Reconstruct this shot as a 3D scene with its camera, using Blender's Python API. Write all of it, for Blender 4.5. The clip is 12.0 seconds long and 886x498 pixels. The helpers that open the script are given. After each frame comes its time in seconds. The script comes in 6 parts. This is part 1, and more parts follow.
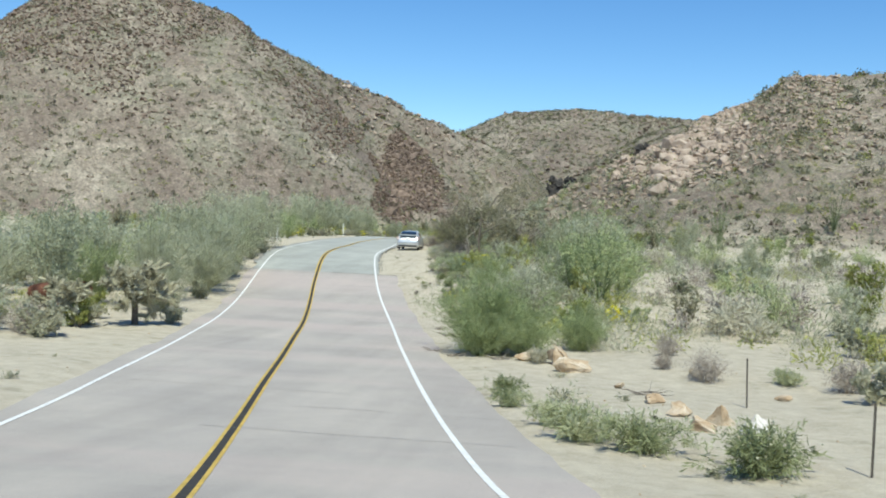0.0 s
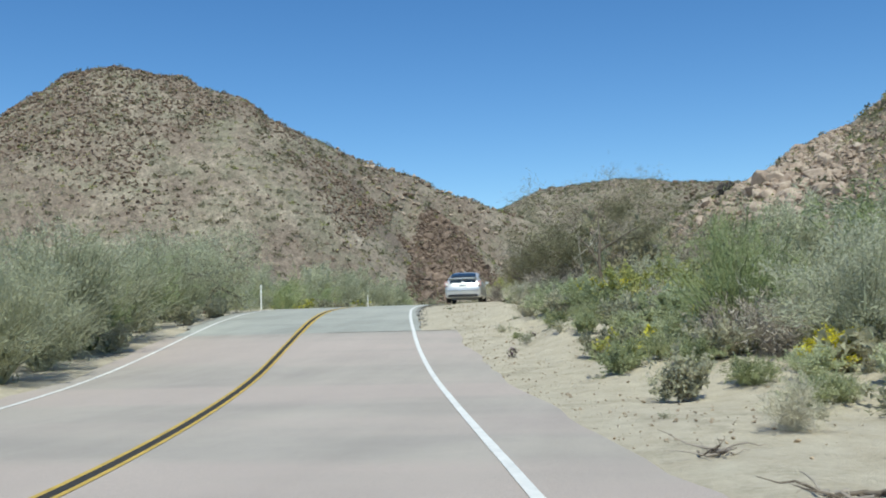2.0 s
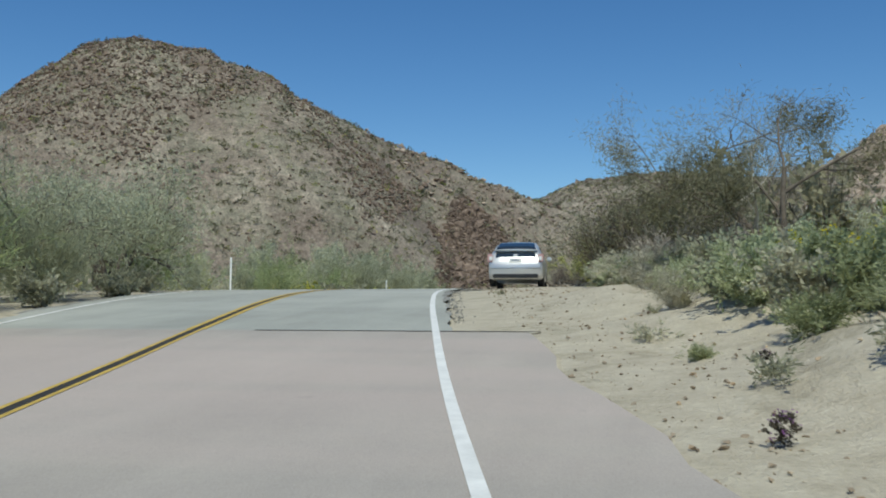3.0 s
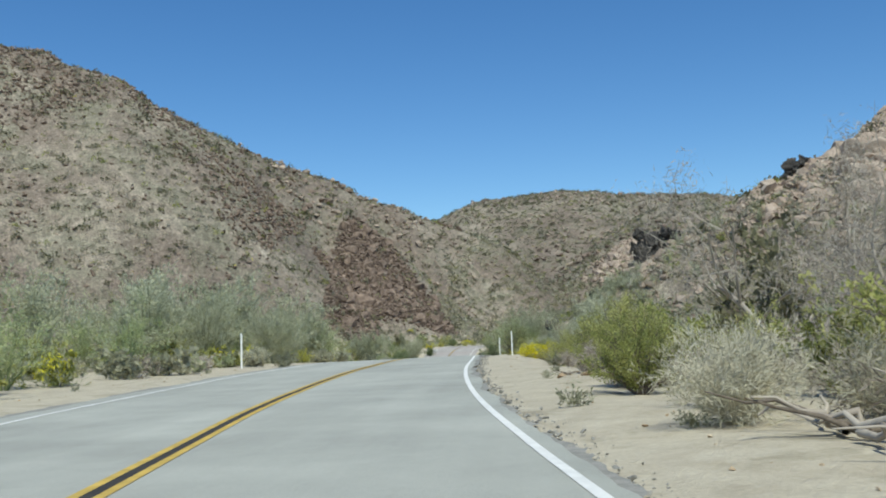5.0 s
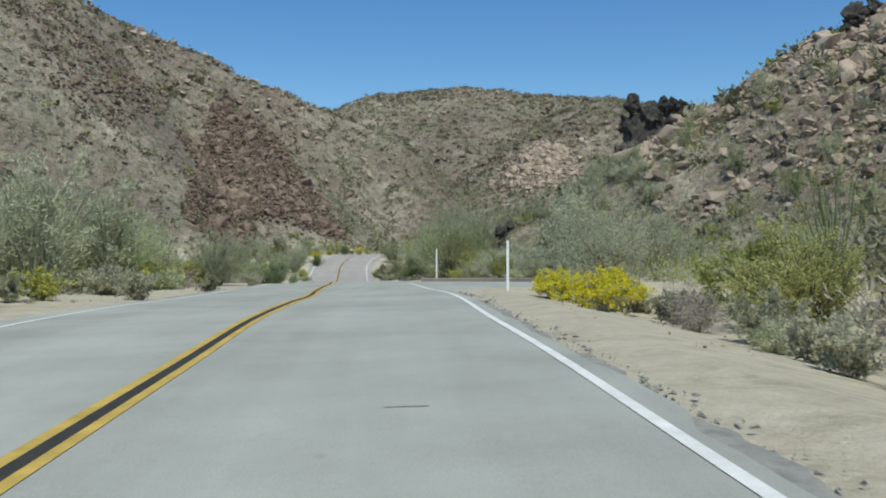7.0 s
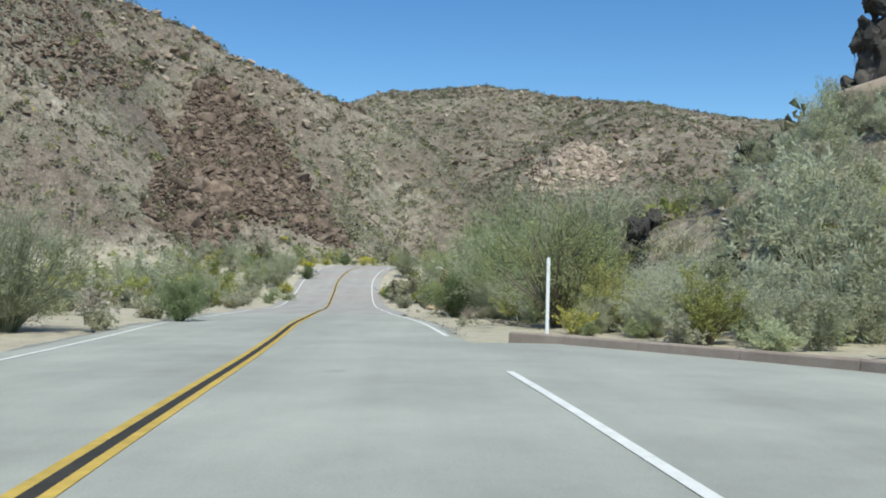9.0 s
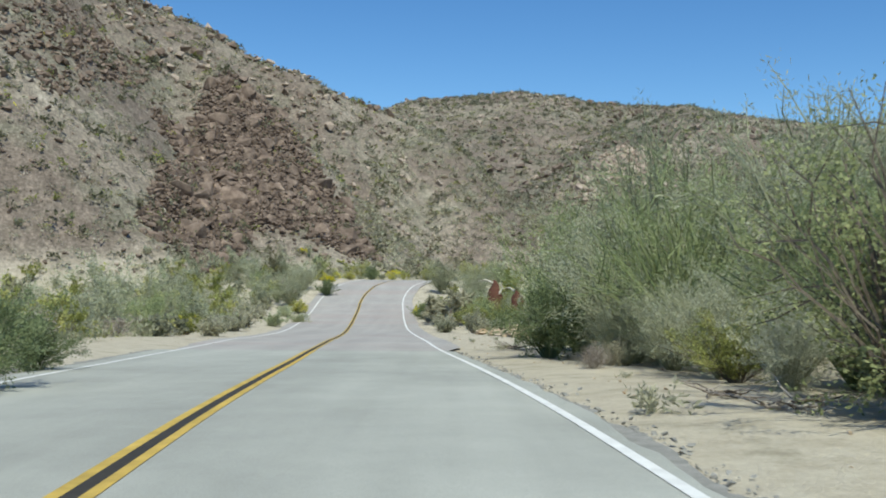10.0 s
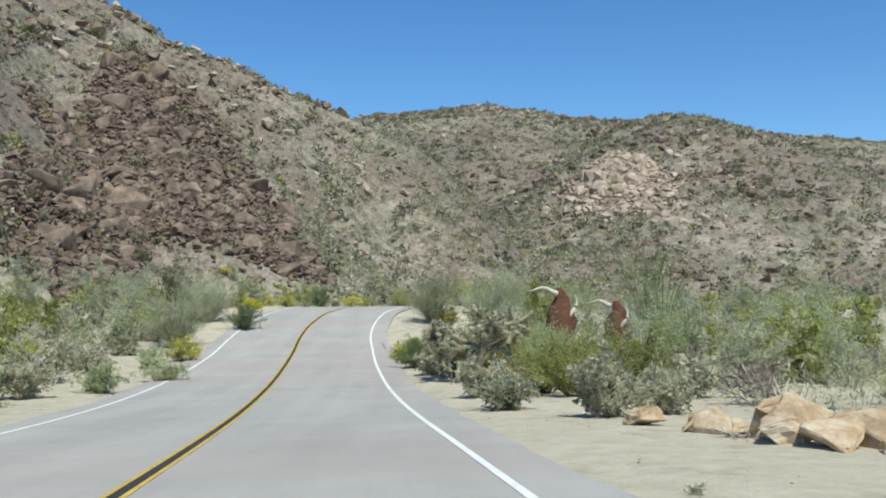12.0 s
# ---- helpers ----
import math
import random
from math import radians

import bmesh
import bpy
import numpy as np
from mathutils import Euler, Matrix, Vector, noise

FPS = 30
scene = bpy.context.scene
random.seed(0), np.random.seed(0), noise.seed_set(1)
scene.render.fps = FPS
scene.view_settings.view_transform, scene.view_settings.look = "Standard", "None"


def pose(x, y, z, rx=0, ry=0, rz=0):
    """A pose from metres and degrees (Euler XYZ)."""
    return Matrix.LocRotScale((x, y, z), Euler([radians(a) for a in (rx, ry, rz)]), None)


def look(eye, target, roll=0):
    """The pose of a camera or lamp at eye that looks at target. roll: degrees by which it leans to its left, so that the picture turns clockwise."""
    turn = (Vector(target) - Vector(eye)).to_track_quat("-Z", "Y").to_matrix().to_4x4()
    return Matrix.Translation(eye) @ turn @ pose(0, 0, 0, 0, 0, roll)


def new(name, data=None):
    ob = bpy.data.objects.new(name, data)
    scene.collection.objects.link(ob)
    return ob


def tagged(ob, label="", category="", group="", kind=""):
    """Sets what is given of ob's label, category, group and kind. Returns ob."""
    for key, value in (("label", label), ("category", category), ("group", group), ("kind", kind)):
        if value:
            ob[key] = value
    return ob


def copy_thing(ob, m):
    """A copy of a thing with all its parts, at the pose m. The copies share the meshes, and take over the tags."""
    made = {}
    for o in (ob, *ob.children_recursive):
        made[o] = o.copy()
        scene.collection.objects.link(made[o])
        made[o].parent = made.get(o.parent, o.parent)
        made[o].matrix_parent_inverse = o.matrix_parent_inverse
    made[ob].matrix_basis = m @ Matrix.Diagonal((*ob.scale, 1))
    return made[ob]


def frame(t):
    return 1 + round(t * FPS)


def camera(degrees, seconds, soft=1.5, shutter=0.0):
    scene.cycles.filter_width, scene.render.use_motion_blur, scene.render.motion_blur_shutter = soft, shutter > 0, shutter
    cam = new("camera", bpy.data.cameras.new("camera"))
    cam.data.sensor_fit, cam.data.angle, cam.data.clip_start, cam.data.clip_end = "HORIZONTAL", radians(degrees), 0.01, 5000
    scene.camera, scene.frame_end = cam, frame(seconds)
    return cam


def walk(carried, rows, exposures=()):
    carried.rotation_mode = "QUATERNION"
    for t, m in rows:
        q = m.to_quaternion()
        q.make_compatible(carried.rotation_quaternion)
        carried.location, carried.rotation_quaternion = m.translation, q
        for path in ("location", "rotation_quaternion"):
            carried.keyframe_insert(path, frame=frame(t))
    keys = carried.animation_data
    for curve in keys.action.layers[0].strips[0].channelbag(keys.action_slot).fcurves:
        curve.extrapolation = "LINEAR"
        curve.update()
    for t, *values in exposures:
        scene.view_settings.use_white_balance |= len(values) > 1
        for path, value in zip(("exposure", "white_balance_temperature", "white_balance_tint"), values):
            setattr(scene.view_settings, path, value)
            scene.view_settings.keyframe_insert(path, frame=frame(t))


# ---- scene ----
cam = camera(50, 12.0, soft=1.9, shutter=0.05)
# seconds, place in metres, heading to the left of +y, pitch, lean
PATH = [
    (0, 0.040, -0.007, 1.095, 7.128, -1.030, 2.623),
    (0.5, -1.124, 6.656, -0.104, 10.675, 1.677, 0.682),
    (1, -2.455, 13.273, -0.954, 10.903, 2.019, -0.569),
    (1.5, -3.928, 20.097, -1.266, 9.204, 3.673, -1.287),
    (2, -5.297, 27.206, -1.467, 9.245, 4.670, -1.435),
    (2.5, -6.773, 34.559, -1.502, 10.092, 4.288, -0.430),
    (3, -8.083, 41.792, -1.426, 11.083, 4.312, 0.217),
    (3.2, -8.760, 44.669, -1.308, 11.444, 6.779, 0.504),
    (4.8, -13.753, 68.042, 0.554, 5.593, 9.076, -2.242),
    (5, -14.345, 71.013, 0.660, 4.191, 5.925, -1.946),
    (5.5, -15.521, 78.440, 0.810, 0.878, 1.181, -1.487),
    (6, -16.438, 85.895, 0.945, -1.341, 0.201, -0.972),
    (6.5, -17.155, 93.376, 1.049, -2.688, -0.240, -0.686),
    (7, -17.567, 100.950, 1.175, -2.609, 0.171, -0.315),
    (7.2, -17.668, 103.966, 1.197, -2.763, 0.597, -0.031),
    (8.8, -18.390, 127.390, 1.139, -2.355, 1.402, 1.479),
    (9, -18.522, 130.416, 1.122, -2.178, 0.976, 1.414),
    (9.5, -18.800, 137.640, 0.962, -2.030, 0.23, 1.35),
    (10, -19.171, 145.779, 0.803, -0.393, 1.927, 0.925),
    (10.5, -19.620, 154.250, 0.640, 0.800, -1.800, -0.810),
    (11, -20.140, 160.850, 0.361, -1.500, 0.300, -0.27),
    (11.5, -20.534, 169.362, 0.124, -1.377, 4.204, 0.009),
    (12, -20.924, 177.182, -0.121, -3.192, 4.263, -0.124),
]
EXPOSE = [(t, e, 6500, -3) for t, e in ((0, 0.12), (0.5, -0.1), (1.5, -0.02), (2.0, -0.08), (2.5, -0.1), (3.0, -0.45), (3.2, -0.5), (4.8, -0.2), (5.0, -0.15), (5.5, 0.0), (6.0, -0.06), (6.5, -0.18), (7.0, -0.32), (7.2, -0.3), (8.8, -0.06), (9.5, -0.05), (10, -0.06), (10.5, -0.1), (11, -0.24), (11.5, 0.02), (12, 0.06))]
walk(cam, [(t, look((x, y, z), (x - math.sin(radians(a)) * math.cos(radians(p)), y + math.cos(radians(a)) * math.cos(radians(p)), z + math.sin(radians(p))), r)) for t, x, y, z, a, p, r in PATH], EXPOSE)

# ---------------------------------------------------------------- light
SUN_EL, SUN_AZ = 57.0, 168.0      # degrees; azimuth clockwise from +y (the way ahead)
world = bpy.data.worlds.new("desert_sky")
scene.world = world
world.use_nodes = True
wn = world.node_tree.nodes
sky = wn.new("ShaderNodeTexSky")
sky.sky_type = 'NISHITA'
sky.sun_disc = False
sky.sun_elevation, sky.sun_rotation = radians(SUN_EL), radians(SUN_AZ)
sky.altitude, sky.air_density, sky.dust_density, sky.ozone_density = 700, 1.0, 0.1, 3.0
deep = wn.new("ShaderNodeHueSaturation")
deep.inputs["Hue"].default_value = 0.508
deep.inputs["Saturation"].default_value = 1.25
world.node_tree.links.new(sky.outputs[0], deep.inputs["Color"])
world.node_tree.links.new(deep.outputs[0], wn["Background"].inputs[0])
wn["Background"].inputs[1].default_value = 0.148
sun_data = bpy.data.lights.new("sun", 'SUN')
sun_data.energy, sun_data.angle, sun_data.color = 4.7, radians(0.53), (1.0, 0.95, 0.87)
sun = new("sun", sun_data)
sun.matrix_world = look((math.sin(radians(SUN_AZ)) * 200, math.cos(radians(SUN_AZ)) * 200, math.tan(radians(SUN_EL)) * 200), (0, 0, 0))

# ---------------------------------------------------------------- materials


def ramp(nt, fac, stops):
    r = nt.nodes.new("ShaderNodeValToRGB")
    el = r.color_ramp.elements
    while len(el) < len(stops):
        el.new(0.5)
    for e, (p, c) in zip(el, stops):
        e.position, e.color = p, (*c, 1)
    nt.links.new(fac, r.inputs[0])
    return r.outputs[0]


def noise_node(nt, co, scale, detail=4.0, rough=0.6, stretch=None):
    n = nt.nodes.new("ShaderNodeTexNoise")
    n.inputs["Scale"].default_value = scale
    n.inputs["Detail"].default_value = detail
    n.inputs["Roughness"].default_value = rough
    if stretch:
        m = nt.nodes.new("ShaderNodeMapping")
        m.inputs["Scale"].default_value = stretch
        nt.links.new(co, m.inputs[0])
        co = m.outputs[0]
    nt.links.new(co, n.inputs["Vector"])
    return n.outputs["Fac"]


def mixed(nt, fac, a, b, kind='MIX'):
    m = nt.nodes.new("ShaderNodeMix")
    m.data_type, m.blend_type = 'RGBA', kind
    for sock, v in ((m.inputs[0], fac), (m.inputs[6], a), (m.inputs[7], b)):
        if isinstance(v, (int, float)):
            sock.default_value = v
        elif isinstance(v, tuple):
            sock.default_value = (*v, 1)
        else:
            nt.links.new(v, sock)
    return m.outputs[2]


def base_mat(name, rough=0.9, metal=0.0, spec=0.3):
    m = bpy.data.materials.new(name)
    m.use_nodes = True
    nt = m.node_tree
    b = nt.nodes["Principled BSDF"]
    b.inputs["Roughness"].default_value = rough
    b.inputs["Metallic"].default_value = metal
    b.inputs["Specular IOR Level"].default_value = spec
    geo = nt.nodes.new("ShaderNodeNewGeometry")
    tex = nt.nodes.new("ShaderNodeTexCoord")
    return m, nt, b, geo, tex


def bump(nt, b, height, strength, distance):
    n = nt.nodes.new("ShaderNodeBump")
    n.inputs["Strength"].default_value, n.inputs["Distance"].default_value = strength, distance
    nt.links.new(height, n.inputs["Height"])
    nt.links.new(n.outputs[0], b.inputs["Normal"])


def grainy(name, stops, scale=3.0, fine=40.0, rough=0.9, spec=0.2, strength=0.3, distance=0.01, world_space=True, tint=None):
    """A surface with broad mottling and a fine grain, both at real size."""
    m, nt, b, geo, tex = base_mat(name, rough, 0, spec)
    co = geo.outputs["Position"] if world_space else tex.outputs["Object"]
    broad = noise_node(nt, co, scale, 5, 0.65)
    grain = noise_node(nt, co, fine, 3, 0.7)
    col = ramp(nt, broad, stops)
    col = mixed(nt, 0.35, col, ramp(nt, grain, [(0.3, (0.35, 0.35, 0.35)), (0.7, (0.68, 0.68, 0.68))]), 'OVERLAY')
    if tint:
        info = nt.nodes.new("ShaderNodeObjectInfo")
        col = mixed(nt, 0.7, col, ramp(nt, info.outputs["Random"], tint), 'MULTIPLY')
    nt.links.new(col, b.inputs["Base Color"])
    bump(nt, b, grain, strength, distance)
    return m


def leafy(name, stops, rough=0.75, spec=0.15, sheer=0.42):
    """Leaves and twigs: the colour wanders from leaf to leaf and from plant to plant."""
    m, nt, b, geo, tex = base_mat(name, rough, 0, spec)
    info = nt.nodes.new("ShaderNodeObjectInfo")
    clump = noise_node(nt, geo.outputs["Position"], 1.7, 3, 0.6)
    add = nt.nodes.new("ShaderNodeMath")
    add.operation = 'ADD'
    half = nt.nodes.new("ShaderNodeMath")
    half.operation = 'MULTIPLY_ADD'
    half.inputs[1].default_value, half.inputs[2].default_value = 0.45, -0.22
    nt.links.new(info.outputs["Random"], half.inputs[0])
    isl = nt.nodes.new("ShaderNodeMath")
    isl.operation = 'MULTIPLY_ADD'
    isl.inputs[1].default_value = 0.35
    nt.links.new(geo.outputs["Random Per Island"], isl.inputs[0])
    nt.links.new(half.outputs[0], isl.inputs[2])
    nt.links.new(clump, add.inputs[0])
    nt.links.new(isl.outputs[0], add.inputs[1])
    col = ramp(nt, add.outputs[0], stops)
    nt.links.new(col, b.inputs["Base Color"])
    if sheer:
        tr = nt.nodes.new("ShaderNodeBsdfTranslucent")
        mx = nt.nodes.new("ShaderNodeMixShader")
        mx.inputs[0].default_value = sheer
        nt.links.new(col, tr.inputs[0])
        nt.links.new(b.outputs[0], mx.inputs[1])
        nt.links.new(tr.outputs[0], mx.inputs[2])
        nt.links.new(mx.outputs[0], nt.nodes["Material Output"].inputs[0])
    return m


def plain(name, color, rough=0.5, metal=0.0, spec=0.5, wear=0.15, scale=8.0):
    """Paint, plastic or metal with a little dust and wear."""
    m, nt, b, geo, tex = base_mat(name, rough, metal, spec)
    n = noise_node(nt, tex.outputs["Object"], scale, 6, 0.7)
    dark = tuple(c * (1 - wear) for c in color)
    light = tuple(min(1, c * (1 + wear)) for c in color)
    nt.links.new(ramp(nt, n, [(0.3, dark), (0.7, light)]), b.inputs["Base Color"])
    return m


def asphalt(name, light, dark, streak, band=0.0):
    """Worn paving: aggregate grain, blotches and tracks along the way of travel, bands across it where it was patched."""
    m, nt, b, geo, tex = base_mat(name, 0.85, 0, 0.25)
    co = geo.outputs["Position"]
    blotch = noise_node(nt, co, 0.35, 6, 0.65)
    col = ramp(nt, blotch, [(0.3, dark), (0.7, light)])
    track = noise_node(nt, co, 1.0, 4, 0.6, (1.1, 0.05, 1.0))
    col = mixed(nt, 0.3, col, ramp(nt, track, [(0.35, (0.40, 0.40, 0.40)), (0.65, (0.60, 0.60, 0.60))]), 'OVERLAY')
    if band:
        across = noise_node(nt, co, 1.0, 3, 0.5, (0.04, 0.32, 0.3))
        col = mixed(nt, ramp(nt, across, [(0.48, (0, 0, 0)), (0.62, (band, band, band))]), col, streak)
    grain = noise_node(nt, co, 90, 2, 0.8)
    col = mixed(nt, 0.5, col, ramp(nt, grain, [(0.25, (0.3, 0.3, 0.3)), (0.75, (0.7, 0.7, 0.7))]), 'OVERLAY')
    stain = noise_node(nt, co, 2.3, 5, 0.7)
    col = mixed(nt, ramp(nt, stain, [(0.66, (0, 0, 0)), (0.8, (0.35, 0.35, 0.35))]), col, tuple(c * 0.6 for c in dark))
    nt.links.new(col, b.inputs["Base Color"])
    bump(nt, b, grain, 0.4, 0.006)
    return m


def ground_mat():
    """Pale sand on the flats, stony tan and mauve-brown soil on the slopes."""
    m, nt, b, geo, tex = base_mat("desert_ground", 0.95, 0, 0.1)
    co = geo.outputs["Position"]
    broad = noise_node(nt, co, 0.22, 6, 0.65)
    mid = noise_node(nt, co, 2.2, 5, 0.7)
    grain = noise_node(nt, co, 22, 4, 0.75)
    sand = ramp(nt, mid, [(0.3, (0.47, 0.41, 0.31)), (0.7, (0.62, 0.56, 0.44))])
    litter = noise_node(nt, co, 0.8, 6, 0.72)
    sand = mixed(nt, ramp(nt, litter, [(0.54, (0, 0, 0)), (0.66, (0.6, 0.6, 0.6))]), sand, (0.30, 0.265, 0.19))
    soil = ramp(nt, broad, [(0.3, (0.20, 0.165, 0.13)), (0.48, (0.29, 0.245, 0.195)), (0.6, (0.335, 0.29, 0.23)), (0.75, (0.46, 0.40, 0.325))])
    patch = noise_node(nt, co, 0.055, 5, 0.6)
    soil = mixed(nt, ramp(nt, patch, [(0.45, (0, 0, 0)), (0.53, (0.68, 0.68, 0.68))]), soil, (0.18, 0.14, 0.115))
    green = noise_node(nt, co, 0.09, 6, 0.7)
    soil = mixed(nt, ramp(nt, green, [(0.50, (0, 0, 0)), (0.62, (0.65, 0.65, 0.65))]), soil, (0.215, 0.205, 0.15))
    rocky = noise_node(nt, co, 0.7, 8, 0.8)
    soil = mixed(nt, 0.7, soil, ramp(nt, rocky, [(0.32, (0.16, 0.16, 0.16)), (0.66, (0.76, 0.76, 0.76))]), 'OVERLAY')
    # Fine speckle: pale stones, with the shade between them put into the colour.
    rubble = noise_node(nt, co, 2.6, 4, 0.85)
    soil = mixed(nt, 0.65, soil, ramp(nt, rubble, [(0.36, (0.12, 0.12, 0.12)), (0.52, (0.5, 0.5, 0.5)), (0.66, (0.82, 0.82, 0.82))]), 'OVERLAY')
    att = nt.nodes.new("ShaderNodeAttribute")
    att.attribute_name = "slope_soil"
    col = mixed(nt, att.outputs["Fac"], sand, soil)
    col = mixed(nt, 0.4, col, ramp(nt, grain, [(0.3, (0.36, 0.36, 0.36)), (0.7, (0.66, 0.66, 0.66))]), 'OVERLAY')
    nt.links.new(col, b.inputs["Base Color"])
    h = nt.nodes.new("ShaderNodeMath")
    h.operation = 'MULTIPLY_ADD'
    h.inputs[1].default_value = 0.3
    nt.links.new(grain, h.inputs[0])
    nt.links.new(rocky, h.inputs[2])
    bump(nt, b, h.outputs[0], 0.6, 0.22)
    return m


GROUND = ground_mat()
ROAD_DIP = asphalt("patched_concrete", (0.435, 0.388, 0.338), (0.335, 0.302, 0.272), (0.47, 0.39, 0.35), 0.6)
ROAD_GREY = asphalt("pale_grey_asphalt", (0.425, 0.425, 0.378), (0.305, 0.305, 0.273), (0.3, 0.3, 0.3))
ROAD_MAUVE = asphalt("mauve_grey_concrete", (0.405, 0.38, 0.35), (0.325, 0.305, 0.285), (0.40, 0.33, 0.30), 0.45)
EDGE = grainy("broken_asphalt_edge", [(0.3, (0.20, 0.195, 0.175)), (0.7, (0.34, 0.325, 0.295))], 6, 60)
YELLOW = plain("yellow_road_paint", (0.52, 0.36, 0.085), 0.7, 0, 0.3, 0.25, 3)
BLACKSEAL = plain("dark_sealed_seam", (0.045, 0.040, 0.032), 0.7, 0, 0.3, 0.3, 5)
CRACK = plain("grey_crack_filler", (0.29, 0.275, 0.255), 0.8, 0, 0.2, 0.3, 6)
WHITE = plain("white_road_paint", (0.72, 0.71, 0.68), 0.7, 0, 0.3, 0.14, 4)
KERB = grainy("tan_concrete_kerb", [(0.3, (0.28, 0.22, 0.18)), (0.7, (0.38, 0.31, 0.26))], 2, 50)
POSTWHITE = plain("white_marker_plastic", (0.82, 0.82, 0.8), 0.5)
STEEL = plain("weathered_steel", (0.10, 0.085, 0.07), 0.7, 0.5)
CREOSOTE = leafy("olive_leaves", [(0.25, (0.165, 0.185, 0.06)), (0.6, (0.34, 0.36, 0.115)), (0.95, (0.54, 0.52, 0.21))])
PALOVERDE = leafy("green_twig_leaves", [(0.25, (0.17, 0.21, 0.095)), (0.6, (0.33, 0.385, 0.185)), (0.95, (0.55, 0.58, 0.32))])
VIVID = leafy("fresh_green_leaves", [(0.25, (0.10, 0.128, 0.058)), (0.6, (0.21, 0.255, 0.125)), (0.95, (0.35, 0.39, 0.21))])
GREYLEAF = leafy("grey_green_leaves", [(0.25, (0.187, 0.194, 0.122)), (0.6, (0.367, 0.367, 0.252)), (0.95, (0.575, 0.546, 0.402))])
DRY = leafy("dry_grey_twigs", [(0.25, (0.175, 0.144, 0.119)), (0.6, (0.325, 0.281, 0.237)), (0.95, (0.475, 0.419, 0.350))], sheer=0.0)
SMOKE = leafy("hazy_grey_green_twigs", [(0.25, (0.22, 0.235, 0.145)), (0.6, (0.385, 0.395, 0.26)), (0.95, (0.57, 0.575, 0.41))])
BROWNGREEN = leafy("dull_brown_green_leaves", [(0.25, (0.13, 0.125, 0.072)), (0.6, (0.255, 0.24, 0.145)), (0.95, (0.40, 0.37, 0.25))])
STRAW = leafy("pale_straw_twigs", [(0.25, (0.30, 0.27, 0.19)), (0.6, (0.48, 0.45, 0.33)), (0.95, (0.62, 0.58, 0.45))], sheer=0.2)
PURPLE = leafy("purple_petals", [(0.3, (0.22, 0.09, 0.26)), (0.9, (0.40, 0.20, 0.42))])
DARKLEAF = leafy("dark_purple_green_leaves", [(0.25, (0.05, 0.045, 0.035)), (0.9, (0.13, 0.11, 0.08))])
WEED = leafy("soft_weed_leaves", [(0.25, (0.19, 0.215, 0.10)), (0.6, (0.34, 0.37, 0.195)), (0.95, (0.52, 0.53, 0.33))])
HAZE = leafy("pale_hazy_twigs", [(0.25, (0.29, 0.30, 0.20)), (0.6, (0.475, 0.48, 0.34)), (0.95, (0.65, 0.65, 0.49))])
HILLSCRUB = leafy("grey_hillside_leaves", [(0.25, (0.15, 0.145, 0.10)), (0.6, (0.285, 0.27, 0.20)), (0.95, (0.43, 0.405, 0.31))])
DULLSCRUB = leafy("dull_dark_hillside_leaves", [(0.25, (0.095, 0.098, 0.058)), (0.6, (0.19, 0.188, 0.115)), (0.95, (0.31, 0.30, 0.195))])
OLIVETREE = leafy("dull_olive_leaves", [(0.25, (0.15, 0.17, 0.075)), (0.6, (0.30, 0.33, 0.15)), (0.95, (0.48, 0.50, 0.25))])
MINT = leafy("pale_mint_leaves", [(0.25, (0.24, 0.27, 0.14)), (0.6, (0.43, 0.465, 0.27)), (0.95, (0.62, 0.64, 0.43))])
FLOWER = leafy("yellow_petals", [(0.25, (0.50, 0.43, 0.02)), (0.6, (0.70, 0.62, 0.04)), (0.95, (0.80, 0.74, 0.10))])
PALEFLOWER = leafy("cream_petals", [(0.3, (0.5, 0.48, 0.32)), (0.9, (0.7, 0.68, 0.5))])
BARK = grainy("grey_brown_bark", [(0.3, (0.10, 0.08, 0.06)), (0.7, (0.21, 0.175, 0.14))], 9, 60)
PALEBARK = grainy("bleached_bare_wood", [(0.3, (0.42, 0.37, 0.30)), (0.7, (0.62, 0.57, 0.48))], 9, 60)
CHOLLA = leafy("straw_spines", [(0.25, (0.17, 0.16, 0.095)), (0.6, (0.32, 0.30, 0.20)), (0.95, (0.46, 0.43, 0.31))], sheer=0.1)
OCO = leafy("green_wands", [(0.25, (0.077, 0.094, 0.044)), (0.6, (0.143, 0.165, 0.083)), (0.95, (0.220, 0.242, 0.132))], sheer=0.0)
RUST = grainy("rusty_brown", [(0.3, (0.075, 0.033, 0.024)), (0.7, (0.165, 0.075, 0.05))], 4, 50, world_space=False)
REDROCK = grainy("red_brown_rock", [(0.25, (0.09, 0.066, 0.053)), (0.5, (0.225, 0.17, 0.135)), (0.75, (0.40, 0.315, 0.25))], 0.9, 14, 0.9, 0.2, 0.5, 0.05,
                 tint=[(0.0, (0.60, 0.57, 0.55)), (0.5, (0.78, 0.76, 0.74)), (1.0, (1.0, 0.95, 0.9))])
PINKROCK = grainy("pinkish_tan_rock", [(0.25, (0.27, 0.205, 0.162)), (0.5, (0.405, 0.325, 0.26)), (0.75, (0.55, 0.465, 0.38))], 0.8, 14, 0.9, 0.2, 0.5, 0.05,
                  tint=[(0.0, (0.72, 0.68, 0.66)), (0.5, (0.95, 0.92, 0.9)), (1.0, (1.0, 1.0, 1.0))])
DARKROCK = grainy("dark_varnished_rock", [(0.3, (0.026, 0.024, 0.023)), (0.55, (0.062, 0.056, 0.051)), (0.72, (0.15, 0.13, 0.115))], 0.8, 10, 0.85, 0.3, 0.6, 0.06)
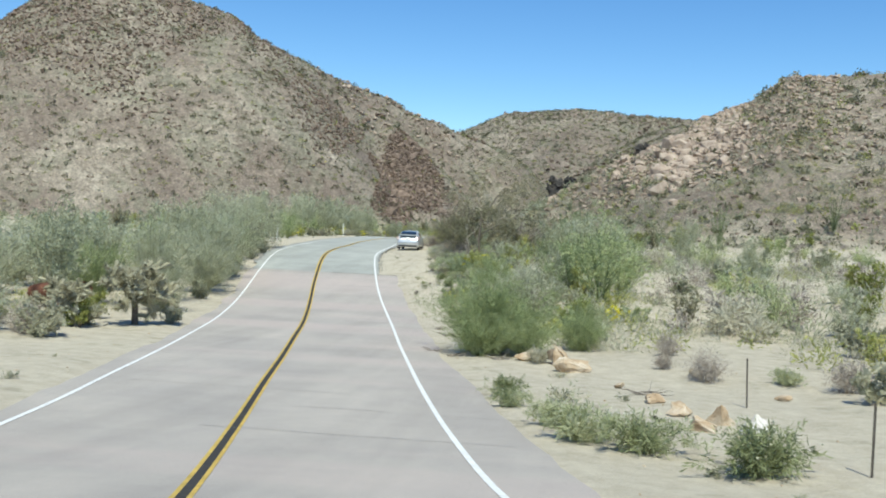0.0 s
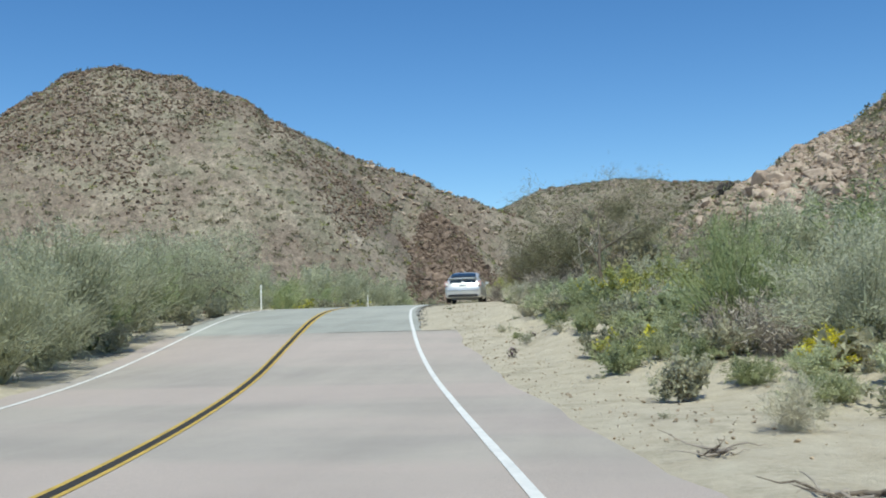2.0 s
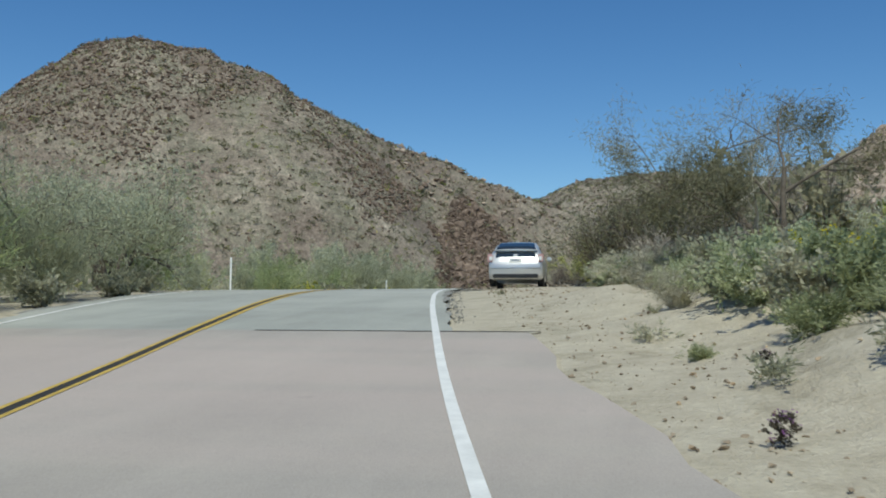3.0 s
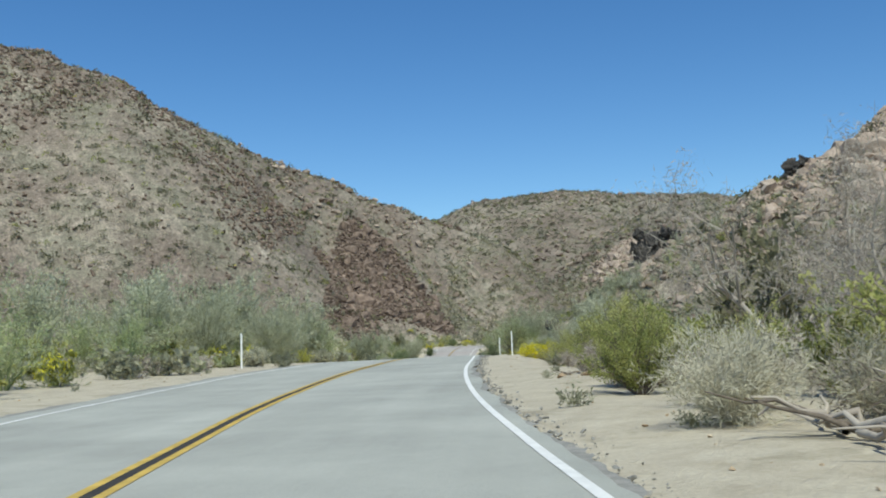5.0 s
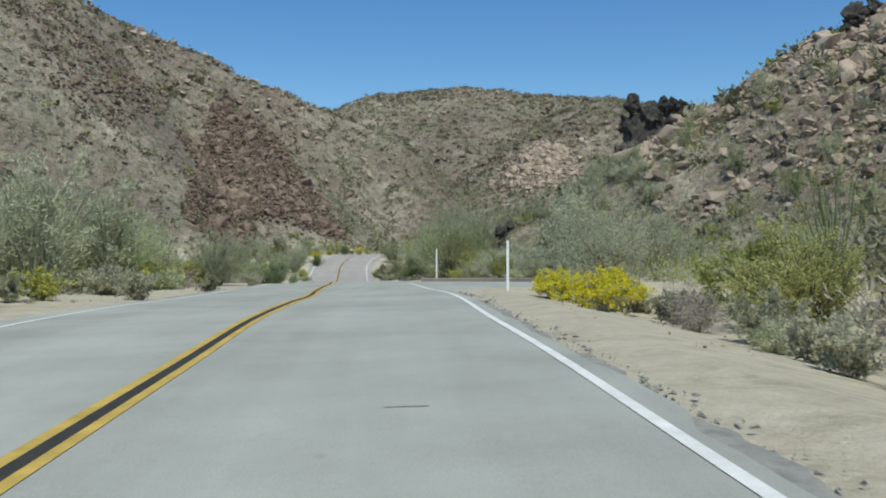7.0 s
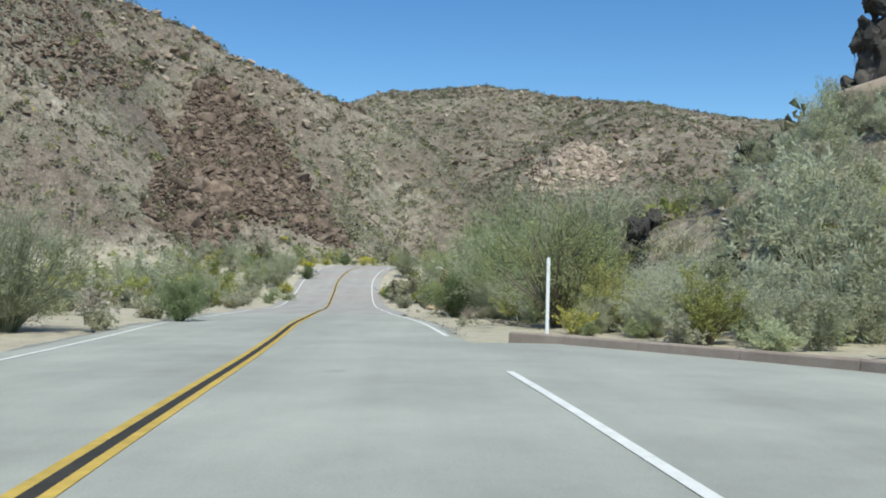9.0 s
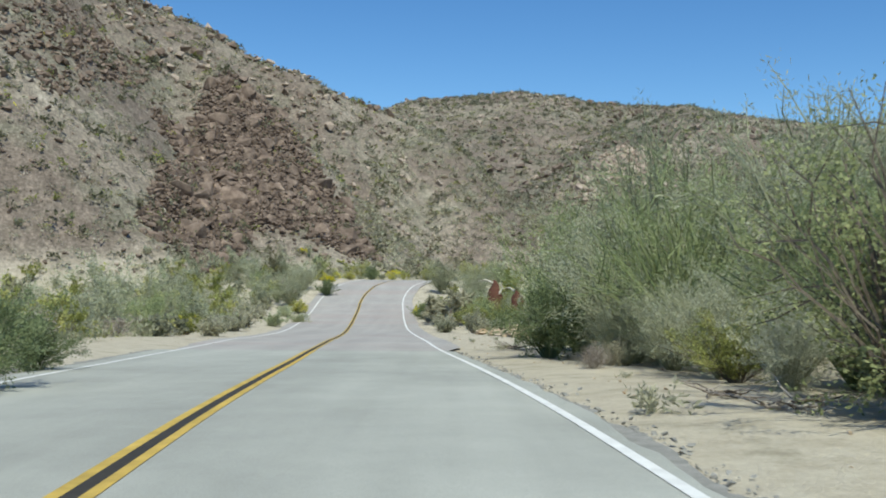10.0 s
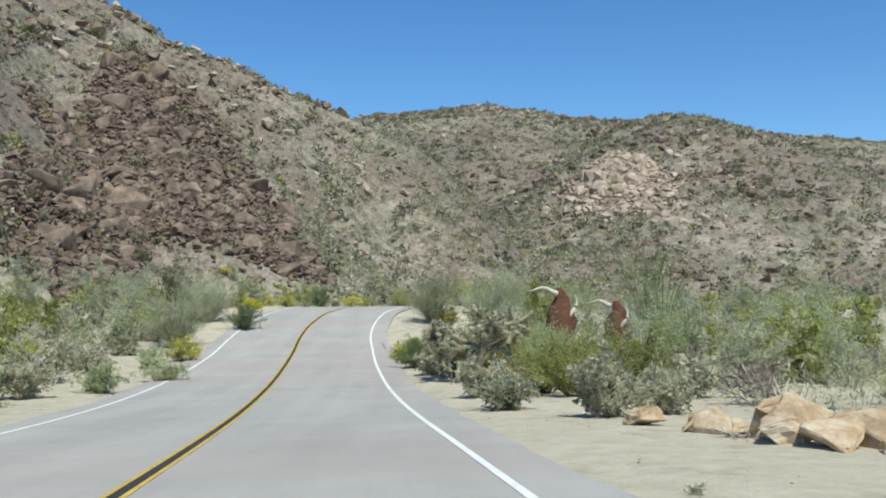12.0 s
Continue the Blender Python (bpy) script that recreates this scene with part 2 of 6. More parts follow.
TANROCK = grainy("ochre_tan_boulder", [(0.25, (0.24, 0.155, 0.08)), (0.46, (0.42, 0.31, 0.20)), (0.6, (0.53, 0.44, 0.33)), (0.75, (0.63, 0.56, 0.46))], 2.2, 24, 0.9, 0.2, 0.5, 0.02)
CLOD = grainy("dry_earth_clods", [(0.3, (0.20, 0.15, 0.105)), (0.7, (0.40, 0.33, 0.24))], 3, 40)
PALEROCK = grainy("pale_boulder", [(0.3, (0.5, 0.45, 0.4)), (0.7, (0.68, 0.64, 0.58))], 2.2, 24)
SILVER = plain("silver_car_paint", (0.60, 0.60, 0.60), 0.3, 0.45, 0.5, 0.04, 2)
CARBLACK = plain("black_plastic", (0.02, 0.02, 0.022), 0.5)
TYRE = plain("tyre_rubber", (0.025, 0.024, 0.023), 0.85)
RIM = plain("alloy_rim", (0.45, 0.45, 0.47), 0.35, 0.9)
GLASS = plain("dark_car_glass", (0.02, 0.028, 0.035), 0.06, 0.0, 0.8, 0.05)
REDLENS = plain("pale_red_lamp_lens", (0.50, 0.30, 0.29), 0.2)
CLEARLENS = plain("clear_lamp_lens", (0.7, 0.7, 0.7), 0.15)
PLATE = plain("white_plate", (0.75, 0.75, 0.72), 0.5)
GREYBAR = plain("grey_bar", (0.25, 0.27, 0.33), 0.6)

# ---------------------------------------------------------------- the lie of the land
Y0, DY = -25.0, 5.0
ROAD_X = [6.23, 4.78, 3.33, 1.88, 0.43, -1.02, -2.45, -3.84, -5.07, -6.24, -7.35, -8.47, -9.56, -10.73, -11.94, -13.14, -14.26, -15.33, -16.22,
          -16.68, -17.07, -17.71, -18.32, -18.78, -19.12, -19.35, -19.48, -19.59, -19.75, -19.78, -19.84, -20.17, -20.41, -20.62, -20.86, -21.13,
          -21.43, -21.73, -22.04, -22.38, -22.68, -22.95, -23.24, -23.54, -23.86, -24.18, -24.47, -24.73, -24.98, -25.18, -25.37, -25.21, -24.6, -23.4,
          -21.8, -19.8, -17.2, -14, -10.4, -6.4, -2, 2.5, 7.2, 12, 17]
ROAD_Z = [2.99, 2.39, 1.79, 1.19, 0.59, -0.01, -0.98, -1.76, -2.14, -2.33, -2.48, -2.57, -2.61, -2.54, -2.35, -1.98, -1.51, -1.06, -0.71, -0.47,
          -0.34, -0.27, -0.19, -0.12, -0.04, 0.04, 0.1, 0.16, 0.19, 0.17, 0.08, -0.03, -0.11, -0.2, -0.32, -0.42, -0.51, -0.67, -0.86, -1.05, -1.23,
          -1.39, -1.6, -1.79, -1.96, -2.07, -2.09, -2.0, -1.81, -1.47, -0.96, -0.29, 0.35, 0.72, 0.84, 0.83, 0.74, 0.6, 0.43, 0.25, 0.1, -0.1, -0.25,
          -0.35, -0.4]
BANK = [0.007, 0.007, 0.007, 0.007, 0.007, 0.007, 0.006, 0.006, 0.005, 0.004, 0.004, 0.007, 0.007, 0.004, 0, -0, -0.001, 0, 0.002, 0.003, 0.003,
        0.003, 0.003, 0.004, 0.006, 0.008, 0.009, 0.011, 0.013, 0.015, 0.018, 0.022, 0.025, 0.025, 0.025, 0.023, 0.02, 0.017, 0.013, 0.009, 0.006,
        0.004, 0.008, 0.012, 0.014, 0.017, 0.016, 0.014, 0.012, 0.01, 0.009, 0.008, 0.006, 0.006, 0.006, 0.005, 0.004, 0.004, 0.003, 0.003, 0.002,
        0.002, 0.002, 0.002, 0.002]


def curve_at(table, y):
    """Catmull-Rom through the table's stations; straight on past both ends."""
    a = np.array(table, float)
    a = np.concatenate([[2 * a[0] - a[1]], a, [2 * a[-1] - a[-2]]])
    u = (np.asarray(y, float) - Y0) / DY
    n = len(table)
    uc = np.clip(u, 0, n - 1.0001)
    i = np.floor(uc).astype(int)
    t = uc - i
    p0, p1, p2, p3 = a[i], a[i + 1], a[i + 2], a[i + 3]
    v = 0.5 * (2 * p1 + (p2 - p0) * t + (2 * p0 - 5 * p1 + 4 * p2 - p3) * t * t + (3 * p1 - p0 - 3 * p2 + p3) * t ** 3)
    return v


def road_x(y):
    y = np.asarray(y, float)
    return curve_at(ROAD_X, y) + np.where(y < Y0, (y - Y0) * -0.30, 0) + np.where(y > Y0 + DY * 64, np.minimum(y - Y0 - DY * 64, 500) * 0.9, 0)


def road_z(y):
    return curve_at(ROAD_Z, y)


def smooth_z(y):
    y = np.asarray(y, float)
    return sum(curve_at(ROAD_Z, y + d) for d in (-18, -12, -6, 0, 6, 12, 18)) / 7


def bank_at(y):
    return curve_at(BANK, y)


def value_noise(x, y, seed=0):
    xi, yi = np.floor(x).astype(np.int64), np.floor(y).astype(np.int64)
    xf, yf = x - xi, y - yi
    u, v = xf * xf * (3 - 2 * xf), yf * yf * (3 - 2 * yf)

    def h(a, b):
        n = (a * 374761393 + b * 668265263 + seed * 974634541) & 0x7fffffff
        n = ((n ^ (n >> 13)) * 1274126177) & 0x7fffffff
        return ((n ^ (n >> 16)) & 0xffff) / 65535.0
    return (h(xi, yi) * (1 - u) + h(xi + 1, yi) * u) * (1 - v) + (h(xi, yi + 1) * (1 - u) + h(xi + 1, yi + 1) * u) * v


def fbm(x, y, octaves=5, seed=0, gain=0.5):
    out, amp, tot = 0, 1.0, 0
    for k in range(octaves):
        out = out + amp * (value_noise(x * 2 ** k, y * 2 ** k, seed + k) - 0.5)
        tot += amp
        amp *= gain
    return out / tot * 2


# ridge lines: points on the crest, fall of the slope, width of the rounded top, fall of the slope behind
RIDGES = [
    ([(-330, 300, 30), (-216, 270, 42), (-171, 261, 51), (-148, 253, 61.5), (-138, 256, 68.2), (-128, 260, 69.6), (-114, 266, 66.4), (-102, 266, 61.8), (-90, 267, 53), (-87, 288, 53), (-61, 319, 44.5), (-46.6, 319, 38.6), (-33, 328, 34.8), (-21, 326, 29.5), (-8, 332, 19)], 1.12, 5, 1.12),
    ([(-59.4, 303.6, 36.7), (-51.8, 290, 31.5), (-45, 279.5, 18), (-38, 274, 11.5), (-30.5, 267, 2)], 0.95, 1.5, 0.95),
    ([(-59, 422, 43.5), (-21.5, 449, 58.7), (4, 444, 60.5), (37, 456, 60), (63.5, 449.5, 57.5), (98, 436, 50.7), (149.4, 413.5, 42.5), (260, 380, 44)], 0.5, 9, 0.6),
    ([(62, 450, 55), (45, 397, 48.5), (43, 374, 42.5), (39, 345, 28), (36, 315, 10)], 0.5, 6, 0.5),
    ([(-13, 160, 0), (-10.5, 161.5, 2.2), (-7, 163.5, 4.4), (-4.2, 164.2, 6), (-1.5, 164.5, 7.4), (1, 165, 9.2), (5.2, 165.4, 12), (11.5, 163, 16), (15.6, 162.5, 17.6), (24, 164.5, 22.4), (39, 168, 30.5), (75, 165, 33), (140, 165, 50)], 0.55, 1.5, 1.0),
]


def ridge_height(x, y, line, fall, top, back):
    best = np.full(np.shape(x), -1e3)
    for (ax, ay, az), (bx, by, bz) in zip(line[:-1], line[1:]):
        dx, dy = bx - ax, by - ay
        t = np.clip(((x - ax) * dx + (y - ay) * dy) / (dx * dx + dy * dy), 0, 1)
        d = np.hypot(x - ax - t * dx, y - ay - t * dy)
        lean = (dx * (y - ay) - dy * (x - ax)) / (np.hypot(dx, dy) * (np.hypot(x - ax, y - ay) + 1e-6) + 1e-6)
        lean = np.where(t >= 1, (dx * (y - by) - dy * (x - bx)) / (np.hypot(dx, dy) * (np.hypot(x - bx, y - by) + 1e-6) + 1e-6), np.where(t <= 0, lean, np.sign(lean)))
        steep = fall + (back - fall) * (0.5 + 0.5 * lean)
        best = np.maximum(best, az + t * (bz - az) - steep * (np.sqrt(d * d + top * top) - top))
    return best


def hill(x, y):
    """Height of the hills over the flat, and how stony the ground is."""
    wx, wy = x + 3 * fbm(x / 30, y / 30, 3, 11), y + 3 * fbm(x / 30, y / 30, 3, 12)
    hs = [ridge_height(wx if k < 4 else x + 0.3 * (wx - x), wy if k < 4 else y + 0.3 * (wy - y), *r) for k, r in enumerate(RIDGES)]
    h = np.maximum.reduce(hs)
    soft = 2.0
    lift = np.where(h > 12, h, soft * np.log1p(np.exp(np.clip(h, -60, 12) / soft)))
    off = np.abs(x - road_x(np.minimum(y, 262)))
    side = x > road_x(np.minimum(y, 262))
    clear = np.clip(np.where(side, (off - 7) / (5 + 22 * np.clip((162 - y) / 12, 0, 1)), (off - 6) / 10), 0, 1)
    clear = clear * clear * (3 - 2 * clear)
    past = np.clip((y - 250) / 30, 0, 1)
    clear = clear + (1 - clear) * past * past * (3 - 2 * past)
    lift = lift * clear
    lift = lift + 5.5 * np.exp(-((x - 17) / 7.5) ** 2 - ((y - 336) / 9) ** 2)
    rough = np.clip(lift / 5, 0, 1)
    gully = fbm(x / 28, y / 28, 5, 3)
    lift = lift + rough * (1.7 * gully * np.clip(lift / 20, 0.15, 1) + 1.0 * fbm(x / 6, y / 6, 4, 5))
    return lift, rough


def ground(x, y):
    x, y = np.asarray(x, float), np.asarray(y, float)
    off = x - road_x(y)
    zr = road_z(y) + bank_at(y) * np.clip(off, -4.5, 4.5)
    away = np.clip((np.abs(off) - 5.5) / 14, 0, 1)
    away = away * away * (3 - 2 * away)
    z = zr * (1 - away) + smooth_z(y) * away
    rough = np.clip((np.abs(off) - 4.3) / 2.5, 0, 1)
    pull = ((y > 129.8) & (y < 149.4) & (off > 3) & (off < 9.6))
    rough = np.where(pull, 0.0, rough)
    z = z + rough * (0.10 * fbm(x / 2.2, y / 2.2, 4, 7) + 0.35 * fbm(x / 11, y / 11, 3, 8) * np.clip((np.abs(off) - 5) / 8, 0, 1))
    crumbly = np.clip((off - 5.2) / 1.5, 0, 1) * np.clip((y - 38) / 5, 0, 1) * np.clip((66 - y) / 6, 0, 1)
    z = z + crumbly * (0.42 * fbm(x / 1.5, y / 1.5, 4, 17) + 0.38 * np.clip((off - 5.2) / 3, 0, 1))
    z = z - np.where(np.abs(off) < 4.2, 0.07, 0.07 * np.clip((5.2 - np.abs(off)), 0, 1)) - np.where(pull, 0.07, 0)
    swale = np.clip((off - 4.8) / 2.6, 0, 1) * np.clip((26 - off) / 12, 0, 1) * np.clip((y - 96) / 12, 0, 1) * np.clip((129.5 - y) / 6, 0, 1)
    z = z - 0.5 * swale
    return z + hill(x, y)[0]


def gz(x, y):
    return float(ground(np.array([x]), np.array([y]))[0])


# ---------------------------------------------------------------- building helpers


def mesh_object(name, verts, faces, material, parent=None, smooth=False):
    me = bpy.data.meshes.new(name)
    if isinstance(verts, np.ndarray):
        verts = verts.tolist()
    if isinstance(faces, np.ndarray):
        faces = faces.tolist()
    me.from_pydata(verts, [], faces)
    me.materials.append(material)
    if smooth:
        me.polygons.foreach_set("use_smooth", [True] * len(me.polygons))
    me.update()
    ob = new(name, me)
    if parent is not None:
        ob.parent = parent
    return ob


def part(name, bm, material, parent, label=""):
    me = bpy.data.meshes.new(name)
    bm.to_mesh(me)
    bm.free()
    me.materials.append(material)
    ob = new(name, me)
    ob.parent = parent
    return tagged(ob, label) if label else ob


def strip(name, offs, y0, y1, material, lift, step=1.0, wobble=0.0, seed=0, wave=3.0, narrow=0.0):
    """A ribbon that follows the road between two offsets from its middle line."""
    ys = np.arange(y0, y1 + 1e-6, step)
    ys[-1] = y1
    cols = []
    for k, o in enumerate(offs):
        oo = np.full(len(ys), float(o))
        if wobble and k in (0, len(offs) - 1):
            oo = oo + wobble * (fbm(ys / wave, ys * 0 + o, 5, seed + 31 + k, 0.7))
        if narrow and abs(o) > 3.6:
            oo = oo - np.sign(o) * narrow * np.clip(1 - (ys - y0) / 4.0, 0, 1)
        cols.append(oo)
    v = []
    for i, y in enumerate(ys):
        nx, ny = 1.0, 0.0
        for c in cols:
            o = c[i]
            v.append((float(road_x(y)) + o * nx, y + o * ny, float(road_z(y)) + float(bank_at(y)) * o + lift))
    n = len(offs)
    f = [(i * n + k, i * n + k + 1, (i + 1) * n + k + 1, (i + 1) * n + k) for i in range(len(ys) - 1) for k in range(n - 1)]
    return mesh_object(name, v, f, material)


# ---------------------------------------------------------------- ground and road


def grid_ground():
    u = np.concatenate([-np.geomspace(140, 2600, 22)[::-1], np.arange(-138, -42, 2.0), np.arange(-42, -12, 1.0), np.arange(-12, -6, 0.5), np.arange(-6, 6.01, 0.3),
                        np.arange(6.5, 12, 0.5), np.arange(12, 42, 1.0), np.arange(42, 140, 2.0), np.geomspace(142, 2600, 22)])
    yy = np.concatenate([-np.geomspace(46, 1500, 14)[::-1], np.arange(-44, -4, 2.0), np.arange(-4, 240, 0.75), np.arange(240, 300, 1.5), np.arange(300, 470, 2.5), np.geomspace(474, 3000, 22)])
    U, Y = np.meshgrid(u, yy)
    X = U + road_x(np.clip(Y, -44, 300))
    Z = ground(X, Y)
    soil = hill(X, Y)[1]
    n, m = U.shape
    idx = np.arange(n * m).reshape(n, m)
    f = np.stack([idx[:-1, :-1], idx[:-1, 1:], idx[1:, 1:], idx[1:, :-1]], -1).reshape(-1, 4)
    ob = mesh_object("ground", np.stack([X, Y, Z], -1).reshape(-1, 3), f, GROUND, smooth=True)
    att = ob.data.attributes.new("slope_soil", 'FLOAT', 'POINT')
    att.data.foreach_set("value", np.clip(soil * 1.3 + 0.12, 0, 1).ravel().astype(np.float32))
    return tagged(ob, "pale desert sand rising into stony tan and brown hills", "ground", kind="structure")


grid_ground()
tagged(strip("road_dip", (-4.05, -2.1, 0.0, 2.1, 4.7), -40, 54.4, ROAD_DIP, 0.0, 0.8, 0.3), "pinkish grey patched concrete road through a dip", "road", kind="structure")
tagged(strip("road_middle", (-4.0, -2.1, 0.0, 2.1, 3.72), 54.4, 171.0, ROAD_GREY, 0.0, 0.3, 0.22, 5, 2.5), "pale grey two-lane asphalt road with a broken edge", "road", kind="structure")
tagged(strip("road_far", (-4.1, -2.1, 0.0, 2.1, 4.3), 171.0, 290, ROAD_MAUVE, 0.0, 0.8, 0.25, 9, 3.0, 0.6), "mauve grey concrete road running into a second dip", "road", kind="structure")
tagged(strip("road_edge_near", (3.5, 3.8), 57.0, 128.6, EDGE, -0.012, 0.15, 0.24, 15, 0.8), "crumbling dark edge of the asphalt beside sand", "road edge", kind="structure")
tagged(strip("road_edge_far", (3.5, 3.8), 150.6, 171.0, EDGE, -0.012, 0.15, 0.24, 19, 0.8), "crumbling dark edge of the asphalt beside sand", "road edge", kind="structure")
tagged(strip("road_edge_left", (-4.2, -3.6), 57.0, 171.0, EDGE, -0.012, 0.25, 0.35, 23, 1.8), "crumbling dark edge of the asphalt beside sand", "road edge", kind="structure")
for k, (y, o0, o1, w) in enumerate(((14.2, -0.6, 4.4, 0.022), (16.9, 0.4, 4.6, 0.02), (18.9, -3.0, 1.9, 0.02), (23.4, 0.6, 4.4, 0.02), (62.3, 1.2, 3.2, 0.03), (107.3, 1.85, 2.15, 0.03), (142.2, 1.22, 1.48, 0.03))):
    ob = strip("crack_%d" % k, tuple(np.linspace(o0, o1, 14)), y, y + w, CRACK, 0.004, w)
    me = ob.data
    for i, v in enumerate(me.vertices):
        v.co.y += 0.10 * float(fbm(np.array([v.co.x * 0.8]), np.array([y]), 4, 91)[0]) * 2
    tagged(ob, "thin tarred crack across the road", "road crack", kind="structure")
tagged(strip("joint_near", (0.9, 2.0, 3.4, 4.9), 54.34, 54.43, BLACKSEAL, 0.004, 0.07), "dark tarred joint across the road", "road marking", kind="structure")
for name, o in (("yellow_line_near", 0.1), ("yellow_line_off", -0.1)):
    tagged(strip(name + "_dip", (o * 0.85 - 0.028, o * 0.85 + 0.028), -40, 54.4, YELLOW, 0.006, 1.0), "worn thin yellow no-passing line painted on the road", "road marking", kind="structure")
    tagged(strip(name + "_far", (o * 0.85 - 0.028, o * 0.85 + 0.028), 171.0, 288, YELLOW, 0.006, 1.0), "worn thin yellow no-passing line painted on the road", "road marking", kind="structure")
    tagged(strip(name, (o - 0.045, o + 0.045), 54.4, 171.0, YELLOW, 0.006, 1.0), "worn yellow no-passing line painted on the road", "road marking", kind="structure")
tagged(strip("seam_line", (-0.056, 0.056), -40, 288, BLACKSEAL, 0.005, 1.0), "dark sealed seam between two yellow lines", "road marking", kind="structure")
tagged(strip("white_line_right", (3.43, 3.53), -40, 142.0, WHITE, 0.006, 1.0), "white edge line painted on the road", "road marking", kind="structure")
tagged(strip("white_line_right_far", (3.43, 3.53), 150.0, 288, WHITE, 0.006, 1.0), "white edge line painted on the road", "road marking", kind="structure")
tagged(strip("white_line_left", (-3.51, -3.41), -40, 288, WHITE, 0.006, 1.0), "white edge line painted on the road", "road marking", kind="structure")

# ---------------------------------------------------------------- pull-out, kerb, marker posts


KERB_LINE = [(-16.5, 148.95), (-15.6, 147.85), (-14.55, 146.5), (-13.4, 144.8), (-12.35, 143.1), (-11.4, 141.0), (-10.9, 138.8), (-10.75, 136.0), (-10.9, 133.0), (-11.5, 130.5), (-13.0, 128.6)]


def pull_out():
    """A paved bay beside the lane, closed by a low kerb that runs slantwise back to the lane."""
    ys = np.arange(128.0, 148.7, 0.5)
    v, f = [], []
    cols = 7
    kx, ky = [p[0] for p in KERB_LINE][::-1], [p[1] for p in KERB_LINE][::-1]
    for y in ys:
        x0 = float(road_x(y)) + 3.0
        x1 = max(x0 + 0.1, float(np.interp(y, ky, kx)) + 0.05) if y > 128.6 else x0 + 2.0
        for k in range(cols):
            x = x0 + (x1 - x0) * k / (cols - 1)
            v.append((x, y, float(road_z(y) + bank_at(y) * min(4.15, x - float(road_x(y)))) - 0.006 - 0.16 * max(0.0, y - 148.2) - 0.07 * max(0.0, 130.4 - y)))
    n = len(ys)
    f = [(i * cols + k, i * cols + k + 1, (i + 1) * cols + k + 1, (i + 1) * cols + k) for i in range(n - 1) for k in range(cols - 1)]
    return tagged(mesh_object("pull_out", v, f, ROAD_GREY), "pale grey paved pull-out beside the lane", "road", kind="structure")


def kerb_line():
    """Kerb stones, each a block with rounded upper edges, along the far side of the pull-out."""
    root = tagged(new("kerb"), "low tan concrete kerb round a pull-out", "kerb", kind="structure")
    for (ax, ay), (bx, by) in zip(KERB_LINE[:-1], KERB_LINE[1:]):
        dx, dy = bx - ax, by - ay
        le = math.hypot(dx, dy)
        nx, ny = -dy / le, dx / le          # outwards, away from the paving
        bm = bmesh.new()
        prof = [(0.0, -0.12), (0.015, 0.13), (0.035, 0.155), (0.14, 0.16), (0.16, 0.14), (0.17, -0.12)]
        ring = []
        for px, py in ((ax + dx * 0.004, ay + dy * 0.004), (bx - dx * 0.004, by - dy * 0.004)):
            zb = float(road_z(py) + bank_at(py) * 4.15)
            ring.append([bm.verts.new((px + nx * a, py + ny * a, zb + b)) for a, b in prof])
        k = len(prof)
        for i in range(k - 1):
            bm.faces.new((ring[0][i], ring[0][i + 1], ring[1][i + 1], ring[1][i]))
        bm.faces.new(ring[0])
        bm.faces.new(ring[1][::-1])
        bmesh.ops.recalc_face_normals(bm, faces=bm.faces)
        part("kerb_stone", bm, KERB, root)


def box(bm, x0, x1, y0, y1, z0, z1):
    vs = [bm.verts.new(p) for p in ((x0, y0, z0), (x1, y0, z0), (x1, y1, z0), (x0, y1, z0), (x0, y0, z1), (x1, y0, z1), (x1, y1, z1), (x0, y1, z1))]
    for q in ((3, 2, 1, 0), (4, 5, 6, 7), (0, 1, 5, 4), (1, 2, 6, 5), (2, 3, 7, 6), (3, 0, 4, 7)):
        bm.faces.new([vs[i] for i in q])
    return vs


def marker_post():
    root = new("marker_post")
    bm = bmesh.new()
    pts = [(-0.036, 0.012), (-0.026, 0.0), (0.026, 0.0), (0.036, 0.012), (0.026, 0.018), (-0.026, 0.018)]
    lo = [bm.verts.new((x, y, -0.1)) for x, y in pts]
    hi = [bm.verts.new((x, y, 1.36 + (0.03 if abs(x) < 0.03 else 0.0))) for x, y in pts]
    for i in range(6):
        bm.faces.new((lo[i], lo[(i + 1) % 6], hi[(i + 1) % 6], hi[i]))
    bm.faces.new(hi)
    bmesh.ops.recalc_face_normals(bm, faces=bm.faces)
    part("post", bm, POSTWHITE, root)
    bm = bmesh.new()
    box(bm, -0.024, 0.024, -0.006, -0.001, 1.14, 1.28)
    part("reflector", bm, PLATE, root, "pale reflective patch")
    return tagged(root, "slim white roadside marker post standing in sand", "marker post", "marker posts along the road")


def steel_post():
    root = new("fence_post")
    bm = bmesh.new()
    box(bm, -0.022, 0.022, -0.004, 0.004, -0.2, 1.25)
    box(bm, -0.004, 0.004, 0.004, 0.03, -0.2, 1.25)
    part("post", bm, STEEL, root)
    return tagged(root, "dark weathered steel fence post standing in sand", "fence post", "old fence posts")


def place(x, y, turn=0.0, s=1.0, lean=0.0, sink=0.0, sz=None):
    return Matrix.LocRotScale((x, y, gz(x, y) - sink), Euler((radians(lean), 0, radians(turn))), (s, s, sz or s))


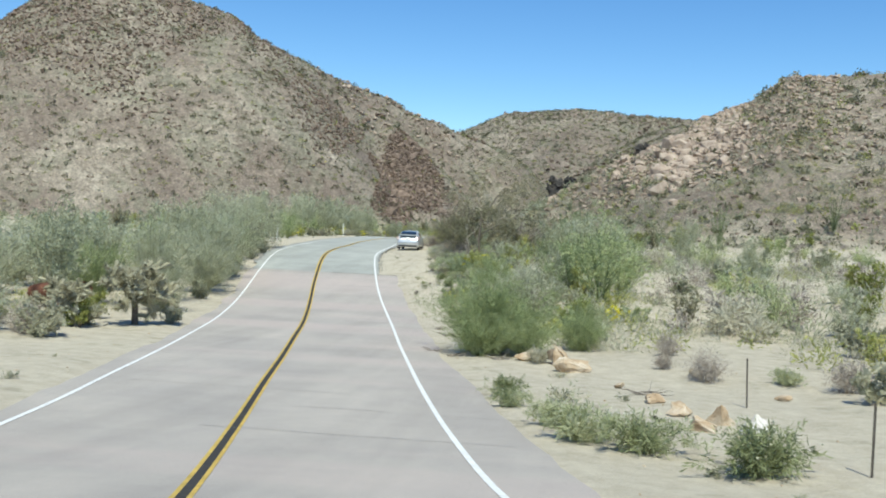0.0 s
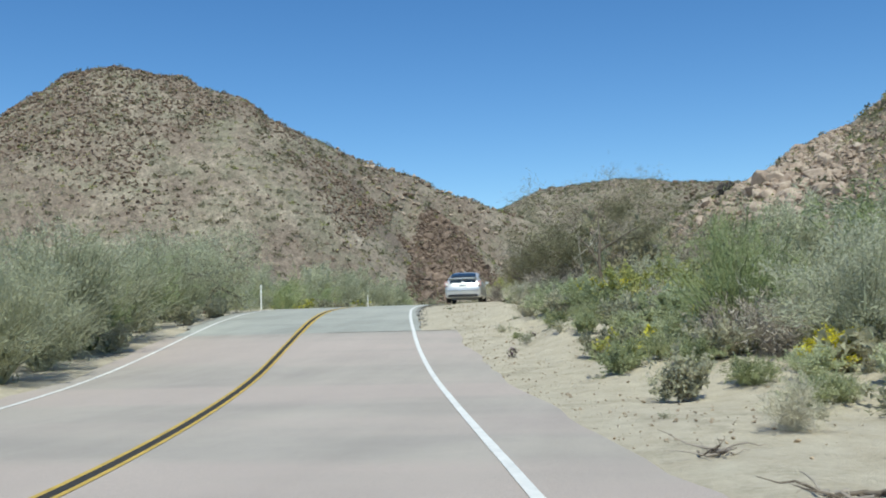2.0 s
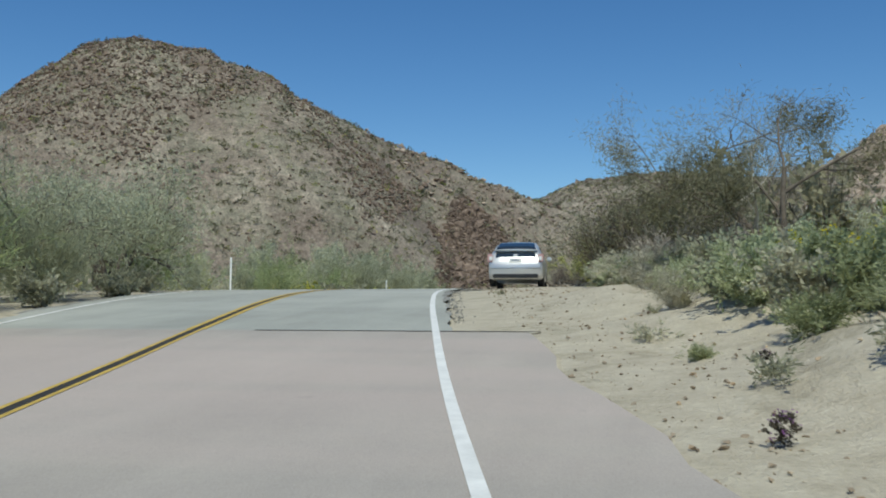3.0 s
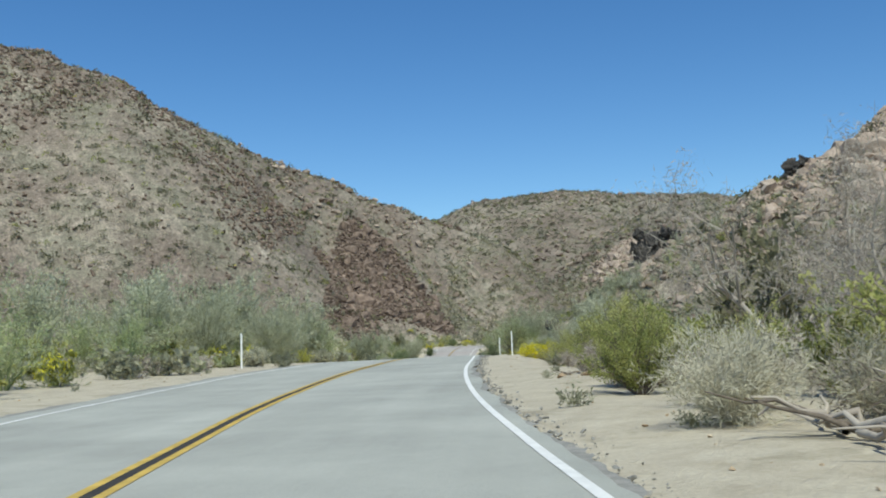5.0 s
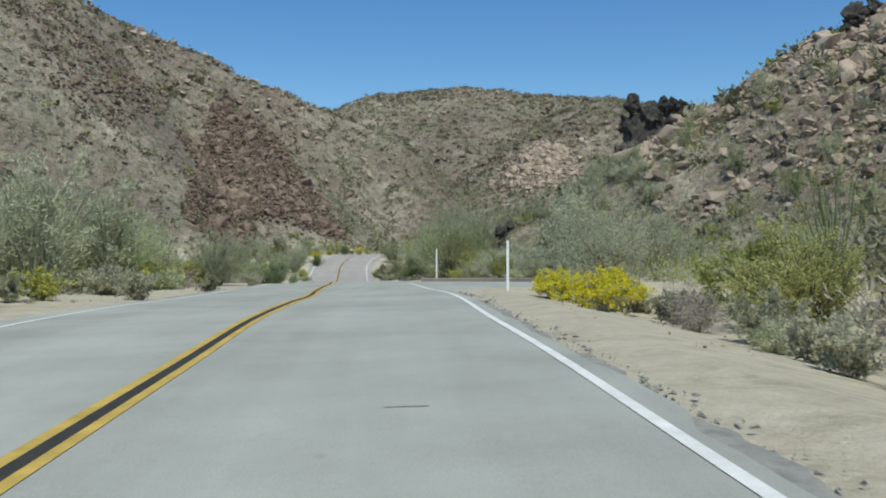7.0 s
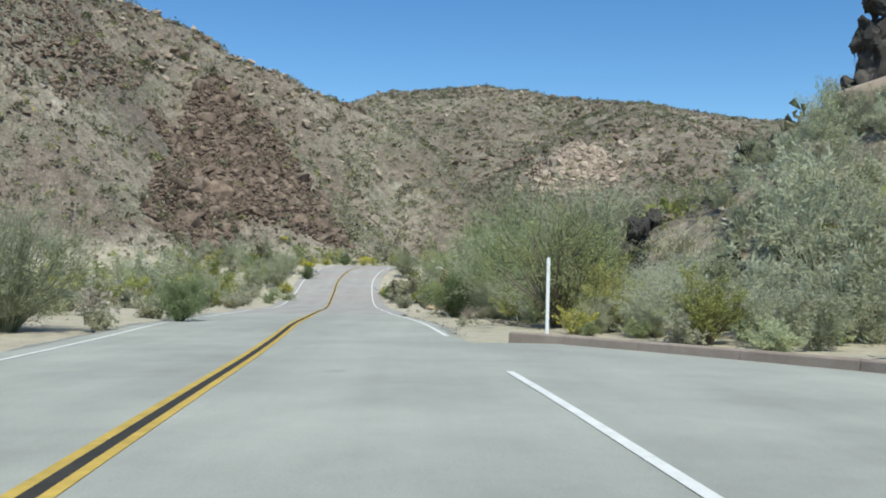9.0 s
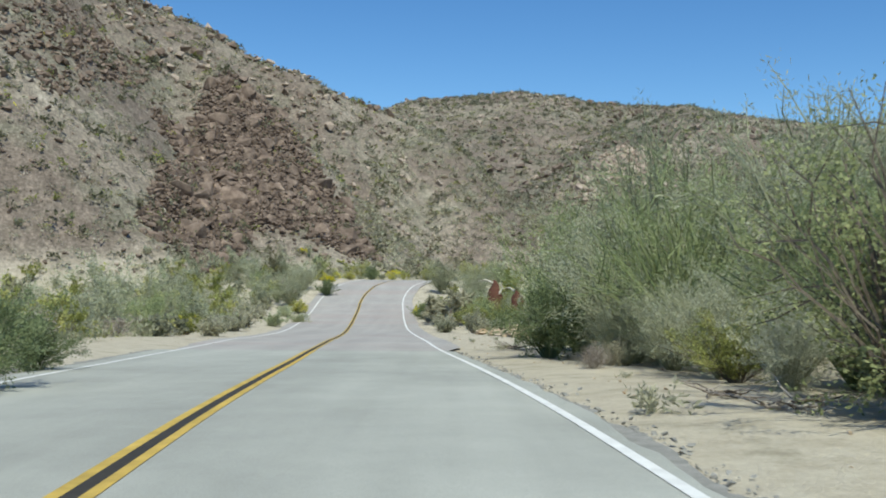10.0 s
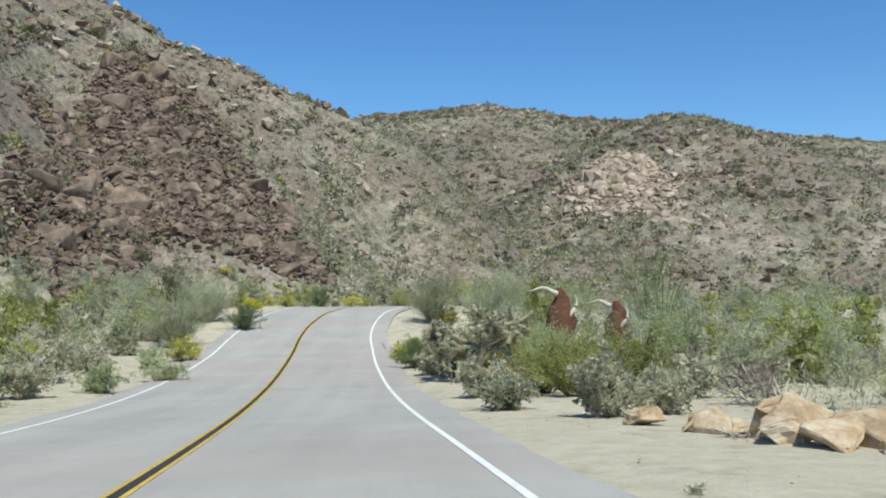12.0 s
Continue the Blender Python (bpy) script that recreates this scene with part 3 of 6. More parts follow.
pull_out()
kerb_line()
mp = marker_post()
mp.matrix_basis = place(-23.75, 77.5, 8)
for x, y, a, le, tall in ((-25.4, 108.8, 0, 0, 1.0), (-14.6, 127.0, -3, 1, 1.0), (-15.7, 149.2, -4, -1.5, 1.22)):
    copy_thing(mp, place(x, y, a, 1.0, le, 0.0, tall))
sp = steel_post()
sp.matrix_basis = place(3.9, 19.8, 20, 0.8, -4)
copy_thing(sp, place(4.3, 13.3, -15, 1.0, 1))

# ---------------------------------------------------------------- plants


def tubes(paths, radii, sides=3):
    """Tapered tubes along paths (n, k, 3) with radii (n, k)."""
    n, k, _ = paths.shape
    d = np.gradient(paths, axis=1)
    d /= np.linalg.norm(d, axis=2, keepdims=True) + 1e-9
    ref = np.where(np.abs(d[..., 2:3]) < 0.9, np.array([0, 0, 1.0]), np.array([1.0, 0, 0]))
    a = np.cross(d, ref)
    a /= np.linalg.norm(a, axis=2, keepdims=True) + 1e-9
    b = np.cross(d, a)
    ang = np.arange(sides) * 2 * np.pi / sides
    v = paths[:, :, None] + radii[:, :, None, None] * (np.cos(ang)[None, None, :, None] * a[:, :, None] + np.sin(ang)[None, None, :, None] * b[:, :, None])
    idx = np.arange(n * k * sides).reshape(n, k, sides)
    nxt = np.roll(idx, -1, axis=2)
    f = np.stack([idx[:, :-1], nxt[:, :-1], nxt[:, 1:], idx[:, 1:]], -1).reshape(-1, 4)
    return v.reshape(-1, 3), f


def leaf_cards(rng, pos, axis, length, width):
    """Small pointed leaves, each a single sliver."""
    n = len(pos)
    axis = axis / (np.linalg.norm(axis, axis=1, keepdims=True) + 1e-9)
    side = np.cross(axis, rng.normal(size=(n, 3)))
    side /= np.linalg.norm(side, axis=1, keepdims=True) + 1e-9
    le = (np.asarray(length) * rng.uniform(0.6, 1.3, n))[:, None]
    wi = (np.asarray(width) * rng.uniform(0.7, 1.2, n))[:, None]
    v = np.stack([pos - side * wi * 0.45, pos + axis * le * 0.6 + side * wi * 0.75, pos + axis * le], 1).reshape(-1, 3)
    return v, np.arange(3 * n).reshape(n, 3)


def shrub(name, label, seed, h, r, stems, leaves, leaf, leafmat, stemmat=None, spread=1.0, start=0.12, fuzz=0.16, rise=0.5, flowers=0, flowermat=None, flower=(0.04, 0.04),
          thick=0.012, category="shrub", group="", sparse=False):
    """A bush of many stems out of one root; the leaves sit in tufts on side twigs towards the ends of the stems."""
    rng = np.random.default_rng(seed)
    root = new(name)
    az = rng.uniform(0, 2 * np.pi, stems)
    out = np.sqrt(rng.uniform(0.0, 1, stems)) * spread
    lobe = 0.72 + 0.33 * np.sin(az * 2 + rng.uniform(0, 6)) * rng.uniform(0.3, 1) + rng.uniform(-0.25, 0.2, stems)
    lobe = np.clip(lobe, 0.4, 1.12)
    tipr = r * out * lobe
    tipz = h * np.sqrt(np.clip(1.08 - (out * 0.93) ** 2, 0.05, 1)) * (0.62 + 0.4 * lobe * rng.uniform(0.75, 1.1, stems))
    k = 5
    t = np.linspace(0, 1, k)[None, :, None]
    dirv = np.stack([np.cos(az), np.sin(az)], 1)
    xy = dirv[:, None] * (0.06 * r + (t ** (1.0 + 0.4 * rise)) * (tipr[:, None, None] - 0.06 * r)) + rng.normal(scale=0.035 * r, size=(stems, k, 2)) * t
    z = tipz[:, None] * (t[..., 0] ** (1 - 0.25 * rise)) + rng.normal(scale=0.02 * h, size=(stems, k)) * t[..., 0]
    paths = np.concatenate([xy, z[..., None]], 2)
    rad = thick * (h / 1.5) * (1.15 - t[..., 0] * 0.95) * rng.uniform(0.6, 1.3, (stems, 1))
    v, f = tubes(paths, rad)
    # side twigs
    m = stems * 3
    si = rng.integers(0, stems, m)
    tt = rng.uniform(start, 0.95, m)
    ii = np.minimum((tt * (k - 1)).astype(int), k - 2)
    fr = tt * (k - 1) - ii
    p0 = paths[si, ii] * (1 - fr[:, None]) + paths[si, ii + 1] * fr[:, None]
    sd = paths[si, ii + 1] - paths[si, ii]
    sd /= np.linalg.norm(sd, axis=1, keepdims=True) + 1e-9
    td = sd + rng.normal(scale=0.75, size=(m, 3))
    td[:, 2] += 0.25 * rise
    td /= np.linalg.norm(td, axis=1, keepdims=True)
    tl = fuzz * (h + r) * rng.uniform(0.5, 1.2, m)
    twig = np.stack([p0, p0 + td * tl[:, None] * 0.55 + rng.normal(scale=0.02 * r, size=(m, 3)), p0 + td * tl[:, None]], 1)
    v2, f2 = tubes(twig, np.tile(np.array([[0.5, 0.35, 0.15]]) * thick * h / 1.5, (m, 1)))
    if sparse:
        v2, f2 = v2[:0], f2[:0]
    tagged(mesh_object("branchwork", np.concatenate([v, v2]), np.concatenate([f, f2 + len(v)]), stemmat or BARK, root), kind="stuff")
    # leaves
    wi = rng.integers(0, m, leaves)
    wt = rng.uniform(0.1, 1.05, leaves)
    pos = p0[wi] + td[wi] * (tl[wi] * wt)[:, None] + rng.normal(scale=0.015 * (h + r), size=(leaves, 3))
    axis = td[wi] + rng.normal(scale=0.7, size=(leaves, 3))
    pos[:, 2] = np.maximum(pos[:, 2], 0.02)
    v3, f3 = leaf_cards(rng, pos, axis, *leaf)
    tagged(mesh_object("foliage", v3, f3, leafmat, root), kind="stuff")
    if flowers:
        tip = twig[:, 2]
        hi = np.argsort(-(tip[:, 2] / h + np.hypot(tip[:, 0], tip[:, 1]) / r + rng.normal(scale=0.15, size=m)))[: max(4, int(m * 0.6))]
        fp = tip[rng.choice(hi, flowers)] + rng.normal(scale=0.03 * (h + r), size=(flowers, 3))
        fp[:, 2] = np.maximum(fp[:, 2], 0.05) + 0.04
        v4, f4 = leaf_cards(rng, fp, rng.normal(size=(flowers, 3)) + np.array([0, 0, 0.6]), *flower)
        tagged(mesh_object("blossom", v4, f4, flowermat or FLOWER, root), kind="stuff")
    return tagged(root, label, category, group)


PLANTS = {}


def near_and_far(key, name, label, seed, h, r, stems, leaves, leaf, leafmat, stemmat, **more):
    """A bush for the verge, and a lighter one with fewer, broader leaves for the ground behind."""
    PLANTS[key] = shrub(name, label, seed, h, r, stems, leaves, leaf, leafmat, stemmat, **more)
    if more.get("flowers"):
        more = dict(more, flowers=more["flowers"] // 3, flower=(more.get("flower", (0.04, 0.04))[0] * 1.7,) * 2)
    PLANTS[key + "_far"] = shrub(name, label, seed + 100, h, r, stems // 4, leaves // (5 if leaf[1] < 0.019 else 7), (leaf[0] * 1.6, leaf[1] * 2.5) if leaf[1] < 0.019 else (leaf[0] * 1.8, leaf[1] * 2.9), leafmat, stemmat, sparse=True, **more)


near_and_far("palo_a", "green_twig_bush", "large rounded bush of fine blue-green twigs on sand", 1, 2.6, 2.1, 100, 12000, (0.11, 0.0125), PALOVERDE, PALOVERDE, fuzz=0.13, rise=0.8, thick=0.010, group="green twig bushes")
near_and_far("palo_b", "green_twig_bush", "broad bush of fine pale green twigs on sand", 2, 3.1, 2.4, 100, 12500, (0.12, 0.0125), PALOVERDE, PALOVERDE, fuzz=0.14, rise=0.7, thick=0.011, group="green twig bushes")
near_and_far("mound", "green_twig_bush", "wide mounded bush of fine hair-like green twigs beside the road", 18, 2.0, 2.2, 210, 26000, (0.13, 0.011), PALOVERDE, PALOVERDE, fuzz=0.15, rise=0.45, thick=0.008, group="green twig bushes")
near_and_far("mint", "mint_bush", "low mounded bush of dense pale green leaves on sand", 21, 0.8, 1.0, 60, 5200, (0.065, 0.034), MINT, MINT, fuzz=0.13, rise=0.3, thick=0.006, group="pale green mounds")
near_and_far("smoke_a", "hazy_bush", "tall hazy grey-green twiggy bush beside the road", 3, 3.4, 2.3, 100, 17000, (0.11, 0.017), SMOKE, SMOKE, fuzz=0.15, rise=0.7, thick=0.011, group="hazy roadside bushes")
near_and_far("smoke_b", "hazy_bush", "tall hazy grey-green twiggy bush beside the road", 4, 2.6, 2.3, 95, 16000, (0.10, 0.017), SMOKE, SMOKE, fuzz=0.15, rise=0.5, thick=0.010, group="hazy roadside bushes")
near_and_far("haze", "pale_hazy_bush", "pale hazy bush of fine grey-green twigs on sand", 33, 2.2, 1.9, 90, 15000, (0.10, 0.016), HAZE, HAZE, start=0.02, fuzz=0.15, rise=0.4, thick=0.007, group="pale hazy bushes")
near_and_far("creo_a", "creosote_bush", "olive-green small-leaved bush on sand", 5, 2.1, 1.6, 60, 11000, (0.06, 0.036), CREOSOTE, BARK, fuzz=0.13, rise=0.7, thick=0.011, group="olive bushes")
near_and_far("creo_b", "creosote_bush", "spreading olive-green small-leaved bush on sand", 6, 1.7, 1.7, 55, 9500, (0.06, 0.036), CREOSOTE, BARK, fuzz=0.14, rise=0.4, thick=0.011, group="olive bushes")
near_and_far("olive_tree", "olive_tree", "dense dull olive small tree leafy to the sand", 31, 3.2, 2.4, 80, 19000, (0.062, 0.036), OLIVETREE, BARK, start=0.02, fuzz=0.15, rise=0.35, thick=0.012, category="tree", group="dull olive trees")
near_and_far("vivid", "leafy_green_bush", "fresh green dense leafy bush on sand", 7, 1.8, 1.6, 60, 12000, (0.06, 0.030), VIVID, VIVID, fuzz=0.14, rise=0.5, thick=0.012, group="fresh green bushes")
near_and_far("grey_a", "grey_bush", "low rounded grey-green leafy bush on sand", 8, 0.85, 0.85, 45, 3060, (0.075, 0.051), GREYLEAF, DRY, fuzz=0.12, rise=0.3, thick=0.009, group="low grey bushes")
near_and_far("grey_b", "grey_bush", "low spreading grey-green leafy bush on sand", 9, 0.75, 1.0, 45, 3060, (0.08, 0.051), GREYLEAF, DRY, fuzz=0.14, rise=0.2, thick=0.009, group="low grey bushes")
near_and_far("dry_a", "dry_bush", "leafless dry grey-brown twiggy bush on sand", 10, 0.9, 0.95, 90, 2210, (0.15, 0.016), DRY, DRY, fuzz=0.18, rise=0.4, thick=0.007, group="dry grey bushes")
near_and_far("dry_b", "dry_bush", "pale dry brittle twiggy bush on sand", 11, 0.75, 0.9, 90, 2210, (0.14, 0.016), DRY, DRY, fuzz=0.2, rise=0.2, thick=0.007, group="dry grey bushes")
near_and_far("flower", "yellow_flowering_bush", "low mound bush covered in bright yellow flowers", 12, 0.9, 1.05, 50, 1870, (0.07, 0.046), GREYLEAF, DRY, fuzz=0.12, rise=0.3, flowers=3400, flower=(0.065, 0.06), group="yellow flowering bushes")
near_and_far("grey_fl", "flowering_grey_bush", "low green bush dotted with yellow flowers", 13, 0.8, 0.9, 45, 2550, (0.075, 0.051), CREOSOTE, DRY, fuzz=0.13, rise=0.3, flowers=420, flower=(0.055, 0.05), group="dotted flowering bushes")
near_and_far("weed", "weed_clump", "low green weedy clump with small cream flowers", 14, 0.5, 0.75, 60, 3600, (0.10, 0.015), WEED, WEED, fuzz=0.16, rise=0.6, flowers=110, flowermat=PALEFLOWER, flower=(0.035, 0.03), thick=0.006, group="weedy clumps")
near_and_far("brown", "dull_tree", "dense dull brown-green small tree", 16, 3.6, 2.4, 70, 6800, (0.13, 0.049), BROWNGREEN, BARK, fuzz=0.14, rise=0.7, thick=0.014, category="tree", group="dull roadside trees")
near_and_far("straw", "straw_bush", "pale straw-coloured fine-twigged low bush on sand", 19, 0.95, 1.05, 90, 4200, (0.15, 0.011), STRAW, STRAW, fuzz=0.17, rise=0.35, thick=0.006, group="pale straw bushes")
PLANTS["purple"] = shrub("purple_weed", "small dark weed with purple flowers on a sandy bank", 20, 0.42, 0.3, 9, 420, (0.05, 0.03), DARKLEAF, DARKLEAF, fuzz=0.12, rise=0.8, flowers=70, flowermat=PURPLE, flower=(0.03, 0.03), thick=0.008, group="purple weeds")
PLANTS["tuft"] = shrub("grass_tuft", "small grey-green tuft of low plants on sand", 15, 0.25, 0.35, 14, 260, (0.08, 0.022), GREYLEAF, GREYLEAF, fuzz=0.2, rise=0.6, thick=0.005, sparse=True, group="small sand tufts")
for ob in PLANTS.values():
    ob.matrix_basis = Matrix.Translation((0, 0, 0))
USED = set()


def plant(kind, x, y, s=1.0, turn=None, sz=None):
    if kind + "_far" in PLANTS and abs(x - float(road_x(y))) > 9.5 and y > 34:
        kind += "_far"
    ob = PLANTS[kind]
    if s > 0.5 and kind[:4] in ("palo", "smok", "brow", "creo") and y > 100 and float(hill(np.array([x]), np.array([y]))[0][0]) > 2.2:
        s *= 0.5        # stunted on the stony slopes
    a = turn if turn is not None else (x * 71.3 + y * 37.7) % 360
    m = place(x, y, a, s, 0, 0.04 * s, sz)
    if kind not in USED:
        USED.add(kind)
        ob.matrix_basis = m
        return ob
    c = ob.copy()
    scene.collection.objects.link(c)
    for ch in ob.children:
        d = ch.copy()
        scene.collection.objects.link(d)
        d.parent = c
    c.matrix_basis = m
    return c


# bushes of the first dip, then along the way
for kind, x, y, s in (
        ("mound", -1.9, 28.8, 1.2), ("mound", -2.3, 27.9, 0.7), ("mound", -0.9, 27.9, 0.65), ("mound", 0.75, 30.3, 0.6), ("haze", -1.6, 41.5, 1.0), ("palo_b", -3.0, 43.6, 0.8), ("straw", -3.5, 36.8, 0.5), ("weed", -3.0, 38.6, 0.7), ("straw", -2.4, 35.0, 0.6), ("palo_b", 0.7, 44.2, 1.05), ("palo_b", 1.9, 43.0, 1.2), ("palo_a", 2.9, 45.6, 1.4), ("palo_b", 1.2, 47.0, 1.15), ("smoke_b", -0.6, 44.6, 0.9), ("straw", -0.5, 26.2, 0.45), ("palo_b", 0.9, 31.5, 0.55), ("creo_b", 0.6, 36.0, 0.9), ("flower", 2.4, 39.0, 0.7),
        ("weed", 0.1, 16.6, 0.9), ("weed", 0.5, 15.2, 1.2), ("weed", 1.4, 14.4, 1.2), ("weed", 2.8, 13.1, 1.4), ("weed", -0.8, 18.6, 0.7), ("tuft", 0.2, 19.5, 1.5), ("weed", -1.0, 20.2, 0.8),
        ("dry_b", 3.8, 24.3, 0.95), ("weed", 5.6, 23.8, 0.8), ("dry_a", 6.8, 23.0, 0.9), ("dry_a", 3.4, 29.8, 0.8), ("grey_a", 9.8, 31.6, 1.4), ("dry_b", 6.7, 38.3, 2.0), ("dry_a", 9.5, 40.0, 2.0),
        ("dry_a", 2.9, 26.0, 0.5), ("grey_b", -0.4, 26.6, 0.5),
        ("grey_a", -15.1, 26.3, 1.3), ("grey_b", -15.8, 30.0, 1.2), ("dry_a", -16.0, 26.8, 1.0), ("creo_b", -17.6, 28.0, 0.4), ("grey_a", -13.9, 33.0, 0.8),
        ("smoke_a", -17.6, 40.0, 1.1), ("smoke_b", -15.9, 36.5, 0.8), ("smoke_b", -17.8, 47.0, 0.8), ("palo_b", -19.0, 51.2, 0.8), ("smoke_b", -21.8, 55.0, 1.0), ("smoke_a", -20.9, 42.0, 1.0), ("palo_a", -18.9, 36.8, 1.1), ("smoke_b", -22.4, 62.5, 1.0), ("smoke_a", -25.6, 63.0, 1.1), ("smoke_b", -21.5, 32.5, 1.2), ("grey_b", -17.0, 31.5, 0.7), ("smoke_b", -24.5, 34.5, 1.2), ("smoke_b", -17.2, 44.5, 1.15), ("smoke_a", -18.4, 49.0, 1.05), ("smoke_b", -19.3, 53.0, 1.1), ("palo_b", -20.5, 57.0, 0.9), ("smoke_b", -20.6, 60.5, 0.8),
        ("smoke_a", -19.6, 34.5, 1.1), ("smoke_a", -22.0, 39.0, 1.25), ("smoke_b", -22.6, 45.0, 1.3), ("palo_a", -23.4, 51.0, 1.2), ("smoke_a", -24.8, 57.5, 1.1), ("grey_a", -19.9, 56.0, 1.0), ("grey_b", -20.3, 63.0, 0.9),
        ("grey_a", -16.4, 42.0, 0.9), ("grey_b", -16.6, 38.0, 0.9), ("grey_a", -18.2, 51.0, 1.0), ("grey_a", -19.6, 58.8, 0.9), ("grey_b", -21.4, 66.0, 1.0), ("palo_b", -24.0, 71.0, 1.0), ("smoke_b", -27.0, 67.0, 1.1),
        ("grey_a", -4.2, 39.9, 0.8), ("grey_b", -3.4, 42.4, 0.8), ("grey_a", -6.2, 52.4, 1.0), ("grey_b", -4.7, 48.5, 1.0), ("weed", -6.9, 54.8, 0.9), ("flower", -4.7, 57.1, 0.75),
        ("grey_fl", -3.0, 52.0, 0.9), ("grey_b", -3.2, 46.0, 1.0), ("dry_a", -2.2, 49.0, 0.9), ("flower", -3.2, 45.0, 0.6), ("weed", -3.6, 44.0, 0.9),
        ("haze", -3.6, 60.0, 0.7), ("weed", -5.6, 50.6, 0.9), ("grey_a", -5.4, 46.2, 0.7), ("weed", -6.4, 51.2, 0.8), ("grey_b", -6.6, 56.6, 1.0), ("weed", -7.3, 58.2, 0.9), ("grey_a", -7.0, 61.2, 1.0), ("grey_b", -4.2, 54.6, 1.0), ("grey_fl", -5.4, 55.0, 0.9), ("dry_a", -3.9, 51.0, 1.0), ("grey_a", -2.6, 54.4, 1.2), ("grey_b", -8.6, 67.5, 1.0), ("dry_b", -5.6, 65.5, 1.4), ("brown", -5.6, 77.0, 1.1), ("brown", -3.2, 79.5, 1.0), ("creo_a", -6.0, 82.0, 1.2), ("creo_b", -8.6, 85.0, 1.1), ("brown", -9.0, 76.5, 0.9), ("dry_b", -9.2, 88.0, 1.6), ("dry_a", -12.6, 94.8, 0.8), ("brown", -7.5, 101.0, 0.9), ("dry_b", -9.6, 105.5, 1.8), ("dry_a", -9.2, 109.0, 1.8), ("creo_a", -10.6, 117.0, 1.0), ("grey_b", -10.2, 119.5, 1.3), ("dry_b", -9.8, 114.5, 1.6), ("creo_b", -9.6, 122.5, 1.2), ("dry_a", -6.4, 60.0, 1.3), ("grey_a", -8.4, 63.6, 0.9), ("dry_b", -7.0, 64.5, 1.5), ("grey_b", -8.2, 65.5, 1.2), ("grey_a", -5.4, 57.6, 0.9),
        ("brown", -7.6, 74.0, 1.1), ("brown", -4.6, 70.0, 1.25), ("brown", -6.6, 68.6, 1.05), ("brown", -3.4, 65.4, 1.1), ("smoke_b", -5.4, 64.4, 0.8), ("creo_a", -2.4, 66.0, 1.3), ("brown", -1.5, 74.0, 1.2), ("creo_b", -9.2, 80.0, 1.3),
        ("straw", -12.1, 81.2, 1.0), ("straw", -11.7, 83.0, 1.05), ("straw", -10.7, 80.6, 1.0), ("creo_a", -12.2, 88.3, 0.72), ("mint", -6.6, 53.6, 0.9), ("mint", -5.6, 52.2, 1.1), ("mint", -4.5, 53.6, 1.2), ("mint", -5.9, 55.7, 1.0), ("mint", -4.4, 50.4, 1.0), ("mint", -6.9, 57.6, 0.9), ("mint", -5.6, 48.4, 0.6), ("mint", -3.6, 47.6, 1.1), ("mint", -4.1, 45.4, 0.8), ("mint", -7.3, 60.6, 0.9), ("mint", -3.0, 50.2, 1.3), ("mint", -5.0, 43.2, 0.75), ("mint", -2.6, 43.5, 1.0), ("mint", -8.3, 64.4, 0.9), ("mint", -2.9, 56.6, 1.2), ("purple", -7.2, 47.8, 0.6), ("purple", -6.9, 50.6, 0.35), ("weed", -7.4, 51.6, 0.35), ("tuft", -7.0, 49.4, 1.0), ("tuft", -6.2, 49.0, 1.2), ("tuft", -7.9, 53.0, 1.0), ("straw", -7.5, 55.6, 0.55), ("mint", -4.2, 61.2, 1.4), ("haze", -3.0, 58.6, 0.7), ("dry_a", -6.2, 58.0, 0.9), ("straw", -7.6, 60.4, 0.9), ("straw", -8.2, 62.6, 0.8), ("dry_a", -7.4, 62.4, 1.2), ("dry_a", -10.6, 78.6, 1.1), ("dry_b", -10.4, 81.8, 1.0), ("creo_a", -11.7, 92.3, 0.8), ("creo_b", -12.4, 86.4, 0.7), ("creo_b", -9.6, 95.0, 1.0), ("dry_a", -12.1, 87.8, 0.8),
        ("creo_b", -9.8, 89.5, 0.8), ("brown", -8.2, 94.0, 1.1), ("tuft", -13.6, 84.5, 1.2), ("tuft", -13.7, 91.8, 0.8), ("tuft", -12.6, 81.0, 0.8), ("creo_a", -11.6, 97.0, 1.0), ("dry_a", -11.9, 99.5, 1.0),
        ("creo_b", -10.6, 101.5, 1.1), ("dry_b", -11.2, 104.0, 1.3), ("dry_a", -10.8, 107.0, 1.5), ("grey_fl", -12.3, 105.5, 0.8), ("creo_a", -11.9, 103.0, 0.75), ("creo_b", -12.6, 107.0, 0.7), ("grey_a", -12.9, 104.4, 0.6), ("creo_a", -12.3, 109.2, 0.7), ("grey_a", -12.9, 110.6, 0.7), ("dry_a", -12.7, 101.6, 0.6), ("creo_a", -11.6, 106.2, 0.8), ("creo_b", -10.8, 104.0, 0.9), ("dry_a", -11.0, 111.5, 1.6), ("creo_a", -8.8, 113.0, 1.2), ("grey_a", -12.6, 112.0, 0.8),
        ("flower", -12.9, 122.6, 1.0), ("flower", -12.3, 124.4, 1.05), ("flower", -13.6, 125.0, 0.8), ("grey_a", -12.2, 119.4, 0.8), ("dry_a", -12.4, 117.4, 0.9), ("grey_a", -12.0, 115.5, 1.0), ("weed", -12.3, 114.0, 0.9),
        ("grey_a", -23.9, 109.6, 0.8), ("grey_b", -25.4, 110.8, 1.1), ("smoke_a", -28.6, 114.0, 1.0), ("smoke_b", -31.5, 111.0, 1.1), ("smoke_b", -26.6, 119.0, 1.1), ("palo_a", -30.2, 145.8, 1.3), ("palo_b", -28.8, 138.0, 1.1),
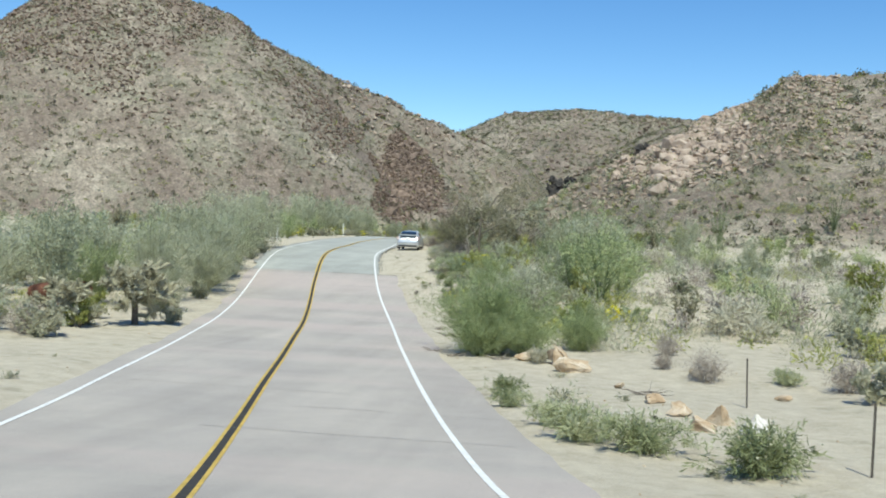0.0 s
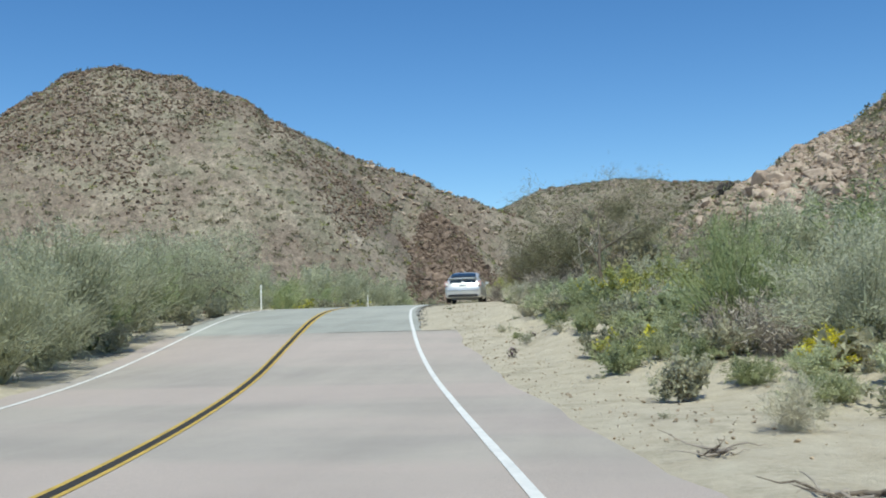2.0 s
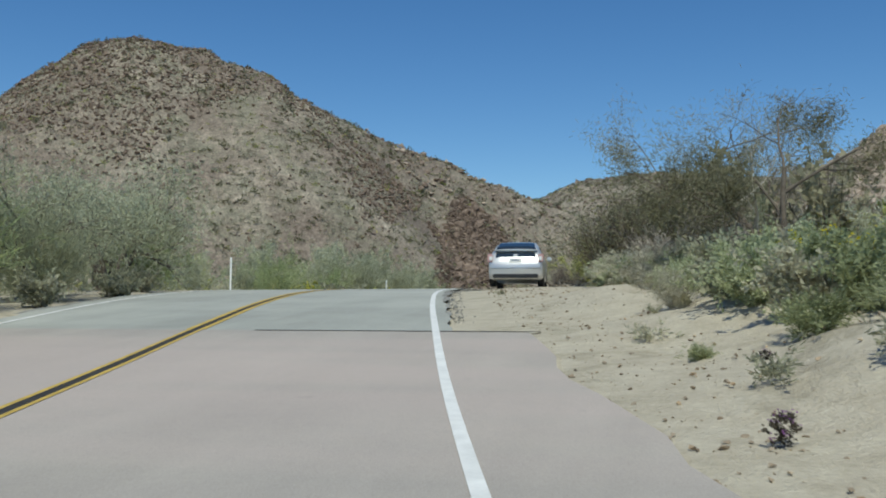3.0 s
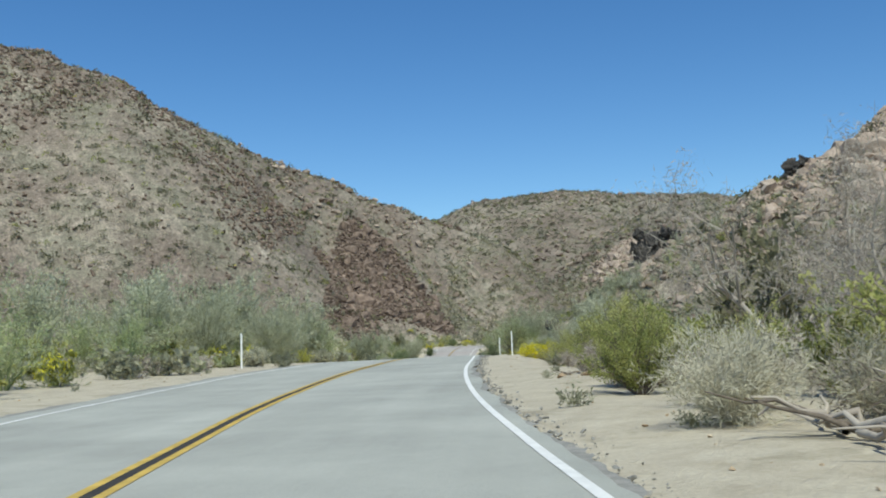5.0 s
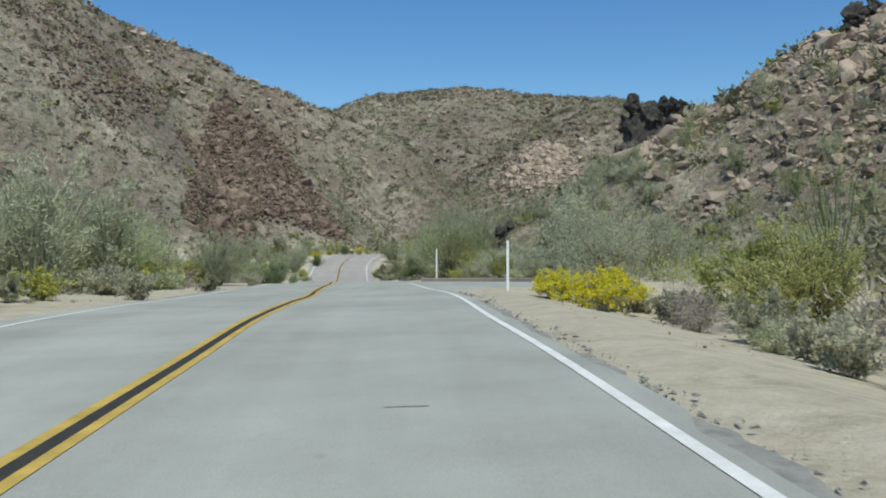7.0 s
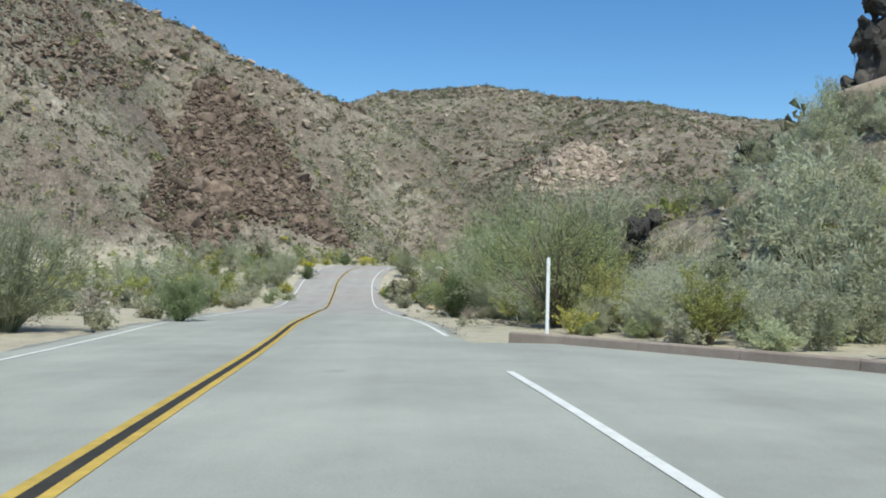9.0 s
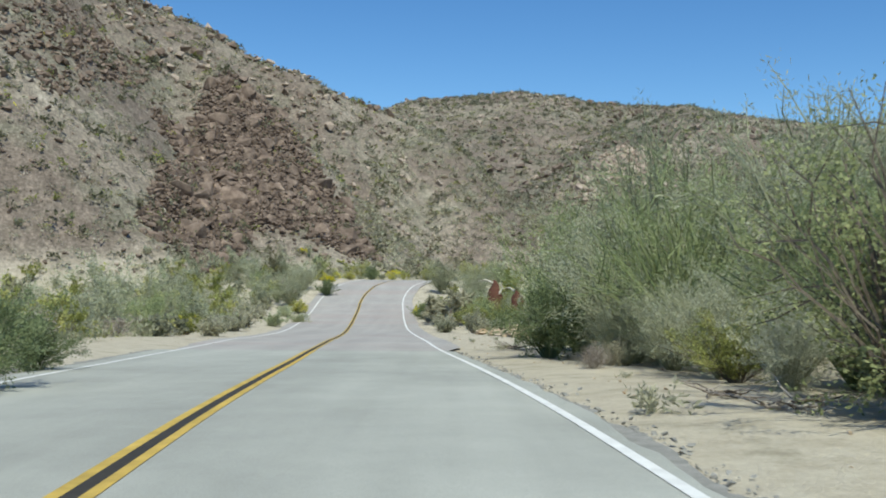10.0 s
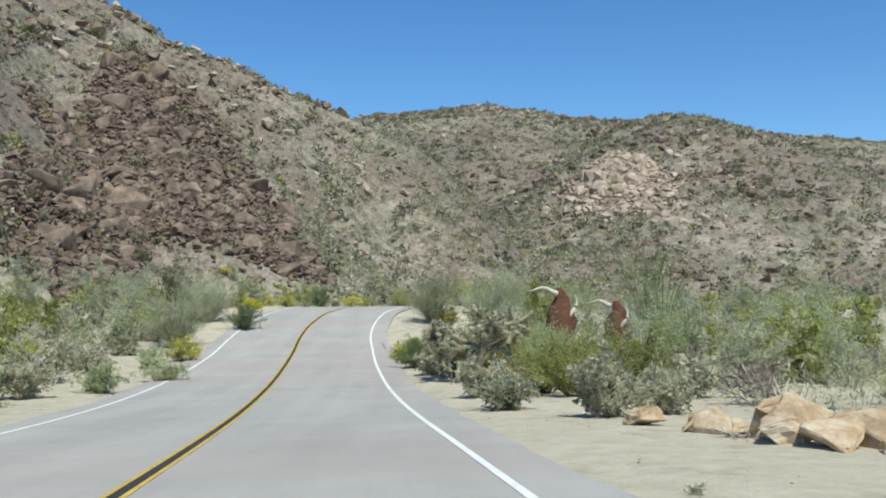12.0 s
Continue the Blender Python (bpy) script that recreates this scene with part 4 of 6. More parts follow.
        ("grey_a", -24.6, 127.1, 1.0), ("grey_b", -26.6, 131.0, 1.3), ("smoke_a", -33.4, 148.0, 1.2), ("grey_fl", -26.9, 126.0, 1.0), ("grey_a", -24.9, 138.0, 0.9), ("smoke_b", -27.2, 151.5, 1.15), ("vivid", -24.9, 157.6, 0.8),
        ("grey_a", -25.6, 152.5, 0.8), ("grey_b", -26.6, 161.0, 1.0), ("vivid", -25.9, 161.8, 0.65),
        ("olive_tree", -14.6, 154.6, 1.0), ("olive_tree", -13.4, 157.2, 0.55), ("haze", -14.9, 157.2, 0.6), ("creo_b", -15.1, 158.6, 0.6), ("smoke_b", -14.7, 160.4, 0.7), ("smoke_b", -15.0, 162.4, 0.6), ("palo_b", -14.2, 161.8, 0.55), ("smoke_b", -15.4, 164.8, 0.5), ("palo_b", -14.3, 164.0, 1.35), ("smoke_a", -12.8, 161.0, 1.3), ("smoke_b", -15.0, 166.2, 1.3), ("palo_b", -13.6, 158.0, 1.0), ("creo_a", -13.6, 153.0, 0.8), ("grey_fl", -14.6, 152.2, 0.75), ("grey_a", -12.0, 152.6, 0.9), ("grey_b", -10.6, 152.4, 1.0),
        ("haze", -10.6, 150.6, 1.0), ("haze", -9.2, 149.0, 1.1), ("haze", -11.9, 153.8, 0.85), ("haze", -12.9, 151.6, 0.7), ("haze", -12.2, 155.4, 0.8), ("creo_a", -12.4, 149.4, 0.75), ("haze", -11.0, 147.6, 0.7), ("grey_a", -13.2, 148.6, 0.8), ("mint", -12.0, 147.0, 0.9), ("grey_b", -10.0, 145.4, 1.0), ("creo_a", -13.2, 156.0, 1.0), ("grey_a", -9.4, 141.6, 1.0), ("weed", -9.8, 143.6, 0.9), ("haze", -8.4, 153.0, 1.6), ("smoke_b", -5.5, 159.0, 1.3), ("grey_b", -9.0, 150.6, 1.0), ("weed", -8.6, 148.0, 1.0), ("grey_a", -8.2, 145.0, 1.0), ("haze", -6.4, 148.0, 1.4),
        ("haze", -7.8, 156.2, 1.5), ("haze", -7.0, 157.6, 1.5), ("smoke_a", -5.6, 160.0, 1.25), ("palo_a", -4.2, 162.2, 1.2), ("smoke_b", -6.6, 162.6, 1.15), ("smoke_a", -3.0, 159.0, 1.15), ("smoke_b", -1.6, 163.6, 1.2),
        ("palo_a", -0.4, 157.2, 1.1), ("smoke_a", 1.0, 152.2, 1.2), ("palo_b", 2.0, 147.2, 1.2), ("smoke_b", 1.2, 160.0, 1.2), ("smoke_a", 3.4, 155.0, 1.1), ("palo_a", 3.2, 142.2, 1.1), ("smoke_b", 4.6, 149.0, 1.2), ("smoke_a", -2.4, 166.2, 1.0), ("smoke_b", -8.4, 164.6, 1.0),
        ("vivid", -16.6, 167.2, 1.1), ("vivid", -15.2, 168.6, 1.45), ("vivid", -14.0, 166.6, 1.3), ("palo_b", -15.2, 171.4, 1.4), ("smoke_a", -13.6, 168.0, 1.55), ("palo_a", -12.6, 173.0, 1.5), ("tuft", -17.0, 155.3, 1.3), ("vivid", -14.6, 172.4, 1.2), ("dry_a", -16.4, 162.4, 0.45), ("straw", -15.8, 164.0, 0.5),
        ("grey_a", -17.2, 194.0, 1.45), ("grey_b", -16.0, 194.8, 1.2), ("palo_a", -16.6, 203.5, 0.75), ("creo_b", -14.9, 201.5, 1.05), ("creo_b", -17.0, 201.0, 0.8), ("grey_a", -13.8, 199.0, 1.3), ("creo_b", -17.6, 207.0, 1.0), ("smoke_b", -13.0, 208.0, 0.8), ("grey_a", -18.7, 200.0, 1.2), ("grey_a", -19.6, 209.0, 1.2), ("creo_b", -18.4, 212.0, 1.0), ("smoke_b", -16.4, 212.5, 0.9), ("grey_b", -18.6, 196.5, 1.0), ("creo_b", -16.6, 199.5, 0.9), ("grey_fl", -20.2, 214.5, 0.9), ("flower", -20.5, 216.0, 0.6), ("vivid", -20.0, 212.4, 0.7), ("flower", -29.4, 236.0, 0.8), ("flower", -30.6, 240.0, 0.9), ("vivid", -28.6, 228.0, 0.9), ("grey_fl", -19.9, 217.0, 1.0), ("creo_b", -15.4, 203.0, 0.9), ("dry_b", -13.4, 196.5, 1.2),
        ("palo_b", -4.7, 212.6, 1.0), ("palo_a", -1.5, 207.0, 0.8), ("palo_b", -9.5, 202.0, 0.7), ("palo_a", -6.5, 196.0, 0.7), ("dry_b", -12.4, 204.5, 1.3), ("smoke_b", -11.0, 215.0, 1.1), ("smoke_a", -16.0, 224.0, 1.0), ("smoke_b", -18.6, 230.0, 1.1),
        ("grey_a", -31.5, 211.8, 1.3), ("mint", -29.2, 205.0, 1.1), ("mint", -30.0, 214.0, 1.1), ("weed", -28.3, 209.0, 1.3), ("grey_fl", -29.4, 217.0, 1.2), ("smoke_b", -30.8, 222.0, 1.0), ("grey_a", -31.9, 190.7, 1.4), ("grey_b", -30.0, 197.0, 1.3), ("grey_a", -30.6, 203.0, 1.5), ("grey_b", -28.5, 186.0, 1.1), ("smoke_b", -31.0, 231.0, 1.0),
        ("vivid", -26.0, 246.0, 0.9), ("grey_fl", -28.0, 243.0, 1.0), ("grey_fl", -24.0, 252.0, 1.1), ("creo_b", -20.0, 256.0, 1.1), ("creo_b", -13.0, 258.0, 1.1), ("creo_a", -16.0, 244.0, 1.0), ("smoke_b", -13.0, 240.0, 1.1)):
    plant(kind, x, y, s)

# the wild growth between and behind them
rng = np.random.default_rng(77)
spots = [(o.matrix_basis.translation.x, o.matrix_basis.translation.y) for o in scene.objects if o.parent is None and "category" in o and o["category"] in ("shrub", "tree")]
made = 0
for _ in range(30000):
    if made >= 560:
        break
    y = rng.uniform(10, 300)
    side = -1 if rng.uniform() < 0.45 else 1
    off = (6.6 if side < 0 else 7.4) + abs(rng.normal(scale=20.0))
    if side > 0 and y < 32 and off < 13:
        continue
    if 124 < y < 152 and side > 0 and off < 14:
        continue
    if side > 0 and 172 < y < 194 and off < 14:
        continue
    if side > 0 and off < 9 and 44 < y < 112:
        continue
    if side < 0 and y < 26 and off < 10:
        continue
    x = float(road_x(y)) + side * off
    up = hill(np.array([x]), np.array([y]))[0][0]
    if up > 12:
        continue
    dense = float(fbm(np.array([x / 9.0]), np.array([y / 9.0]), 3, 51)[0])
    if dense < rng.uniform(-0.9, 0.1):
        continue
    tall = off > 12.5 or (side < 0 and off > 9.5 and y < 130)
    kinds = ["grey_a", "grey_b", "straw", "dry_b", "grey_fl", "creo_b", "grey_a", "weed"] if not tall else ["creo_a", "creo_b", "smoke_b", "smoke_a", "palo_b", "grey_a", "dry_a", "palo_a", "grey_b", "dry_b", "brown", "smoke_b", "straw"]
    kind = kinds[int(rng.integers(0, len(kinds)))]
    s = float(rng.uniform(0.6, 1.2)) * (0.75 if kind in ("smoke_a", "palo_b", "brown", "smoke_b", "palo_a") else 1.0)
    if min(abs(x - a) + abs(y - b) for a, b in spots[-220:]) < 1.1 * s:
        continue
    spots.append((x, y))
    plant(kind + "_far", x, y, s)
    made += 1
# low green growth crowding the verge past the dip
for _ in range(70):
    y = rng.uniform(38, 70)
    off = rng.uniform(7.2, 13.5)
    kinds = ["mint", "mint", "grey_b", "grey_fl", "weed", "mint", "creo_b"]
    kind = kinds[int(rng.integers(0, len(kinds)))]
    if 69 < y:
        continue
    plant(kind + "_far", float(road_x(y)) + off, y, float(rng.uniform(0.6, 1.1)) * (0.7 if kind == "creo_b" else 1.0))
for _ in range(110):
    y = rng.uniform(100, 236)
    off = -rng.uniform(6.2, 12.0)
    kinds = ["grey_a", "grey_b", "grey_fl", "weed", "dry_b", "creo_b", "grey_a"]
    kind = kinds[int(rng.integers(0, len(kinds)))]
    plant(kind + "_far", float(road_x(y)) + off, y, float(rng.uniform(0.7, 1.3)) * (0.8 if kind == "creo_b" else 1.0))
# scrub up the slope on the sunny side of the road
made = 0
for _ in range(6000):
    if made >= 150:
        break
    y = rng.uniform(98, 168)
    x = rng.uniform(-11, 34)
    if x - float(road_x(y)) < 10.5 or (124 < y < 152 and x < -9):
        continue
    if float(fbm(np.array([x / 7.0]), np.array([y / 7.0]), 3, 57)[0]) < rng.uniform(-0.9, 0.2) - (0.25 if y > 155 else 0):
        continue
    kinds = ["grey_a", "dry_b", "smoke_b", "creo_b", "palo_b", "dry_a", "grey_b", "creo_a"]
    kind = kinds[int(rng.integers(0, len(kinds)))]
    plant(kind + "_far", x, y, float(rng.uniform(0.5, 1.15)) * (0.7 if kind in ("smoke_b", "palo_b") else 1.0))
    made += 1
# bushes between the road and the rocky spur, and on the flat across from it
for _ in range(115):
    left = rng.uniform() < 0.62
    y = rng.uniform(176, 246)
    off = -rng.uniform(6.8, 21) if left else rng.uniform(9, 26)
    if not left and y < 196 and off < 15:
        continue
    kinds = ["smoke_b", "palo_b", "creo_b", "smoke_a", "grey_a", "mint", "straw", "smoke_b"]
    kind = kinds[int(rng.integers(0, len(kinds)))]
    big = kind in ("smoke_b", "palo_b", "smoke_a")
    plant(kind + "_far", float(road_x(y)) + off, y, float(rng.uniform(0.45, 0.8)) if big else float(rng.uniform(0.9, 1.5)))
# close low growth on the bank out of the first dip
for kind, x, y, s in (("weed", -4.3, 43.4, 0.8), ("mint", -3.9, 42.0, 0.6), ("weed", -3.3, 40.6, 0.8), ("dry_a", -3.3, 43.0, 1.0), ("dry_a", -2.7, 42.2, 1.0), ("mint", -2.6, 40.2, 0.6), ("flower", -2.1, 41.0, 0.6), ("mint", -1.6, 39.6, 0.7), ("weed", -2.6, 38.9, 0.7), ("mint", -1.0, 41.4, 0.9), ("grey_b", -1.8, 38.2, 0.6), ("weed", -4.6, 45.6, 0.8), ("mint", -3.8, 44.6, 0.8), ("mint", -1.8, 43.2, 0.9), ("mint", -2.3, 45.4, 1.0), ("weed", -1.0, 39.0, 0.9), ("dry_a", -0.6, 40.4, 1.0), ("haze", -0.2, 43.0, 0.6), ("mint", -3.4, 46.6, 0.9), ("haze", -2.6, 47.2, 0.5), ("mint", -4.6, 47.4, 0.7), ("straw", -3.0, 48.6, 0.8), ("mint", -3.9, 49.6, 0.9)):
    plant(kind, x, y, s)
for x, y, s in ((0.0, 56.6, 1.0), (1.4, 60.0, 1.05), (2.8, 57.6, 1.0), (3.6, 63.0, 1.1), (0.6, 64.5, 1.05), (-0.8, 60.4, 0.9)):
    plant("smoke_a", x, y, s)
# pale green mounds along the crumbling bank, and growth where the road swings away
for _ in range(46):
    y = rng.uniform(43, 64)
    off = np.interp(y, [43, 47, 50, 54, 58, 64], [6.9, 7.5, 7.9, 7.3, 8.3, 7.8]) + abs(rng.normal(scale=1.8))
    kind = ["mint", "mint", "grey_b", "mint", "grey_a", "weed"][int(rng.integers(0, 6))]
    plant(kind, float(road_x(y)) + off, y, float(rng.uniform(0.5, 1.0)))
for _ in range(34):
    x, y = rng.uniform(-36, -12), rng.uniform(246, 268)
    if abs(x - float(road_x(y))) < 5.2:
        continue
    kind = ["creo_b", "grey_fl", "smoke_b", "weed", "creo_a", "flower"][int(rng.integers(0, 6))]
    plant(kind + "_far", x, y, float(rng.uniform(0.6, 1.1)))


def drift(kinds, n, ys, offs, sizes):
    """Bushes of one sort standing together along one side of the road."""
    for _ in range(n):
        y = rng.uniform(*ys)
        kind = kinds[int(rng.integers(0, len(kinds)))]
        plant(kind, float(road_x(y)) + rng.uniform(*offs), y, float(rng.uniform(*sizes)))


# tall hazy growth across from the marker posts
drift(("smoke_a_far", "haze_far", "palo_b_far"), 34, (108, 156), (-18, -9.2), (0.8, 1.25))
for x, y, s in ((-30.0, 122.0, 1.3), (-31.6, 126.5, 1.35), (-29.0, 131.0, 1.2), (-33.2, 118.0, 1.3), (-28.6, 137.0, 1.1), (-34.5, 123.0, 1.4), (-36.5, 128.0, 1.4), (-31.2, 113.5, 1.15), (-33.5, 134.0, 1.3), (-29.6, 117.5, 1.1), (-37.5, 115.0, 1.3), (-40.0, 121.0, 1.4), (-30.5, 142.0, 1.1)):
    plant("smoke_a_far", x, y, s * 1.15)
drift(("creo_a_far", "creo_b_far", "vivid_far"), 14, (104, 150), (-15, -9.0), (0.9, 1.4))
drift(("grey_a_far", "mint_far", "grey_fl_far"), 16, (96, 150), (-8.6, -6.4), (0.8, 1.3))
drift(("smoke_b_far", "grey_a_far", "palo_b_far", "grey_b_far"), 18, (76, 106), (-15, -7.2), (0.55, 0.95))
# low hazy skirts under the trees past the kerb
for k in range(46):
    y = rng.uniform(148.5, 160)
    kind = ("haze_far", "straw_far", "haze_far")[k % 3]
    big = kind == "haze_far"
    plant(kind, rng.uniform(-13.4, -3.0), y, float(rng.uniform(0.5, 0.8) if big else rng.uniform(0.8, 1.3)))
for x, y, s in ((-9.0, 158.4, 0.6), (-7.6, 159.6, 0.6), (-8.4, 160.8, 0.5), (-6.2, 160.4, 0.6), (-5.0, 161.4, 0.55), (-9.8, 157.2, 0.7), (-6.8, 158.2, 0.7), (-4.4, 159.6, 0.6), (-5.6, 157.4, 0.8), (-3.6, 161.6, 0.5), (-7.4, 161.8, 0.45), (-14.0, 152.6, 0.45), (-12.0, 150.8, 0.45), (-11.0, 149.4, 0.4)):
    plant("haze", x, y, s)
for kind, x, y, s in (("mint", -13.4, 151.2, 0.6), ("weed", -14.4, 151.6, 0.6), ("mint", -11.4, 149.8, 0.7), ("mint", -10.4, 148.6, 0.8)):
    plant(kind, x, y, s)
# olive bushes leafy to the ground, with dry ones in front
for k in range(30):
    y = rng.uniform(82, 104)
    plant(("creo_b_far", "creo_a_far", "grey_fl_far")[k % 3], float(road_x(y)) + rng.uniform(8.0, 12.5), y, float(rng.uniform(0.45, 0.8)))
for x, y, s in ((-12.4, 88.4, 0.8), (-11.6, 88.2, 0.85), (-11.0, 87.4, 0.8), (-11.9, 89.6, 0.8)):
    plant("dry_a", x, y, s)
# close growth on both sides past the second dip
drift(("grey_a_far", "creo_b_far", "smoke_b_far", "straw_far", "grey_b_far"), 44, (184, 244), (-17, -6.8), (0.8, 1.4))
drift(("smoke_b_far", "palo_b_far", "creo_a_far", "grey_a_far"), 44, (197, 246), (8.5, 27), (0.45, 0.8))
# grey and olive bushes on the flat of the first dip
drift(("grey_a_far", "straw_far", "dry_a_far", "dry_a_far", "grey_b_far"), 40, (30, 72), (12, 40), (0.9, 1.8))
drift(("smoke_b_far", "haze_far", "palo_a_far"), 16, (46, 84), (16, 44), (0.45, 0.8))
drift(("haze_far", "smoke_b_far", "haze_far"), 16, (33, 64), (-20, -9.4), (0.9, 1.35))
drift(("haze_far", "smoke_a_far"), 14, (136, 162), (-19, -9.0), (0.9, 1.4))
for _ in range(100):
    y = rng.uniform(6, 235)
    side = -1 if rng.uniform() < 0.4 else 1
    off = rng.uniform(4.9, 9.0)
    if side > 0 and 124 < y < 151:
        continue
    plant("tuft", float(road_x(y)) + side * off, y, float(rng.uniform(0.3, 0.85)))

for key, ob in PLANTS.items():
    if key not in USED:
        for part_ob in list(ob.children):
            bpy.data.objects.remove(part_ob)
        bpy.data.objects.remove(ob)



def domed_tufts(name, label, mat, x, y, rg, size, cards, leaf):
    """Domed tufts of slim leaves, many plants in one mesh."""
    n = len(x)
    s = rg.uniform(*size, n) * rg.choice([0.7, 1.0, 1.3], n)
    base = np.stack([x, y, ground(x, y)], 1)[:, None]
    d = rg.normal(size=(n, cards, 3))
    d[..., 2] = np.abs(d[..., 2])
    d /= np.linalg.norm(d, axis=2, keepdims=True)
    lump = 0.75 + 0.35 * np.sin(np.arctan2(d[..., 1], d[..., 0]) * 3 + s[:, None] * 40)
    r = (s[:, None] * rg.uniform(0.3, 1.0, (n, cards)) ** 0.6 * lump)[..., None]
    pos = (base + d * r * np.array([1.0, 1.0, 0.95])).reshape(-1, 3)
    ax = (d + rg.normal(scale=0.55, size=d.shape) + np.array([0, 0, 0.35])).reshape(-1, 3)
    ln = np.repeat(s, cards) * leaf[0]
    v, f = leaf_cards(rg, pos, ax, ln, ln * leaf[1])
    return tagged(mesh_object(name, v, f, mat), label, "undergrowth", kind="stuff")


def thicket(name, label, mat, n, seed, size, cards, leaf, stretch=(16, 300), reach=17.0, right=0.58):
    """Undergrowth filling the flats behind the verge: domed tufts of slim leaves, in drifts."""
    rg = np.random.default_rng(seed)
    m = n * 8
    y = rg.uniform(*stretch, m)
    side = np.where(rg.uniform(size=m) > right, -1, 1)
    off = np.where(side < 0, 7.6, 9.0) + np.abs(rg.normal(scale=reach, size=m))
    x = road_x(y) + side * off
    ok = fbm(x / 8, y / 8, 4, seed + 5) + 0.22 * rg.normal(size=m) > -0.05
    ok &= ~((side > 0) & (y < 30) & (off < 15)) & ~((side > 0) & (y > 122) & (y < 150.5) & (off < 10.5)) & ~((side > 0) & (y > 170) & (y < 193) & (off < 13))
    ok &= ~((side < 0) & (y < 27) & (off < 11)) & ~((side > 0) & (y > 64) & (y < 100) & (off < 12))
    ok &= ~((x + 11.5) ** 2 + (y - 73) ** 2 < 14)
    ok &= hill(x, y)[0] < 10
    return domed_tufts(name, label, mat, x[ok][:n], y[ok][:n], rg, size, cards, leaf)


thicket("grey_undergrowth", "grey-green undergrowth crowding the flats beside the road", GREYLEAF, 1500, 201, (0.35, 0.8), 90, (0.26, 0.22))
thicket("olive_undergrowth", "olive undergrowth crowding the flats beside the road", CREOSOTE, 800, 202, (0.4, 1.0), 100, (0.2, 0.34))
thicket("hazy_undergrowth", "hazy pale green undergrowth crowding the flats beside the road", SMOKE, 900, 203, (0.5, 1.2), 110, (0.26, 0.16))
thicket("straw_undergrowth", "dry straw-coloured undergrowth crowding the flats beside the road", STRAW, 900, 204, (0.3, 0.75), 80, (0.34, 0.1))
thicket("grey_flat_growth", "grey and dry low growth covering the sandy flat of the dip", GREYLEAF, 380, 205, (0.35, 0.7), 90, (0.24, 0.2), (29, 78), 22.0, 0.9)
thicket("dry_flat_growth", "dry brownish low growth covering the sandy flat of the dip", DRY, 420, 206, (0.35, 0.8), 90, (0.34, 0.07), (29, 78), 22.0, 0.9)
thicket("hazy_flat_growth", "hazy grey-green bushes crowding the sandy flat of the dip", HAZE, 190, 210, (0.6, 1.1), 190, (0.2, 0.16), (31, 84), 24.0, 0.97)
thicket("olive_flat_growth", "olive bushes crowding the sandy flat of the dip", CREOSOTE, 30, 211, (0.5, 0.9), 190, (0.17, 0.3), (36, 84), 24.0, 0.97)
thicket("far_bank_growth", "grey-green growth crowding the bank across the road", GREYLEAF, 420, 212, (0.45, 1.0), 130, (0.2, 0.24), (108, 244), 9.0, 0.0)
thicket("hazy_bank_growth", "hazy growth crowding the bank across the road", SMOKE, 320, 213, (0.5, 1.2), 160, (0.2, 0.18), (108, 244), 10.0, 0.0)
thicket("bend_growth", "hazy green growth crowding the flat inside the bend", SMOKE, 260, 214, (0.6, 1.3), 170, (0.2, 0.18), (194, 250), 12.0, 1.0)
thicket("spur_foot_growth", "grey-green growth at the foot of the rocky spur", SMOKE, 420, 207, (0.4, 0.95), 100, (0.24, 0.18), (176, 256), 14.0, 0.4)
rg = np.random.default_rng(208)
for name, label, mat, n, size, leaf in (("slope_scrub", "grey-green scrub growing over a stony slope", GREYLEAF, 900, (0.35, 0.8), (0.26, 0.2)), ("olive_slope_scrub", "olive scrub growing over a stony slope", CREOSOTE, 600, (0.35, 0.9), (0.22, 0.3)),
                                        ("straw_slope_scrub", "dry straw tufts growing over a stony slope", STRAW, 700, (0.3, 0.7), (0.3, 0.12)), ("hazy_slope_scrub", "hazy green scrub growing over a stony slope", SMOKE, 600, (0.4, 1.0), (0.26, 0.16))):
    x = rg.uniform(-9, 42, n * 3)
    y = 165 - rg.uniform(0, 1, n * 3) * 44
    ok = fbm(x / 6, y / 6, 3, 209) + 0.3 * rg.normal(size=n * 3) > -0.15
    ok &= hill(x, y)[0] > 0.2
    domed_tufts(name, label, mat, x[ok][:n], y[ok][:n], rg, size, 70, leaf)
# ---------------------------------------------------------------- rocks


def rock_hull(seed, flat=0.75, points=15):
    """An angular broken stone about one metre across."""
    r = random.Random(seed)
    bm = bmesh.new()
    for _ in range(points):
        v = Vector((r.gauss(0, 1), r.gauss(0, 1), r.gauss(0, 1))).normalized() * r.uniform(0.42, 0.56)
        bm.verts.new((v.x * 1.05, v.y * 0.9, v.z * flat))
    got = bmesh.ops.convex_hull(bm, input=bm.verts)
    bmesh.ops.delete(bm, geom=list({g for g in got["geom_unused"] + got["geom_interior"] if isinstance(g, bmesh.types.BMVert)}), context='VERTS')
    bmesh.ops.bevel(bm, geom=bm.edges[:], offset=0.02, segments=1, affect='EDGES')
    return bm


